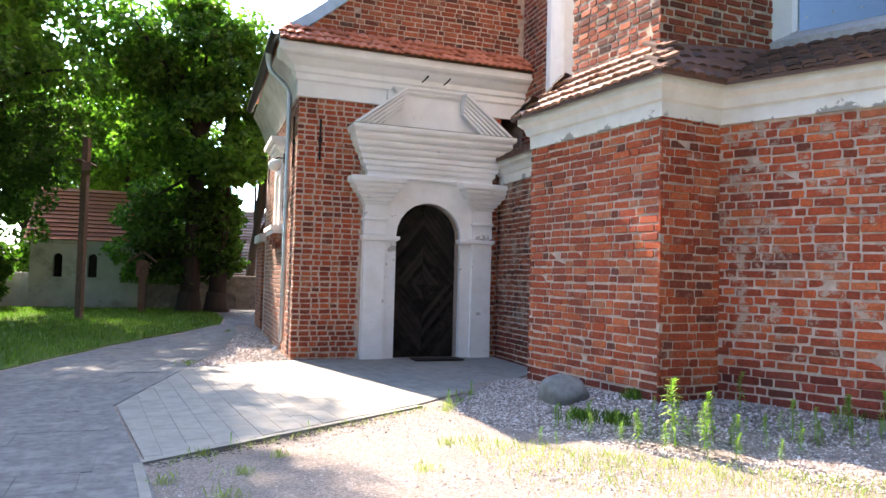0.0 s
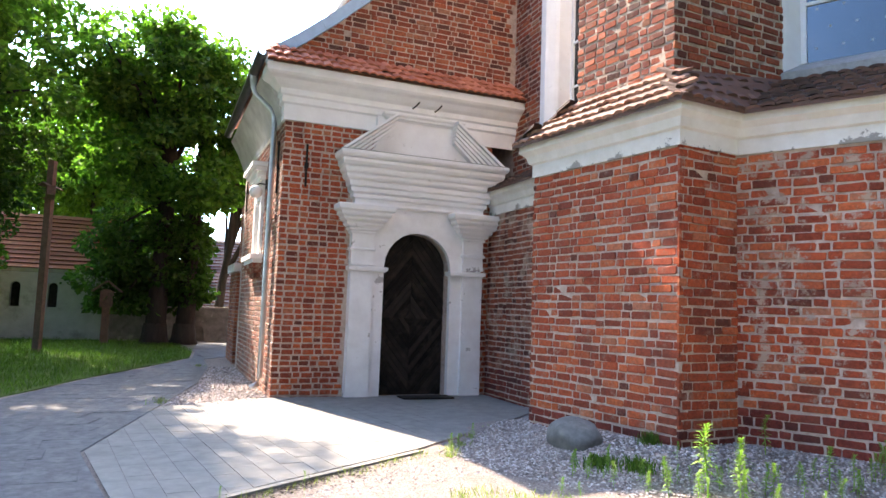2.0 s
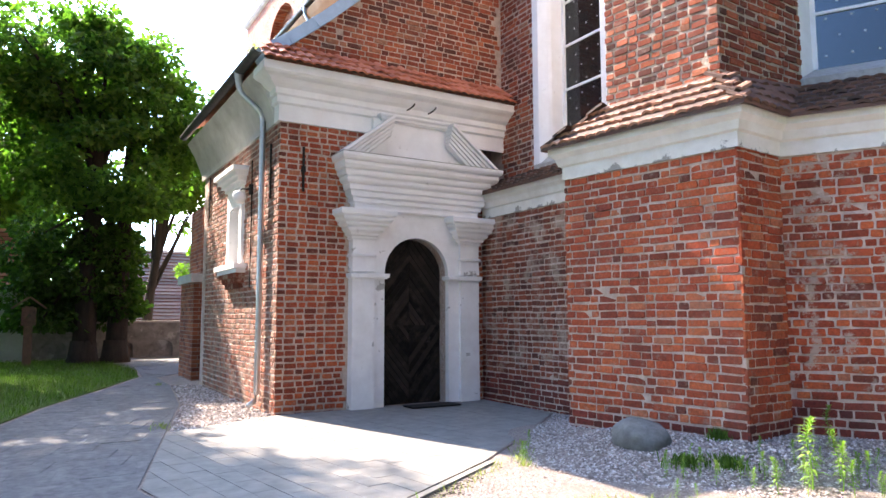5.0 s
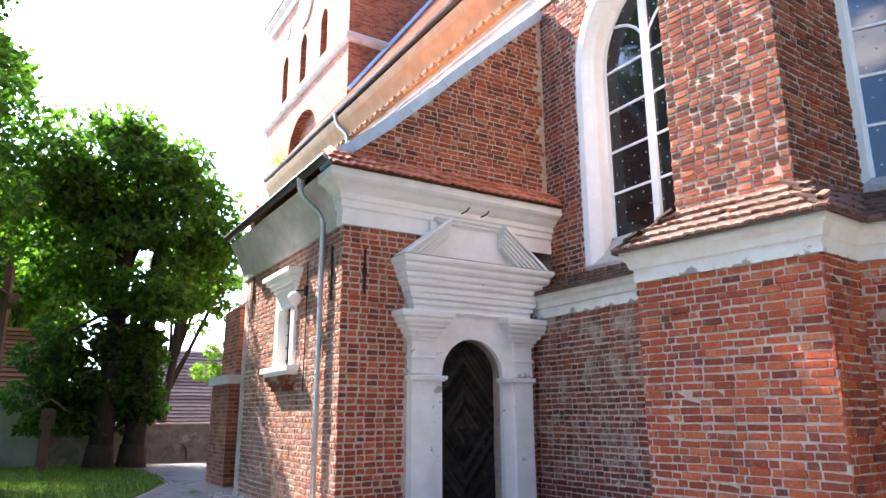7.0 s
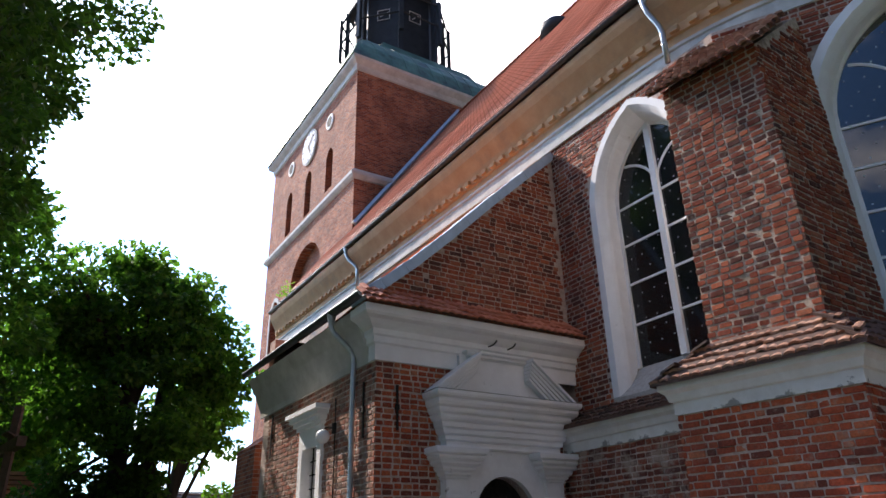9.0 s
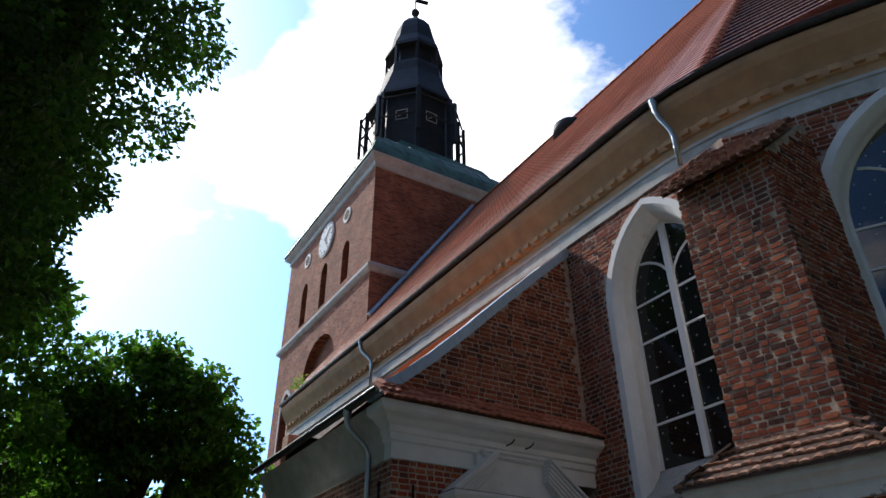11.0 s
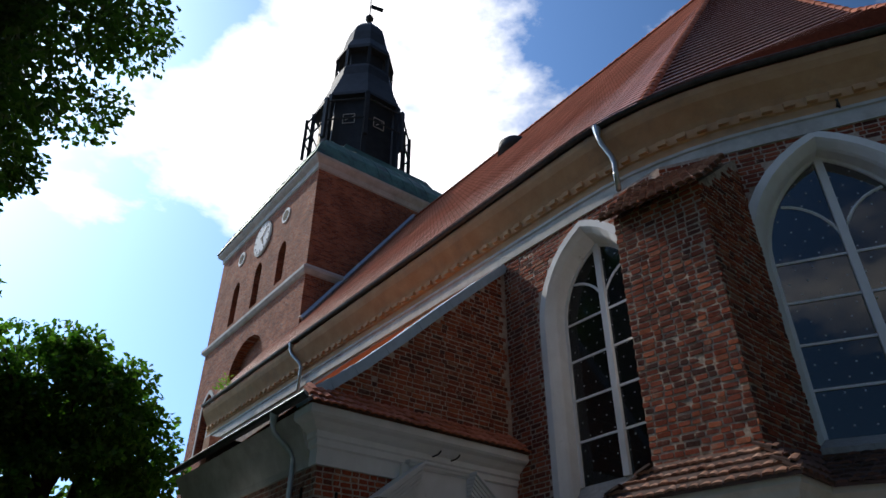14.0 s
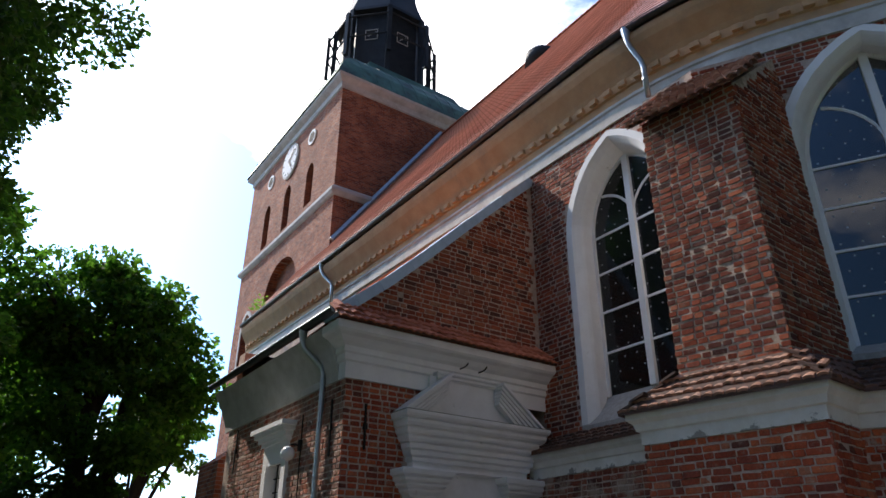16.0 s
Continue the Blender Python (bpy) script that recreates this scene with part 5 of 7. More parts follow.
# valley flashing where the nave roof meets the tower
bm = bmesh.new()
a, b = lerp3((el[0].x, 29.9, EZ), (RIDGE, 29.9, RZ), 0.3), lerp3((el[0].x, 29.9, EZ), (RIDGE, 29.9, RZ), 1.0)
tube(bm, [a + Vector((0, 0.02, 0.2)), b + Vector((0, 0.02, 0.2))], 0.16, 6)
structure("flashing_tower", bm, M_ZINC)

# copper helm
CX, CY = 15.2, 36.6
bm = bmesh.new()
rings = []
for h, z in ((7.0, 26.92), (6.88, 27.25), (6.55, 28.1), (5.95, 29.0), (5.2, 29.8), (4.4, 30.5), (3.8, 31.0), (3.3, 32.0)):
    rings.append([bm.verts.new((CX + sx * h, CY + sy * h, z)) for sx, sy in ((-1, -1), (1, -1), (1, 1), (-1, 1))])
for a, b in zip(rings, rings[1:]):
    for k in range(4):
        bm.faces.new((a[k], a[(k + 1) % 4], b[(k + 1) % 4], b[k]))
bm.faces.new(rings[-1])
helm = structure("roof_tower", bm, M_COPPER)
for side in range(4):
    rot = pose(CX, CY, 0, 0, 0, 90 * side)
    for k in range(-7, 8):
        x = k * 0.9
        pts = [(max(-h, min(h, x)), -h - 0.015, z) for h, z in ((6.88, 27.25), (6.55, 28.1), (5.95, 29.0), (5.2, 29.8), (4.4, 30.5))]
        bm = bmesh.new()
        tube(bm, [rot @ Vector(p) for p in pts], 0.02, 5)
        part("seam", bm, M_COPPER, helm)
# lantern of two open stages
LX, LY = 14.7, 36.85
lan = thing("roof_lantern", "dark two-stage sheet-metal lantern with ball and cross", "lantern")
PH = math.pi / 8
for nm, rr in (("lower_drum", [(3.0, 30.5), (3.0, 38.2)]), ("lower_roof", [(3.55, 37.9), (3.5, 38.2), (3.0, 39.6), (2.55, 41.0), (2.45, 41.9), (2.3, 42.3)]),
               ("upper_drum", [(1.75, 42.3), (1.75, 44.4)]), ("upper_roof", [(2.4, 44.1), (2.35, 44.5), (1.9, 45.6), (1.72, 46.8), (1.5, 47.7), (0.95, 48.6), (0.35, 49.0), (0.12, 49.4)])):
    bm = bmesh.new()
    turned(bm, rr, 8, LX, LY, PH)
    part(nm, bm, M_LEAD, lan)
for k in range(8):
    a = 2 * math.pi * k / 8 + PH
    for r, z0, z1, w in ((3.45, 31.0, 38.0, 0.16), (2.2, 42.2, 44.3, 0.12)):
        bm = bmesh.new()
        box(bm, r - w, r + w, -w, w, z0, z1, pose(LX, LY, 0, 0, 0, math.degrees(a)))
        part("post", bm, M_LEAD, lan)
    bm = bmesh.new()
    r = 3.9
    box(bm, r - 0.12, r + 0.12, -0.14, 0.14, 33.6, 37.3, pose(LX, LY, 0, 0, 0, math.degrees(a)))
    part("baluster", bm, M_LEAD, lan)
    bm = bmesh.new()
    am = a + math.pi / 8
    m = pose(LX, LY, 35.9, 0, 0, math.degrees(am))
    for q in ((-0.45, 0.45, 0.40, 0.45), (-0.45, 0.45, -0.45, -0.40)):
        box(bm, 2.82, 2.86, q[0], q[1], q[2], q[3], m)
    for s in (-0.45, 0.40):
        box(bm, 2.82, 2.86, s, s + 0.05, -0.45, 0.45, m)
    box(bm, 2.82, 2.86, -0.03, 0.03, -0.4, 0.3, m @ pose(0, 0, 0, 35 + 20 * k, 0, 0))
    part("sound_hole", bm, M_STUCCO, lan, "pale square frame in the lantern wall")
for k in range(8):
    a0, a1 = 2 * math.pi * k / 8 + PH, 2 * math.pi * (k + 1) / 8 + PH
    for z in (35.2, 37.0):
        bm = bmesh.new()
        tube(bm, [(LX + 3.9 * math.cos(a0), LY + 3.9 * math.sin(a0), z), (LX + 3.9 * math.cos(a1), LY + 3.9 * math.sin(a1), z)], 0.07, 5)
        part("rail", bm, M_LEAD, lan)
bm = bmesh.new()
bmesh.ops.create_uvsphere(bm, u_segments=14, v_segments=10, radius=0.36, matrix=Matrix.Translation((LX, LY, 50.2)))
part("ball", bm, M_LEAD, lan, smooth=True)
bm = bmesh.new()
tube(bm, [(LX, LY, 49.2), (LX, LY, 55.0)], 0.05, 6)
tube(bm, [(LX - 0.55, LY, 54.3), (LX + 0.55, LY, 54.3)], 0.045, 6)
part("cross", bm, M_IRON, lan)
bm = bmesh.new()
box(bm, 0.05, 1.15, -0.02, 0.02, -0.28, 0.22, pose(LX, LY, 51.9, 0, 8, -20))
part("vane", bm, M_IRON, lan)

# ---- trees ----
def leaf_cloud(name, clumps, count, size, mat, parent, seed, low=1.2):
    """Many small folded leaves, scattered through clumps (centre, radii)."""
    rng = np.random.default_rng(seed)
    C = np.array([c for c, _ in clumps], float)
    Rr = np.array([r for _, r in clumps], float)
    vol = (Rr ** 2).sum(1)
    pick = rng.choice(len(clumps), count, p=vol / vol.sum())
    d = rng.normal(size=(count, 3))
    d /= np.linalg.norm(d, axis=1, keepdims=True)
    rad = rng.uniform(0.25, 1.0, count) ** 0.45
    rad += rng.normal(0, 0.06, count)
    P = C[pick] + d * Rr[pick] * rad[:, None]
    keep = P[:, 2] > low
    P, d = P[keep], d[keep]
    n = len(P)
    # leaves hang outwards and downwards
    ax = d * np.array([1, 1, 0.3]) + rng.normal(0, 0.6, (n, 3)) + np.array([0, 0, -0.45])
    ax /= np.linalg.norm(ax, axis=1, keepdims=True)
    sd = np.cross(ax, rng.normal(size=(n, 3)))
    sd /= np.linalg.norm(sd, axis=1, keepdims=True)
    nr = np.cross(ax, sd)
    s = size * rng.uniform(0.6, 1.35, n)[:, None]
    v = np.stack([P, P + ax * s * 0.55 + sd * s * 0.36 + nr * s * 0.12, P + ax * s, P + ax * s * 0.55 - sd * s * 0.36 + nr * s * 0.12], 1).reshape(-1, 3)
    f = np.arange(4 * n).reshape(-1, 4)
    me = bpy.data.meshes.new(name)
    me.from_pydata(v.tolist(), [], f.tolist())
    me.materials.append(mat)
    ob = new(name, me)
    ob.parent = parent
    return ob


def crown_clumps(rng, centre, radii, n, small, inner=0.35):
    out = []
    for _ in range(n):
        d = Vector((rng.gauss(0, 1), rng.gauss(0, 1), rng.gauss(0, 1))).normalized()
        k = rng.uniform(inner, 0.92)
        c = (centre[0] + d.x * radii[0] * k, centre[1] + d.y * radii[1] * k, centre[2] + d.z * radii[2] * k)
        s = small * rng.uniform(0.7, 1.35)
        out.append((c, (s * 1.2, s * 1.2, s * 0.62)))
    return out


def tree(label, base, lean, height, trunk_r, clumps, count, size, mat, seed, group=""):
    t = thing("tree", label, "tree", group)
    rng = random.Random(seed)
    bm = bmesh.new()
    pts, n = [], 7
    for i in range(n):
        f = i / (n - 1)
        pts.append((base[0] + lean[0] * f + rng.uniform(-0.1, 0.1) * f, base[1] + lean[1] * f + rng.uniform(-0.1, 0.1) * f, -0.1 + height * 0.75 * f))
    tube(bm, pts, trunk_r, 10, trunk_r * 0.35)
    turned(bm, [(trunk_r * 1.5, -0.15), (trunk_r * 1.15, 0.25), (trunk_r * 0.98, 0.8)], 10, base[0], base[1])
    part("trunk", bm, M_BARK, t, smooth=True)
    for i, (c, r) in enumerate(clumps[:14]):
        f = rng.uniform(0.3, 0.8)
        k = f * (n - 1)
        a = Vector(pts[int(k)]).lerp(Vector(pts[min(int(k) + 1, n - 1)]), k - int(k))
        b = Vector(c)
        mid = a.lerp(b, 0.5) + Vector((0, 0, rng.uniform(-0.2, 0.5)))
        bm = bmesh.new()
        tube(bm, [a, a.lerp(mid, 0.5), mid, mid.lerp(b, 0.6), b], trunk_r * 0.36, 6, 0.03)
        part("limb", bm, M_BARK, t, smooth=True)
    leaf_cloud("crown", clumps, count, size, mat, t, seed)
    return t


rg = random.Random(21)
# two old chestnuts by the yard wall
cl = []
for centre, radii, n in (((-1.0, 29.6, 10.6), (2.5, 2.4, 2.6), 38), ((1.2, 29.5, 10.2), (2.2, 2.2, 2.7), 34), ((2.9, 29.7, 8.8), (1.3, 1.6, 2.3), 18), ((-2.6, 29.6, 8.4), (1.9, 2.0, 3.2), 26), ((0.4, 28.6, 7.0), (2.8, 1.5, 2.4), 30), ((-0.4, 29.6, 12.6), (0.9, 0.9, 0.9), 8)):
    cl += crown_clumps(rg, centre, radii, n, 0.72, 0.45)
tree("large old chestnut with dense dark green crown by the yard wall", (-0.3, 29.2), (0.2, 0.0), 13, 0.42, cl, 27000, 0.25, M_LEAF, 4, "chestnut trees by the yard wall")
cl = crown_clumps(rg, (-0.7, 29.8, 3.2), (2.3, 1.4, 3.2), 34, 0.72)
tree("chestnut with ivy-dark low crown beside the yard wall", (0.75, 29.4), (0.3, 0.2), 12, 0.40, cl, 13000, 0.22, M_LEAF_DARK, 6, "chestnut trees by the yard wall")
cl = crown_clumps(rg, (3.6, 34.2, 8.4), (1.7, 1.5, 2.2), 18, 0.7) + [((4.1, 33.8, 3.7), (0.7, 0.7, 0.4)), ((4.6, 33.9, 4.6), (0.6, 0.6, 0.35)), ((3.6, 34.0, 5.6), (0.5, 0.5, 0.3)), ((4.9, 34.0, 6.4), (0.7, 0.7, 0.4))]
tree("slender forked tree with light green leaves behind the wall", (2.2, 33.4), (0.7, 0.3), 11, 0.24, cl, 8000, 0.2, M_LEAF_LIGHT, 8)
# trees over the lawn and hut
cl = crown_clumps(rg, (-8.6, 27.0, 9.5), (5.0, 4.0, 5.5), 44, 1.45)
cl += [((-4.7, 29.0, 13.0), (1.2, 1.2, 0.8)), ((-5.6, 29.5, 14.4), (1.3, 1.3, 0.8)), ((-6.6, 29.0, 15.2), (1.5, 1.4, 0.9)), ((-5.0, 30.5, 14.4), (1.1, 1.1, 0.7)), ((-3.9, 30.0, 12.4), (1.0, 1.0, 0.6)), ((-4.4, 29.5, 11.6), (1.2, 1.2, 0.8)), ((-5.8, 30.8, 13.0), (1.3, 1.2, 0.9))]
tree("broad tree with bright backlit leaves over the hut", (-7.2, 27.5), (-0.6, 0.0), 14, 0.40, cl, 40000, 0.26, M_LEAF, 10)
cl = crown_clumps(rg, (-4.0, 36.5, 9.0), (4.8, 3.0, 5.0), 34, 1.4)
tree("leafy tree rising behind the hut roof", (-3.6, 38.0), (0.2, 0.0), 13, 0.36, cl, 24000, 0.26, M_LEAF_LIGHT, 12)
cl = crown_clumps(rg, (-9.2, 20.0, 13.0), (4.2, 4.6, 9.2), 60, 1.3)
cl += [((-5.9, 24.6, 6.6), (1.2, 1.3, 1.0)), ((-6.1, 24.2, 4.9), (1.2, 1.2, 0.9)), ((-5.3, 24.8, 5.2), (0.9, 1.1, 0.8)), ((-6.3, 24.8, 3.6), (1.1, 1.1, 0.7)), ((-5.2, 25.2, 3.9), (0.8, 1.0, 0.6)), ((-4.5, 25.4, 4.9), (0.7, 0.9, 0.6)), ((-4.4, 25.8, 6.4), (0.8, 0.9, 0.7)), ((-5.5, 26.0, 2.9), (0.8, 0.8, 0.5)), ((-6.9, 24.0, 2.6), (1.0, 1.0, 0.6)), ((-3.9, 26.6, 5.5), (0.5, 0.7, 0.4))]
cl += [((-7.4, 25.0, 5.4), (1.8, 1.6, 1.2)), ((-6.0, 27.2, 5.8), (1.5, 1.5, 1.0)), ((-8.6, 25.5, 4.2), (1.8, 1.5, 1.3)), ((-4.9, 28.0, 6.8), (1.4, 1.4, 1.0)), ((-9.5, 24.5, 6.5), (2.0, 1.8, 1.5))]
cl += [((-5.5, 18.8, 9.2), (1.2, 1.5, 0.9)), ((-5.0, 19.6, 10.0), (0.9, 1.2, 0.6)), ((-5.8, 17.6, 8.0), (1.0, 1.2, 0.8)), ((-5.9, 21.5, 10.6), (1.3, 1.5, 1.0)), ((-5.5, 16.0, 10.0), (1.0, 1.3, 0.8)), ((-5.6, 19.8, 11.4), (1.3, 1.4, 0.8)), ((-6.2, 15.6, 8.2), (1.2, 1.2, 0.9))]
cl += [((-4.6, 19.0, 12.3), (0.9, 1.1, 0.45)), ((-5.0, 20.0, 13.4), (1.3, 1.3, 0.7)), ((-3.6, 19.0, 14.7), (1.1, 1.2, 0.6)), ((-4.7, 19.5, 15.6), (1.3, 1.3, 0.8)), ((-3.0, 19.0, 17.8), (1.2, 1.2, 0.7)), ((-4.4, 19.5, 18.6), (1.4, 1.4, 0.9)), ((-2.9, 19.0, 15.4), (0.6, 0.8, 0.35)), ((-2.2, 19.0, 18.6), (0.6, 0.8, 0.4))]
# Unseen high boughs added to block sky reflected in the nave window.
cl += crown_clumps(rg, (-7.6, 21.5, 16.5), (2.2, 2.6, 4.8), 34, 1.3)
cl += crown_clumps(rg, (-6.4, 26.4, 16.2), (1.5, 1.4, 2.2), 16, 0.95) + [((-5.0, 23.0, 16.4), (1.1, 1.1, 0.7)), ((-5.3, 22.4, 15.2), (1.1, 1.1, 0.7)), ((-5.0, 26.6, 17.0), (1.2, 1.2, 0.8)), ((-5.5, 27.4, 16.4), (1.1, 1.1, 0.7)), ((-5.2, 25.6, 15.2), (0.9, 0.9, 0.6))]
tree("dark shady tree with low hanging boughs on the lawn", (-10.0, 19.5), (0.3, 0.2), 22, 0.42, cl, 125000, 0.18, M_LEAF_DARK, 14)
# the tree whose boughs hang over the path
cl = crown_clumps(rg, (-8.6, 14.2, 14.6), (5.2, 4.6, 7.6), 74, 1.15)
cl += [((-4.4, 13.6, 12.6), (1.3, 1.3, 1.0)), ((-3.7, 13.9, 14.0), (1.1, 1.1, 0.8)), ((-5.0, 13.4, 10.2), (1.1, 1.2, 0.9)), ((-5.1, 14.0, 8.6), (0.9, 1.0, 0.8)), ((-4.2, 14.2, 15.4), (1.4, 1.3, 1.0))]
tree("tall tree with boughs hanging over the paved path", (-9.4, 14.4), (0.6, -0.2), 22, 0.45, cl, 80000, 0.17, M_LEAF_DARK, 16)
# hedge under the far trees
for k in range(8):
    x = -30 + k * 5.4
    cl = crown_clumps(rg, (x, 45.0 + rg.uniform(-1, 1), 2.4), (3.2, 1.4, 1.9), 14, 1.0)
    hedge = thing("hedge_bush", "dense dark green bush beyond the churchyard wall", "bush", "bushes beyond the wall")
    leaf_cloud("foliage", cl, 6000, 0.3, M_LEAF, hedge, 60 + k)
for x, y, z, r, n in ((-8.3, 30.2, 1.7, 1.6, 18), (-10.8, 29.6, 2.0, 1.9, 20), (-13.5, 29.0, 2.2, 2.2, 20)):
    hedge = thing("hedge_bush", "dense dark shrub growing beside the hut", "bush", "shrubs by the hut")
    leaf_cloud("foliage", crown_clumps(rg, (x, y, z), (r, r * 0.7, z * 0.9), n, 0.7), 7000, 0.2, M_LEAF_DARK, hedge, 70 + n + int(x), 0.02)
# woods beyond the yard
for k in range(9):
    x = -34 + k * 6.2 + rg.uniform(-1, 1) + (14 if k > 5 else 0)
    y = 46 + rg.uniform(-2, 8)
    cl = crown_clumps(rg, (x, y, 7.5), (4.2, 3.0, 5.5), 20, 1.7)
    tree("leafy tree in the row beyond the churchyard wall", (x, y), (0, 0), 12, 0.3, cl, 9000, 0.38, M_LEAF_LIGHT if k % 2 else M_LEAF, 30 + k, "trees beyond the churchyard")

# tall trees beside and behind the walk, unseen, added to block sky light and reflections
for k, (x, y, h, r) in enumerate(((-17, 6, 19, 5.0), (-19, 15, 21, 5.5), (-18, 25, 20, 5.0), (-19, -6, 9, 4.0), (-11, -20, 8, 4.0), (2, -21, 8, 4.5), (12, -20, 10, 4.5), (22, -16, 12, 5.0))):
    cl = crown_clumps(rg, (x, y, h * 0.58), (r, r, h * 0.42), 26, r * 0.36)
    tree("unseen leafy tree added at the churchyard edge to block sky light", (x, y), (0, 0), h, 0.4, cl, 11000, 0.42, M_LEAF, 80 + k, "trees round the churchyard")

# ---- whitewashed hut ----
hut = thing("chapel_hut", "small whitewashed hut with red tiled roof by the lawn", "hut")
HX0, HX1, HY0, HY1 = -6.4, -2.1, 31.5, 35.5
mh, LH = wall_frame((HX0, HY0), (HX1, HY0))
wins = [round_arch(1.0, 0.17, 1.25, 2.05, 7), round_arch(2.28, 0.17, 1.25, 2.05, 7)]
bm = bmesh.new()
for (a, b), w in zip(((0, 1.65), (1.65, LH)), wins):
    wall_with_hole(bm, mh @ Matrix.Translation((a, 0, 0)), b - a, -0.2, 2.75, [(u - a, z) for u, z in w], 0.35)
part("front_wall", bm, M_HUT, hut)
part("side_wall", boxed(HX1 - 0.3, HX1, HY0 + 0.352, HY1 - 0.302, -0.2, 2.75), M_HUT, hut)
part("side_wall", boxed(HX0, HX0 + 0.3, HY0 + 0.352, HY1 - 0.302, -0.2, 2.75), M_HUT, hut)
part("back_wall", boxed(HX0, HX1, HY1 - 0.3, HY1, -0.2, 2.74), M_HUT, hut)
for w in wins:
    bm = bmesh.new()
    slab(bm, w, mh @ Matrix.Translation((0, 0.3, 0)), 0.03)
    part("window", bm, M_OAK, hut)
bm = bmesh.new()
sweep(bm, [(0, 2.6), (0.05, 2.62), (0.12, 2.78), (0, 2.8)], [(HX0, HY0), (HX1, HY0)])
part("cornice", bm, M_HUT, hut)
ym = (HY0 + HY1) / 2
coursed_parts(hut, (HX0 - 0.2, HY0 - 0.2, 2.75), (HX1 + 0.12, HY0 - 0.2, 2.75), (HX1 + 0.12, ym, 5.1), (HX0 - 0.2, ym, 5.1), 13, 0.05, M_HUT_TILE)
coursed_parts(hut, (HX1 + 0.12, HY1 + 0.2, 2.75), (HX0 - 0.2, HY1 + 0.2, 2.75), (HX0 - 0.2, ym, 5.1), (HX1 + 0.12, ym, 5.1), 13, 0.05, M_HUT_TILE)
bm = bmesh.new()
v = [(HX1 - 0.02, HY0, 2.7), (HX1 - 0.02, HY1, 2.7), (HX1 - 0.02, ym, 5.05)]
w2 = [(x - 0.25, y, z) for x, y, z in v]
A, B = [bm.verts.new(p) for p in v], [bm.verts.new(p) for p in w2]
bm.faces.new(A)
bm.faces.new(B[::-1])
for k in range(3):
    bm.faces.new((A[k], B[k], B[(k + 1) % 3], A[(k + 1) % 3]))
part("gable", bm, M_HUT, hut)

# ---- churchyard wall with niches ----
yard = tagged(new("wall_yard"), "old plastered churchyard wall with shallow arched niches", "wall", kind="structure")
my, LY2 = wall_frame((-2.2, 32.0), (12.0, 32.0))
bm = bmesh.new()
niches = [1.25 - 0.4 + 0.2, 3.4, 4.9, 6.35, 8.0, 9.6]
edges = [0] + [(a + b) / 2 for a, b in zip(niches, niches[1:])] + [LY2]
for c, a, b in zip(niches, edges, edges[1:]):
    h = round_arch(c - a, 0.45, 0.0, 0.42, 9)
    h = [(u, 0.42 + (z - 0.42) * 0.6 if z > 0.42 else z) for u, z in h]
    wall_with_hole(bm, my @ Matrix.Translation((a, 0, 0)), b - a, -0.2, 1.5 if a < 1 else 1.38, h, 0.14)
part("face", bm, M_YARD, yard)
part("core", boxed(0, LY2, 0.142, 0.5, -0.2, 1.38, m=my), M_YARD, yard)
part("coping", boxed(-0.02, LY2, -0.05, 0.55, 1.385, 1.46, m=my), M_CEMENT, yard)
structure("wall_yard_left", boxed(-30, HX0, 32.0, 32.5, -0.2, 1.4), M_STUCCO)
# barn with grey tiles behind it
barn = thing("barn", "long low barn with grey tiled roof behind the churchyard wall", "barn")
part("wall", boxed(1.5, 22, 38.2, 44, -0.2, 1.6), M_STUCCO, barn)
coursed_parts(barn, (1.3, 37.8, 1.3), (22.2, 37.8, 1.3), (22.2, 41.2, 5.2), (1.3, 41.2, 5.2), 22, 0.05, M_GREYTILE)
coursed_parts(barn, (22.2, 44.4, 1.3), (1.3, 44.4, 1.3), (1.3, 41.2, 5.2), (22.2, 41.2, 5.2), 10, 0.05, M_GREYTILE)
bm = bmesh.new()
box(bm, -0.12, 0.12, -0.14, 0.14, -0.02, 0.04, pose(3.1, 39.4, 3.3, 49, 0, 0))
part("skylight", bm, M_WHITE, barn, "small pale skylight")

# ---- wooden cross, shrine ----
cross = thing("wayside_cross", "tall weathered wooden cross standing on the lawn", "cross")
bm = bmesh.new()
box(bm, -0.11, 0.11, -0.09, 0.09, -0.3, 5.8, pose(-3.5, 24.3, 0, 0, 0, 72))
part("post", bm, M_WOOD, cross)
bm = bmesh.new()
box(bm, -1.25, 1.25, -0.11, 0.11, 4.6, 4.86, pose(-3.5, 24.3, 0, 0, 0, 99))
part("crossbeam", bm, M_WOOD, cross)
bm = bmesh.new()
for k in range(2):
    box(bm, -0.5, 0.5, -0.02, 0.16, 0, 0.02, pose(-3.5, 24.3, 4.98, 0, 0, 72) @ pose(0, 0, 0, 0, 0, 180 * k) @ pose(0, 0, 0.06, -30, 0, 0))
part("rain_board", bm, M_WOOD, cross)
shr = thing("wayside_shrine", "small wooden shrine with pitched board roof on a post", "shrine")
part("post", boxed(-2.12, -1.86, 28.4, 28.65, -0.2, 2.0), M_WOOD, shr)
for sgn in (0, 180):
    bm = bmesh.new()
    box(bm, 0, 0.62, -0.35, 0.35, 0, 0.05, pose(-1.99, 28.5, 2.28, 0, 0, sgn) @ pose(0, 0, 0, 0, 38, 0))
    part("roof_board", bm, M_WOOD, shr)
bm = bmesh.new()
box(bm, -2.2, -1.78, 28.3, 28.36, 1.35, 1.95)
box(bm, -2.2, -2.16, 28.2, 28.6, 1.35, 1.95)
box(bm, -1.82, -1.78, 28.2, 28.6, 1.35, 1.95)
part("box", bm, M_WOOD, shr)

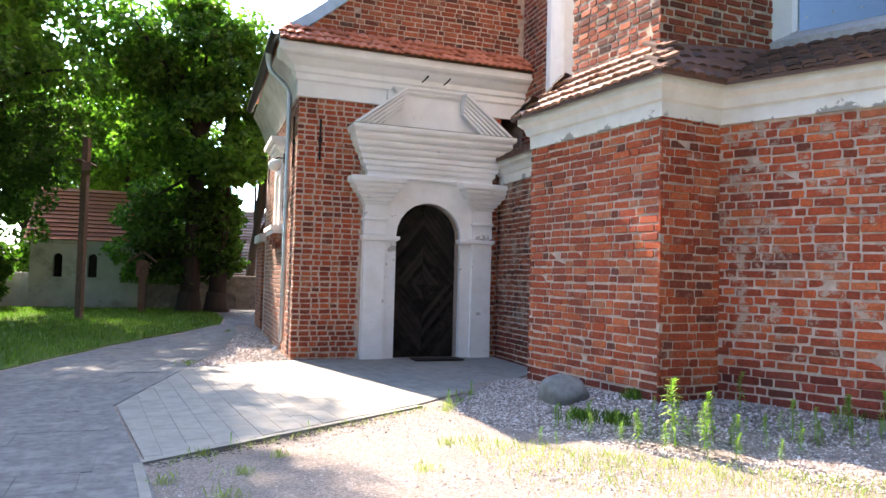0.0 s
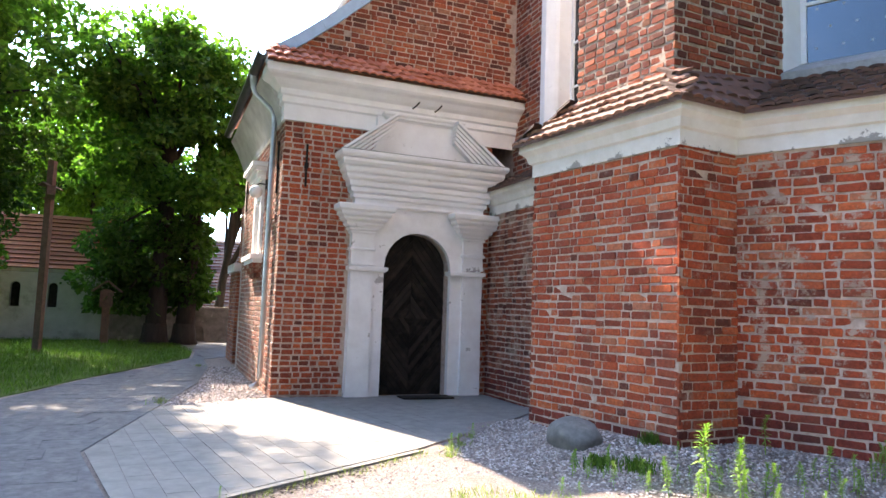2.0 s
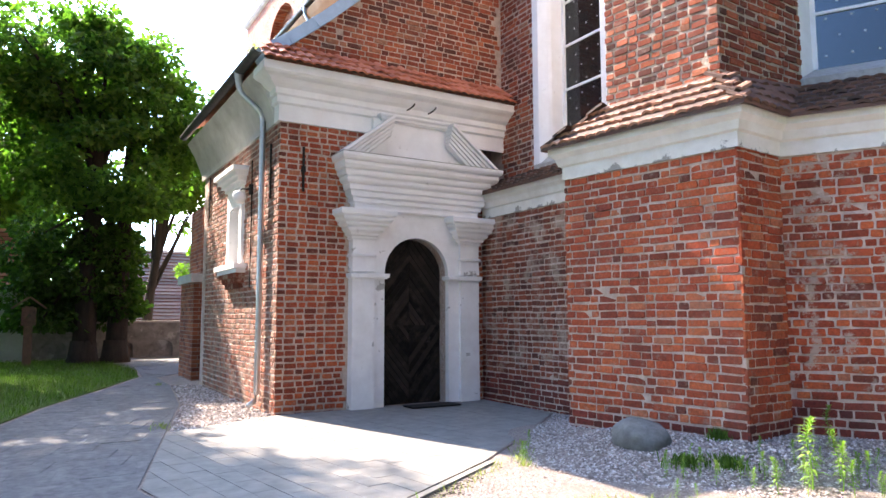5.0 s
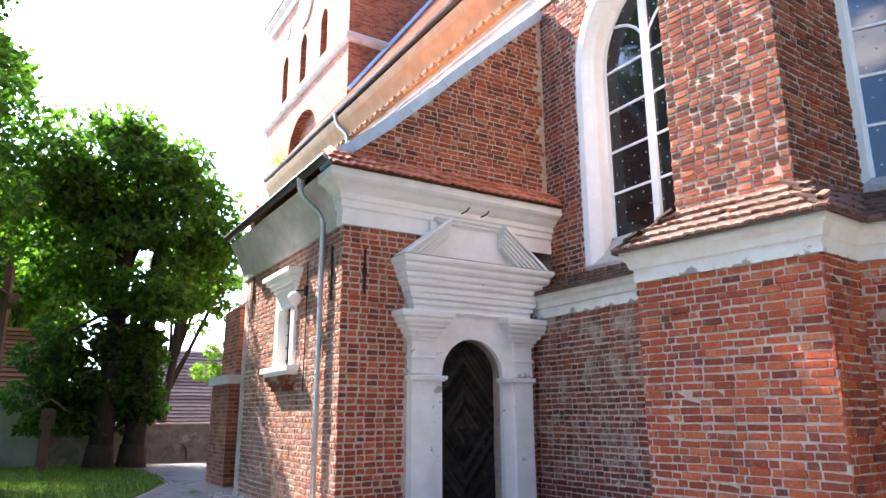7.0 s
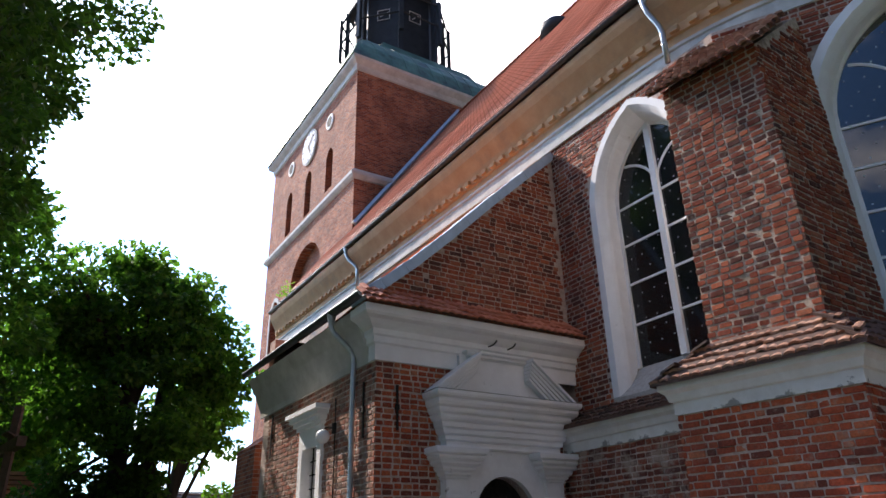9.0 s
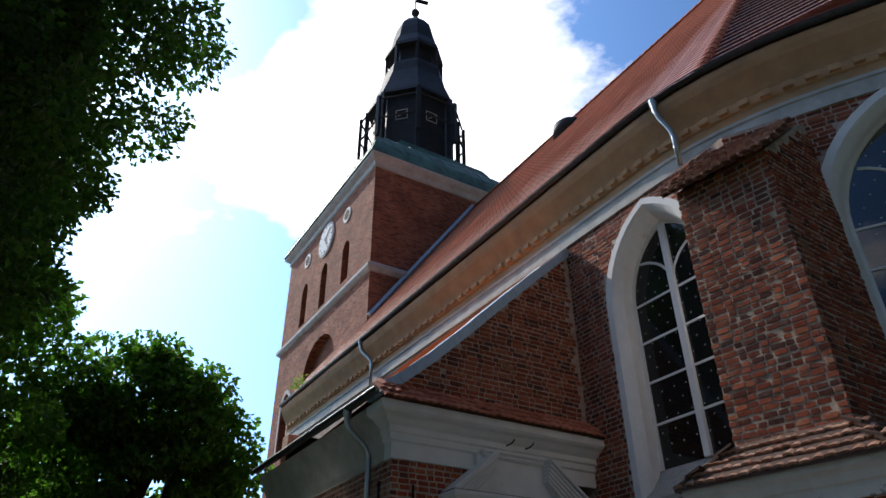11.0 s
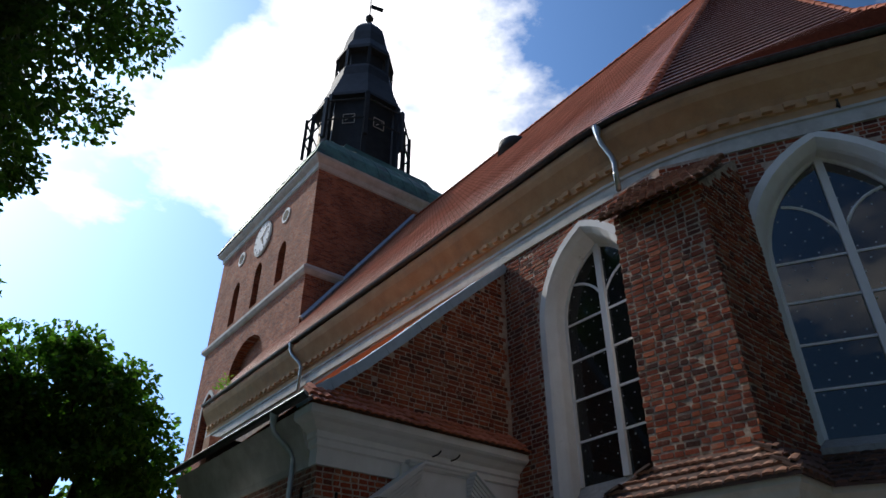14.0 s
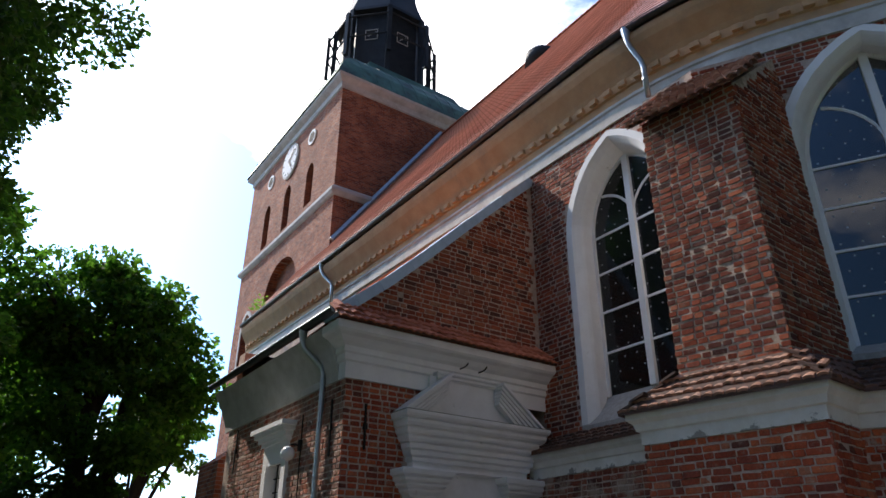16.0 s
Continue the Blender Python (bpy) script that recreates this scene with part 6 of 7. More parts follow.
# ---- ground ----
def seg_dist(p, a, b):
    ax, ay = b[0] - a[0], b[1] - a[1]
    t = max(0.0, min(1.0, ((p[0] - a[0]) * ax + (p[1] - a[1]) * ay) / (ax * ax + ay * ay)))
    return math.hypot(p[0] - a[0] - ax * t, p[1] - a[1] - ay * t)


def rise(x, y):
    """The gravel is banked up against the chancel walls."""
    d = min(seg_dist((x, y), B0, A0), seg_dist((x, y), A0, A1), seg_dist((x, y), B0, ((B0[0] + B1[0]) / 2, (B0[1] + B1[1]) / 2)))
    k = max(0.0, 1 - d / 1.7)
    e = max(0.0, 1 - seg_dist((x, y), B1, B0) / 1.2)
    base = 0.26 * k * k * (3 - 2 * k)
    return max(base, 0.14 * e * e * (3 - 2 * e))


gx = sorted(set([-400, -200, -100, -60, -40, -25, -18, -13, -10] + [round(-8 + 0.35 * k, 2) for k in range(52)] + [11, 13, 18, 25, 40, 80, 200, 400]))
gy = sorted(set([-400, -200, -100, -50, -25, -12, -8, -6] + [round(-4 + 0.35 * k, 2) for k in range(64)] + [20, 24, 30, 36, 45, 60, 100, 200, 400]))
bm = bmesh.new()
grid = [[bm.verts.new((x, y, -0.012 + rise(x, y) + (0.012 * noise.noise((x * 0.9, y * 0.9, 0)) if abs(x) < 12 and abs(y) < 22 else 0))) for x in gx] for y in gy]
for j in range(len(gy) - 1):
    for i in range(len(gx) - 1):
        bm.faces.new((grid[j][i], grid[j][i + 1], grid[j + 1][i + 1], grid[j + 1][i]))
structure("ground", bm, M_DIRT, smooth=True)


def in_poly(x, y, poly):
    c = False
    for (x0, y0), (x1, y1) in zip(poly, poly[1:] + poly[:1]):
        if (y0 > y) != (y1 > y) and x < (x1 - x0) * (y - y0) / (y1 - y0) + x0:
            c = not c
    return c


LAWN = [(-40, -2), (-6.5, -2), (-5.2, 5), (-3.9, 9.5), (-2.88, 12.56), (-1.67, 16.4), (-0.3, 19.8), (0.72, 22.4), (0.9, 25), (0.6, 28.2), (-1.0, 31.3), (-40, 31.3)]
PATH = [(-5.1, 5), (-6.4, -2), (-3, -6), (1.5, -6), (0.2, 2.5), (-0.3, 5.9), (-0.41, 6.5), (-0.90, 9.1), (-0.16, 12.3), (0.6, 15.6), (1.05, 19.4), (1.1, 22), (2.6, 24), (3.4, 28), (3.4, 31.4), (-0.8, 31.4), (0.7, 28.3), (1.0, 25), (0.8, 22.3), (-0.2, 19.7), (-1.57, 16.35), (-2.78, 12.5), (-3.8, 9.45)]
PAD = [(-0.86, 9.1), (-0.37, 6.47), (2.72, 8.42), (4.4, 9.72), (5.85, 11.0), (5.9, 13.2), (1.75, 13.2), (1.45, 12.55), (-0.12, 12.36)]


def sheet(name, poly, z, mat, thick=0.06):
    bm = bmesh.new()
    prism(bm, poly, z - thick, z)
    bmesh.ops.triangulate(bm, faces=[f for f in bm.faces if len(f.verts) > 4])
    return structure(name, bm, mat)


sheet("lawn", LAWN, 0.003, M_SOIL)
# Two unseen lawns, added so that less light bounces off the bare ground.
sheet("lawn_south", [(-60, -40), (60, -40), (60, -6.5), (-60, -6.5)], 0.010, M_SOIL)
sheet("lawn_east", [(12.5, -6.4), (60, -6.4), (60, 1.2), (14, 0.0)], 0.010, M_SOIL)
road = sheet("path", PATH, 0.0, M_SLAB)
pad = sheet("pavement", PAD, 0.004, M_DIRT)


def convex_clip(poly, region):
    """Clips a convex polygon by a convex region given anticlockwise."""
    for (x0, y0), (x1, y1) in zip(region, region[1:] + region[:1]):
        a, b = (y1 - y0), -(x1 - x0)
        poly = clipped(poly, a, b, a * x0 + b * y0)
        if len(poly) < 3:
            return []
    return poly


def stone(name, pts, z0, z1, mat, parent, tilt=0.0):
    bm = bmesh.new()
    cx, cy = sum(p[0] for p in pts) / len(pts), sum(p[1] for p in pts) / len(pts)
    n = len(pts)
    low = [bm.verts.new((x, y, z0)) for x, y in pts]
    mid = [bm.verts.new((x, y, z1 - 0.003 + tilt * (x - cx))) for x, y in pts]
    top = [bm.verts.new((x + (cx - x) * 0.012, y + (cy - y) * 0.012, z1 + tilt * (x - cx))) for x, y in pts]
    for a, b in ((low, mid), (mid, top)):
        for k in range(n):
            bm.faces.new((a[k], a[(k + 1) % n], b[(k + 1) % n], b[k]))
    bm.faces.new(top)
    return part(name, bm, mat, parent)


rp = random.Random(8)
# pavers of the forecourt, laid askew to the church
PAD_C = [(-0.86, 9.1), (-0.37, 6.47), (2.72, 8.42), (5.85, 11.0), (5.9, 13.2), (1.75, 13.2), (-0.12, 12.36)]
ang = math.radians(8)
ca2, sa = math.cos(ang), math.sin(ang)
pw, pl = 0.245, 0.49
for i in range(-4, 44):
    for j in range(-6, 22):
        u0, v0 = i * pw - 2.5, j * pl + (pl / 2 if i % 2 else 0) + 4.6
        q = [(u0 + 0.002, v0 + 0.002), (u0 + pw - 0.002, v0 + 0.002), (u0 + pw - 0.002, v0 + pl - 0.002), (u0 + 0.002, v0 + pl - 0.002)]
        q = convex_clip([(x * ca2 - y * sa, x * sa + y * ca2) for x, y in q], PAD_C)
        if len(q) > 2:
            stone("paver", q, 0.0, 0.009 + rp.uniform(-0.002, 0.002), M_PAVER, pad, rp.uniform(-0.004, 0.004))
# kerb along the forecourt's front edge
for a, b in (((-0.40, 6.40), (2.74, 8.34)), ((-0.42, 6.36), (0.1, 2.5))):
    a, b = Vector(a), Vector(b)
    d = (b - a).normalized()
    n2 = Vector((-d.y, d.x)) * 0.04
    k, L = 0.0, (b - a).length
    while k < L - 0.2:
        e = min(k + 1.0, L) - 0.008
        s, t = a + d * k, a + d * e
        stone("kerb", [(s.x - n2.x, s.y - n2.y), (t.x - n2.x, t.y - n2.y), (t.x + n2.x, t.y + n2.y), (s.x + n2.x, s.y + n2.y)], -0.05, 0.012 + rp.uniform(-0.003, 0.003), M_PAVER, pad)
        k += 1.0
# slabs of the path
row = 0
y = 1.0
while y < 27:
    h = 0.52
    x = -6.5 + rp.uniform(0, 0.5)
    while x < 4:
        w = rp.choice((0.45, 0.6, 0.8))
        q = [(x + 0.002, y + 0.002), (x + w - 0.002, y + 0.002), (x + w - 0.002, y + h - 0.002), (x + 0.002, y + h - 0.002)]
        q = [(px - 0.06 * (py - 5) if py < 10 else px - 0.3 + 0.30 * (py - 10), py) for px, py in q]
        if all(in_poly(px, py, PATH) for px, py in q):
            stone("slab", q, -0.03, 0.005 + rp.uniform(-0.0015, 0.0015), M_SLAB, road, rp.uniform(-0.003, 0.003))
        x += w
    y += h
    row += 1


def scatter(name, places, size, mat, label, seed, squash=0.6, parent=None):
    """Small angular stones, joined."""
    rng = np.random.default_rng(seed)
    base = np.array([(1, 0, 0), (-1, 0, 0), (0, 1, 0), (0, -1, 0), (0, 0, 1), (0, 0, -1)], float)
    tri = np.array([(0, 2, 4), (2, 1, 4), (1, 3, 4), (3, 0, 4), (2, 0, 5), (1, 2, 5), (3, 1, 5), (0, 3, 5)])
    n = len(places)
    P = np.array(places, float)
    s = size * rng.uniform(0.45, 1.3, n)
    B = base[None] * (1 + rng.uniform(-0.3, 0.3, (n, 6, 1))) + rng.normal(0, 0.22, (n, 6, 3))
    B[:, :, 2] *= squash
    a = rng.uniform(0, 6.28, n)
    c, d = np.cos(a)[:, None], np.sin(a)[:, None]
    X = (B[:, :, 0] * c - B[:, :, 1] * d) * s[:, None] + P[:, 0:1]
    Y = (B[:, :, 0] * d + B[:, :, 1] * c) * s[:, None] + P[:, 1:2]
    Z = B[:, :, 2] * s[:, None] + P[:, 2:3]
    v = np.stack([X, Y, Z], 2).reshape(-1, 3)
    f = (tri[None] + 6 * np.arange(n)[:, None, None]).reshape(-1, 3)
    me = bpy.data.meshes.new(name)
    me.from_pydata(v.tolist(), [], f.tolist())
    me.materials.append(mat)
    return tagged(new(name, me), label, "gravel", kind="stuff")


CHURCH = [B1, B0, A0, A1, (14, 12), (6, 13.2), (NL, 13.2), (NL, 9.35)]
BED = [(4.55, 9.75), (2.9, 8.25), (3.3, 6.9), (3.9, 5.9), (4.9, 4.6), (6.0, 2.8), (7.2, 0.8), (9.3, 1.0), A0, (6.6, 9.3), (6.1, 13.1), (5.9, 11.0)]
places = []
while len(places) < 30000:
    x, y = rp.uniform(2.8, 9.6), rp.uniform(1.2, 13.2)
    if in_poly(x, y, BED) and not in_poly(x, y, CHURCH):
        places.append((x, y, rise(x, y) - 0.014 + rp.uniform(0, 0.012)))
scatter("gravel_bed", places, 0.017, M_PEBBLE, "pale grey and pink gravel banked against the chancel wall", 3)
places = []
STRIP = [(1.45, 12.6), (-0.08, 12.4), (0.65, 15.6), (1.1, 19.4), (1.7, 19.2), (1.7, 13.3)]
while len(places) < 5200:
    x, y = rp.uniform(-0.1, 1.7), rp.uniform(12.4, 19.4)
    if in_poly(x, y, STRIP):
        places.append((x, y, -0.01 + rp.uniform(0, 0.012)))
scatter("gravel_strip", places, 0.026, M_PEBBLE, "strip of pale gravel along the porch wall", 4)
places = []
FORE = [(-0.2, 5.7), (0.3, 2.5), (1.5, -3), (10, -3), (9, 0.8), (5.6, 4.9), (3.3, 6.9), (2.75, 8.3)]
while len(places) < 34000:
    x, y = rp.uniform(-0.4, 9), rp.uniform(0.5, 8.3)
    if in_poly(x, y, FORE) and rp.random() < 0.35 + 0.65 * min(1, max(0, (x + y - 6) / 4)):
        places.append((x, y, -0.02 + rise(x, y) + rp.uniform(-0.006, 0.006)))
scatter("loose_stones", places, 0.016, M_PEBBLE, "small loose stones on the sandy ground", 5)

places = []
while len(places) < 900:
    t, q = rp.random(), abs(rp.gauss(0, 0.10))
    if rp.random() < 1.1 - t:
        places.append((-0.36 + 3.1 * t + q * 0.53, 6.36 + 1.94 * t - q * 0.85, -0.015 + rp.uniform(0, 0.008)))
scatter("leaf_litter", places, 0.016, M_BARK, "brown withered leaf litter along the kerb", 12, 0.25)

# boulder at the foot of the buttress
bm = bmesh.new()
bmesh.ops.create_icosphere(bm, subdivisions=4, radius=1.0)
for v in bm.verts:
    p = v.co.copy()
    k = 1 + 0.16 * noise.noise(p * 1.4) + 0.05 * noise.noise(p * 4)
    v.co = Vector((p.x * 0.40 * k, p.y * 0.30 * k, p.z * 0.27 * k)) + Vector((0, 0, 0))
    k = max(0.0, 1 - abs(p.x - 0.25 + 0.25 * p.y) / 0.09) * max(0.0, p.z)
    v.co -= Vector((0, 0, 0.05 * k))
    if v.co.z > 0.19:
        v.co.z = 0.19 + (v.co.z - 0.19) * 0.3
bl = tagged(part("boulder", bm, M_STONE, None, "", True), "rounded grey field boulder lying against the buttress foot", "boulder")
bl.matrix_basis = pose(4.42, 7.65, 0.21, 4, -6, 70)


# ---- plants ----
def blades(name, places, h, mat, label, seed, category="grass", thin=1.0):
    rng = np.random.default_rng(seed)
    P = np.array(places, float)
    n = len(P)
    a = rng.uniform(0, 6.28, n)
    hh = h * rng.uniform(0.5, 1.4, n)
    w = (0.006 + 0.05 * hh) * thin
    lean = rng.uniform(0.1, 0.6, n) * hh
    dx, dy = np.cos(a), np.sin(a)
    A = P + np.stack([-dy * w / 2, dx * w / 2, 0 * w], 1)
    B = P + np.stack([dy * w / 2, -dx * w / 2, 0 * w], 1)
    C = P + np.stack([dx * lean * 0.4 - dy * w * -0.35, dy * lean * 0.4 + dx * w * -0.35, hh * 0.6], 1)
    D = P + np.stack([dx * lean, dy * lean, hh], 1)
    v = np.stack([A, B, C, D], 1).reshape(-1, 3)
    f = (np.array([(0, 1, 2), (0, 2, 3)])[None] + 4 * np.arange(n)[:, None, None]).reshape(-1, 3)
    me = bpy.data.meshes.new(name)
    me.from_pydata(v.tolist(), [], f.tolist())
    me.materials.append(mat)
    return tagged(new(name, me), label, category, kind="stuff")


pl2 = []
while len(pl2) < 60000:
    x, y = rp.uniform(-14, 1.0), rp.uniform(6, 31)
    if in_poly(x, y, LAWN):
        pl2.append((x, y, 0.01))
blades("lawn_grass", pl2, 0.10, M_GRASS, "short mown green lawn", 6)
pl2 = []
tufts = [(0.75, 6.35), (0.42, 5.85), (0.25, 5.3), (0.1, 6.55), (2.95, 8.0), (3.1, 8.25), (3.35, 8.55), (1.9, 5.6), (2.4, 6.4), (-0.2, 5.75), (-0.1, 13.0), (-0.1, 12.75), (0.85, 19.6), (3.7, 9.0), (4.2, 9.5)]
for cx, cy in tufts:
    for _ in range(60):
        r, a = abs(rp.gauss(0, 0.09)), rp.uniform(0, 6.28)
        pl2.append((cx + r * math.cos(a), cy + r * math.sin(a), -0.02))
for _ in range(5200):
    x = rp.uniform(2.5, 9.5)
    y = 8.0 - 0.80 * (x - 2.5) - abs(rp.gauss(0, 0.9)) - 1.3
    if in_poly(x, y, CHURCH):
        continue
    pl2.append((x, y, rise(x, y) - 0.02))
for _ in range(160):
    t = rp.random()
    pl2.append((-0.3 + 3.0 * t + rp.gauss(0, 0.06), 6.3 + 1.9 * t - abs(rp.gauss(0, 0.12)), -0.02))
blades("weedy_grass", pl2, 0.075, M_DRYGRASS, "sparse dry grass tufts in the gravel", 7, thin=0.45)


def weed(h, seed):
    t = thing("weed_plant", "tall fresh green weed growing out of the gravel", "plant", "weeds along the chancel wall")
    rng = random.Random(seed)
    bm = bmesh.new()
    pts = [(rng.uniform(-0.008, 0.008) * k, rng.uniform(-0.008, 0.008) * k, h * k / 4 - 0.03) for k in range(5)]
    tube(bm, pts, 0.007, 5, 0.003)
    part("stem", bm, M_WEED, t)
    bm = bmesh.new()
    n = int(84 * h / 0.5)
    for k in range(n):
        f = (k / n) ** 0.42
        z = h * (0.12 + 0.88 * f)
        a = k * 2.4 + rng.uniform(-0.3, 0.3)
        ln = (0.105 - 0.045 * f * f) * rng.uniform(0.7, 1.25)
        up = -0.1 + 1.3 * f * f + rng.uniform(-0.25, 0.25)
        i = min(3, int(z / h * 4))
        p = Vector(pts[i]).lerp(Vector(pts[i + 1]), max(0, min(1, z / h * 4 - i)))
        d = Vector((math.cos(a), math.sin(a), up)).normalized()
        s = d.cross(Vector((0, 0, 1))).normalized() * ln * 0.12
        tip = p + d * ln + Vector((0, 0, -0.3 * ln))
        midp = p + d * ln * 0.5
        bm.faces.new([bm.verts.new(q) for q in (p, midp + s, tip, midp - s)])
    part("leaves", bm, M_WEED, t)
    return t


spots = [(4.48, 5.60, 0.72), (4.70, 5.45, 0.50), (4.95, 5.60, 0.52), (4.62, 5.30, 0.38), (4.16, 5.74, 0.36), (4.33, 5.55, 0.30), (5.06, 5.40, 0.36), (5.35, 5.32, 0.34), (5.72, 5.36, 0.44), (5.87, 5.22, 0.36), (6.2, 5.10, 0.44), (6.58, 5.02, 0.42), (5.52, 5.08, 0.28), (6.02, 4.92, 0.30), (6.75, 4.6, 0.46), (6.9, 4.2, 0.42), (4.82, 5.15, 0.26), (5.2, 5.0, 0.24), (3.30, 6.18, 0.20), (3.42, 6.05, 0.17), (5.9, 6.25, 0.46), (3.05, 8.15, 0.26), (3.2, 8.3, 0.22), (6.6, 3.9, 0.45), (6.95, 3.3, 0.5), (3.6, 8.75, 0.25), (0.35, 6.75, 0.16), (1.15, 7.2, 0.14), (-0.3, 12.6, 0.12), (4.35, 6.0, 0.28), (4.1, 5.95, 0.22), (5.6, 5.6, 0.24)]
for _ in range(46):
    x = rp.uniform(3.7, 7.2)
    spots.append((x, 8.9 - 0.62 * x + rp.gauss(0, 0.28), rp.uniform(0.10, 0.30)))
kinds = [weed(0.5, 1), weed(0.5, 2), weed(0.5, 3), weed(0.5, 4)]
for k, (x, y, h) in enumerate(spots):
    z = rise(x, y) - 0.02
    m = pose(x, y, z, rp.uniform(-5, 5), rp.uniform(-5, 5), rp.uniform(0, 360))
    if k < 4:
        kinds[k].matrix_basis = m @ Matrix.Scale(h / 0.5, 4)
    else:
        c = copy_thing(kinds[k % 4], m)
        c.scale = (h / 0.5,) * 3
# low dark ground ivy patches by the wall
pl2 = []
for cx, cy, r in ((4.15, 6.75, 0.22), (4.35, 6.4, 0.2), (6.95, 5.45, 0.3), (5.0, 7.0, 0.12), (-3.9, 24.0, 0.5)):
    for _ in range(260):
        a, q = rp.uniform(0, 6.28), abs(rp.gauss(0, r * 0.6))
        pl2.append((cx + q * math.cos(a), cy + q * math.sin(a), rise(cx, cy) - 0.02))
blades("ground_weeds", pl2, 0.11, M_GRASS, "low dark green weeds at the wall foot", 9, "weeds")
# sprigs growing from the far gutter
t = thing("gutter_sprig", "light green sprig growing out of the old gutter", "plant")
bm = bmesh.new()
for k in range(70):
    a = rp.uniform(0, 6.28)
    p = Vector((5.9 + rp.gauss(0, 0.12), 31.0 + rp.gauss(0, 0.35), 12.8 + abs(rp.gauss(0, 0.3))))
    d = Vector((math.cos(a), math.sin(a), 0.6)) * 0.16
    s = Vector((-math.sin(a), math.cos(a), 0.1)) * 0.05
    bm.faces.new([bm.verts.new(q) for q in (p, p + d * 0.5 + s, p + d, p + d * 0.5 - s)])
part("leaves", bm, M_WEED, t)

# ---- single bricks ----
def brick_verts(rng, w, h):
    """A worn brick: eight-sided outline with uneven edges, from the mortar out to its face."""
    j = lambda q: rng.uniform(-q, q)
    d = (0.004 + rng.uniform(0.0, 0.009)) if rng.random() > 0.03 else 0.0006
    c = rng.uniform(0.004, 0.013)
    ring = [(c, 0), (w - c, 0), (w, c), (w, h - c), (w - c, h), (c, h), (0, h - c), (0, c)]
    ring = [(x + j(0.006), z + j(0.0055)) for x, z in ring]
    nod, yaw = j(0.05), j(0.02)
    v = [(x, 0.02, z) for x, z in ring]
    for y, k in ((-d + 0.005, 0.99), (-d, 0.86)):
        for x, z in ring:
            q = w / 2 + (x - w / 2) * (1 - (1 - k) * 0.45), h / 2 + (z - h / 2) * k
            v.append((q[0], y + nod * (q[1] - h / 2) + yaw * (q[0] - w / 2) + j(0.0015), q[1]))
    return v


BRICK_FACES = [(a + k, a + (k + 1) % 8, b + (k + 1) % 8, b + k) for a, b in ((0, 8), (8, 16)) for k in range(8)] + [tuple(range(16, 24))]
rb = random.Random(77)


def brick_variants(w, h, mat):
    out = []
    for _ in range(8):
        me = bpy.data.meshes.new("brick")
        me.from_pydata(brick_verts(rb, w, h), [], BRICK_FACES)
        me.materials.append(mat)
        out.append(me)
    return out


VAR = {m.name: (brick_variants(0.27, 0.090, m), brick_variants(0.128, 0.090, m)) for m in (M_BRICK, M_BRICK_UP, M_BRICK_DARK, M_BRICK_PATCHED, M_PLINTH, M_BRICK_WASHED)}


def lay(wall, m, L, z0, z1, keep, mat, focus, single=300, e0=0.012, e1=0.012, course=0.105, shift=0.0, rough=1.0, joint=0.019, tall=0.086, wide=0.27, relief=1.0):
    """Lays a wall's bricks, stretcher and header by turns, with open joints; those round focus are single objects."""
    todo = []
    row = 0
    z = z0
    while z < z1 - 0.03:
        h = min(tall * rb.uniform(0.95, 1.04), z1 - z - 0.004)
        u = -e0 - (0.0 if row % 2 else 0.21) - shift
        k = row % 2
        while u < L + e1 - 0.03:
            w = (wide if k % 2 == 0 else 0.128) * rb.uniform(0.88, 1.1)
            a, b = max(u, -e0), min(u + w, L + e1)
            if b - a > 0.04 and keep((a + b) / 2, z + h / 2) and keep(a + 0.01, z + h / 2) and keep(b - 0.01, z + h / 2):
                todo.append((a, b, z + rb.uniform(-0.004, 0.004) * rough + 0.011 * noise.noise((u * 0.7, row * 0.35, L)), h * rb.uniform(0.94, 1.03), k % 2))
            u += w + joint + rb.uniform(-0.005, 0.006)
            k += 1
        z += course * rb.uniform(0.985, 1.015)
        row += 1
    todo.sort(key=lambda t: (t[0] - focus[0]) ** 2 + (t[2] - focus[1]) ** 2)
    for a, b, z, h, head in todo[:single]:
        o = new("brick", rb.choice(VAR[mat.name][1 if b - a < 0.19 else 0]))
        o.parent = wall
        w = 0.128 if b - a < 0.19 else 0.27
        o.matrix_basis = m @ Matrix.Translation((a, -0.005 * (1 - relief) - rb.uniform(0.0, 0.004) * rough * relief, z)) @ pose(0, 0, 0, rb.uniform(-2.2, 2.2) * rough, rb.uniform(-0.8, 0.8) * rough, rb.uniform(-1.3, 1.3) * rough) @ Matrix.Diagonal(((b - a) / w, relief, h / 0.09, 1))
    vs, fs = [], []
    for a, b, z, h, head in todo[single:]:
        n = len(vs)
        tilt, proud = rb.uniform(-0.012, 0.012) * rough, 0.005 * (1 - relief) + rb.uniform(0.0, 0.004) * rough * relief
        yaw, nod = rb.uniform(-0.022, 0.022) * rough, rb.uniform(-0.04, 0.04) * rough
        vs += [m @ Vector((x + a, y * relief - proud + yaw * (x - (b - a) / 2) + nod * (zz - h / 2), zz + z + tilt * x)) for x, y, zz in brick_verts(rb, b - a, h)]
        fs += [tuple(i + n for i in f) for f in BRICK_FACES]
    if vs:
        me = bpy.data.meshes.new("brick_rest")
        me.from_pydata([tuple(v) for v in vs], [], fs)
        me.materials.append(mat)
        o = new("brick_rest", me)
        o.parent = wall
        o["kind"] = "stuff"


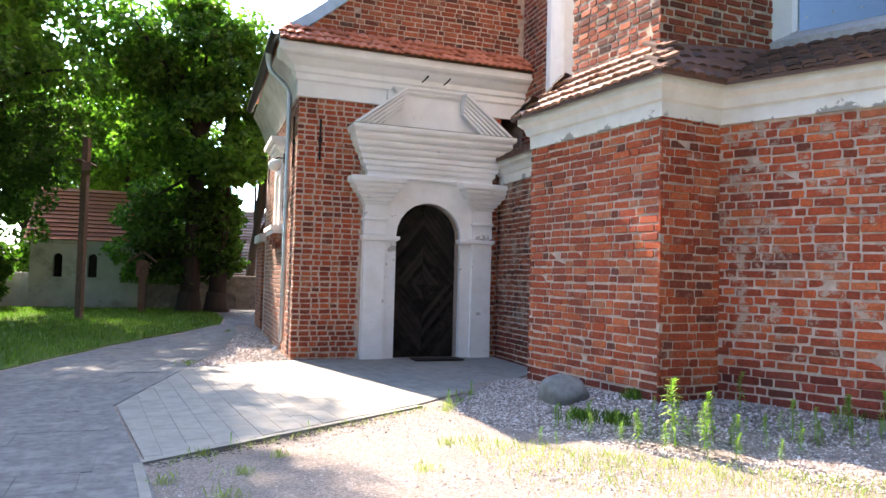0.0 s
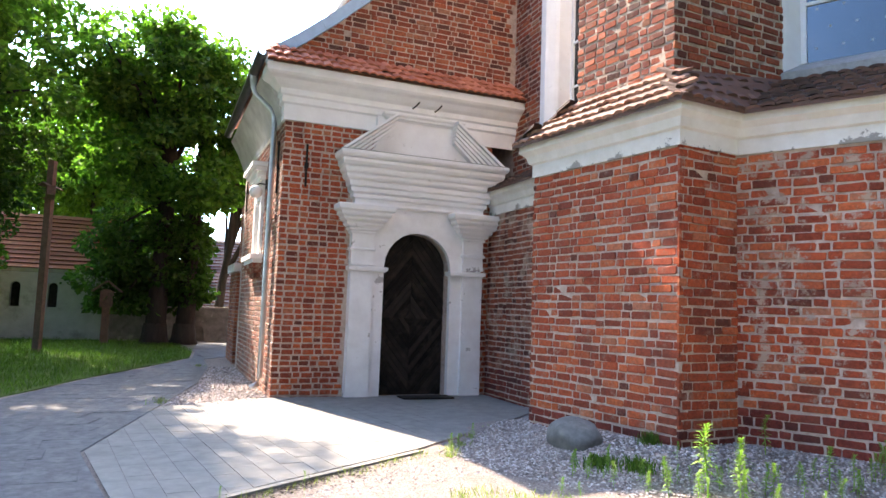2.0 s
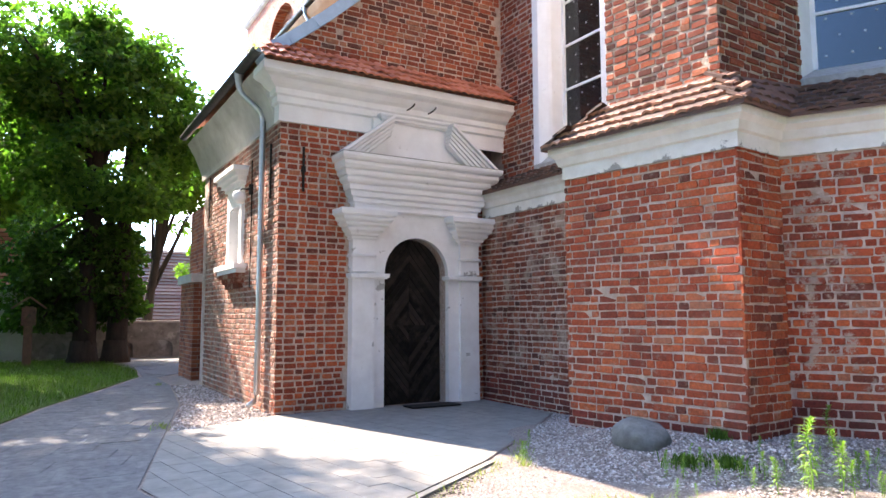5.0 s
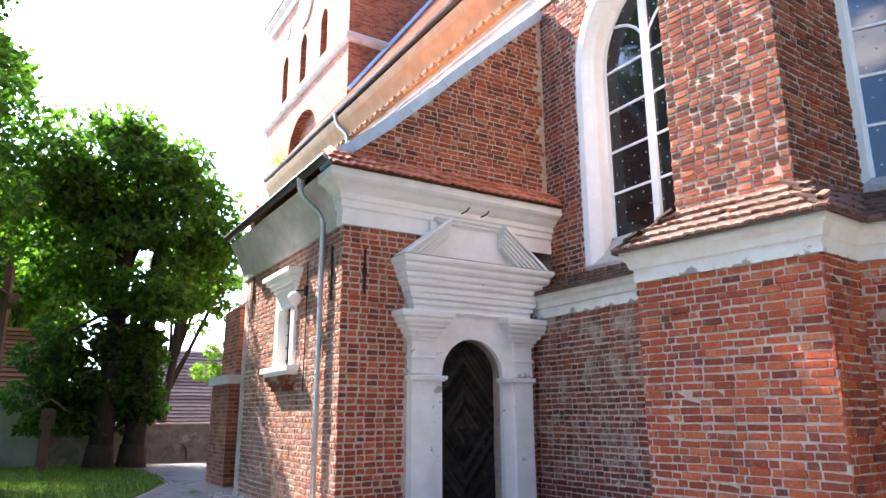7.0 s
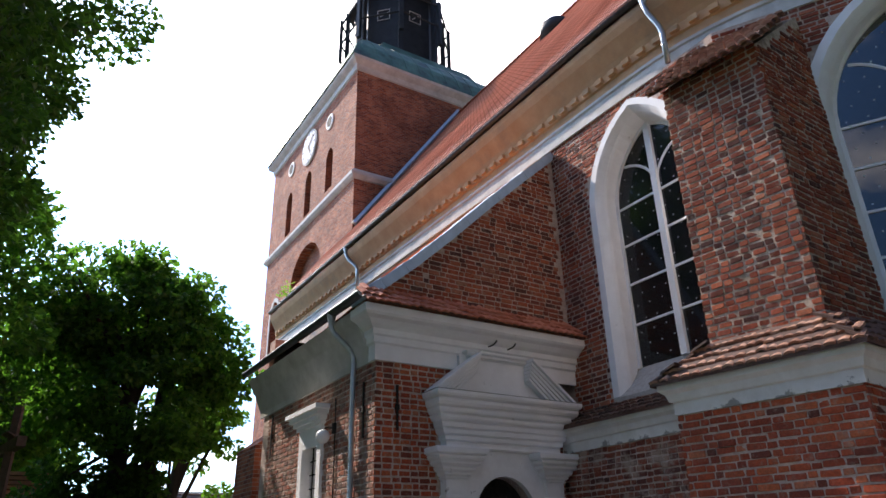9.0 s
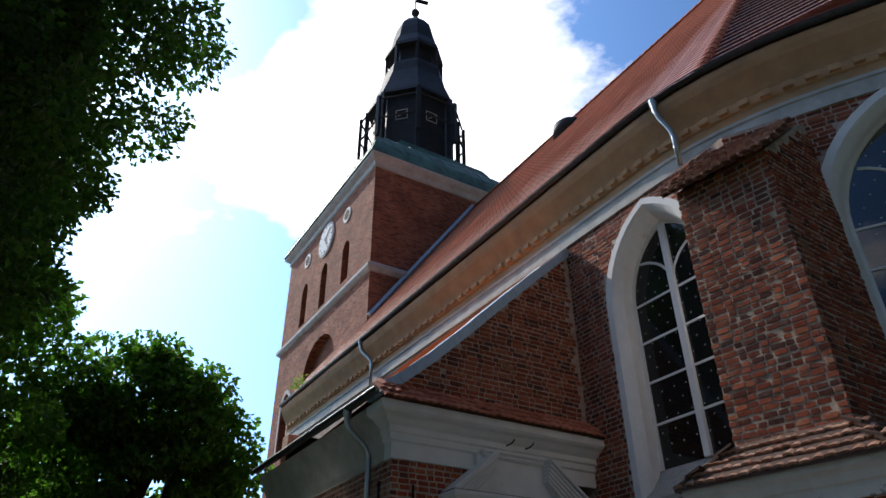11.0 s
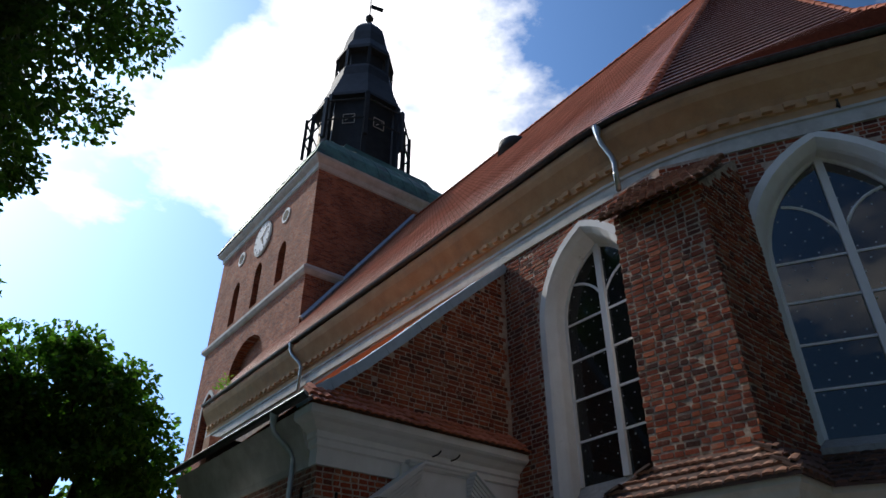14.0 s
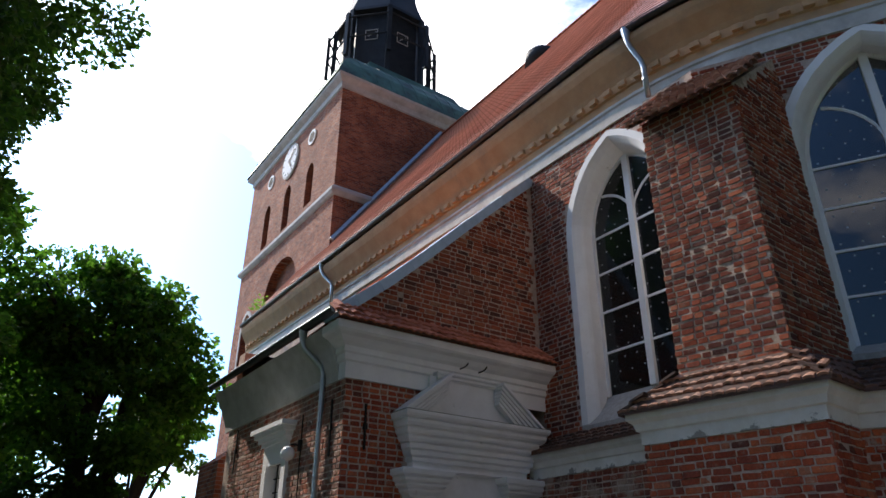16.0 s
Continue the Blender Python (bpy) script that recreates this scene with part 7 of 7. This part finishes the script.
always = lambda u, z: True
lay(porch_front, mf, LF, -0.06, 5.06, lambda u, z: not (abs(u - DC) < 1.3 and z < 4.6), M_BRICK, (0.7, 2.2), joint=0.028, tall=0.076, wide=0.19)
lay(porch_side, ml, LL, -0.06, 5.06, lambda u, z: not (abs(u - pc) < 0.55 and 2.6 < z < 4.3), M_BRICK_WASHED, (LL - 1.5, 2.0), joint=0.024, tall=0.081, wide=0.2, rough=1.5, relief=0.7)


def under_rake(u, z):
    x = u + 1.45
    for (x0, z0), (x1, z1) in zip(RAKE, RAKE[1:]):
        if x0 <= x <= x1:
            return z < z0 + (z1 - z0) * (x - x0) / (x1 - x0) - 0.03
    return False


lay(gable, mg, LG, 6.05, 10.8, under_rake, M_BRICK_UP, (3.0, 7.2))
mnl, LNL = wall_frame((NL, 13.25), (NL, 9.3))
lay(nave_low, mnl, LNL, -0.06, 0.57, always, M_PLINTH, (1.5, 0.2), 60)
lay(nave_low, mnl, LNL, 0.575, 3.63, always, M_BRICK_DARK, (1.5, 2.0), 240, rough=1.8, tall=0.08, wide=0.2)
mbf, LBF = wall_frame(B1, B0)
lay(butt_low, mbf, LBF, -0.05, 0.37, always, M_PLINTH, (2.0, 0.2), 30, shift=0.07)
lay(butt_low, mbf, LBF, 0.375, 3.63, always, M_BRICK, (1.5, 1.8), 270, shift=0.07, rough=1.6, joint=0.020, tall=0.083)
mbs, LBS = wall_frame(B0, A0)
lay(butt_low, mbs, LBS, 0.02, 0.44, always, M_PLINTH, (0.4, 0.3), 30, e1=0.0)
lay(butt_low, mbs, LBS, 0.445, 3.63, always, M_BRICK, (0.4, 1.8), 240, e1=0.0, rough=1.6)
mal, LAL = wall_frame(A0, A1)
lay(apse_low, mal, 5.2, 0.05, 0.68, always, M_PLINTH, (1.5, 0.3), 60, e0=0.0)
lay(apse_low, mal, 5.2, 0.68, 3.63, always, M_BRICK_PATCHED, (1.0, 2.0), 240, e0=0.0, rough=1.9, joint=0.020, tall=0.084)
muf, LUF = wall_frame(U1, U0)
lay(butt_up, muf, LUF, 4.4, 9.3, always, M_BRICK_UP, (0.9, 6.4), rough=2.2, joint=0.027, tall=0.077, wide=0.21, relief=0.35)
mus, LUS = wall_frame(U0, (7.22, 7.13))
lay(butt_up, mus, LUS, 4.4, 10.7, lambda u, z: z < 9.25 + 1.4 * u / LUS, M_BRICK_UP, (0.5, 6.0), 150, e1=0.0, rough=2.2, joint=0.028, tall=0.078)


def off_window(cu, half, sill, spring, apex):
    out = pointed(cu, half, sill, spring, apex)
    return lambda u, z: not in_poly(u, z, out)


mnu, LNU = wall_frame((NX, 13.25), (NX, 8.7))
lay(nave_wall, mnu, LNU, 4.3, 10.98, off_window(13.25 - 10.64, 1.47, 4.5, 8.75, 10.87), M_BRICK_UP, (0.4, 6.5), joint=0.027, tall=0.081)
lay(apse_wall, ma, 7.2, 4.7, 10.98, off_window(2.95, 1.74, 4.85, 8.4, 11.0), M_BRICK_UP, (1.3, 10.0), 200, joint=0.027, tall=0.081)
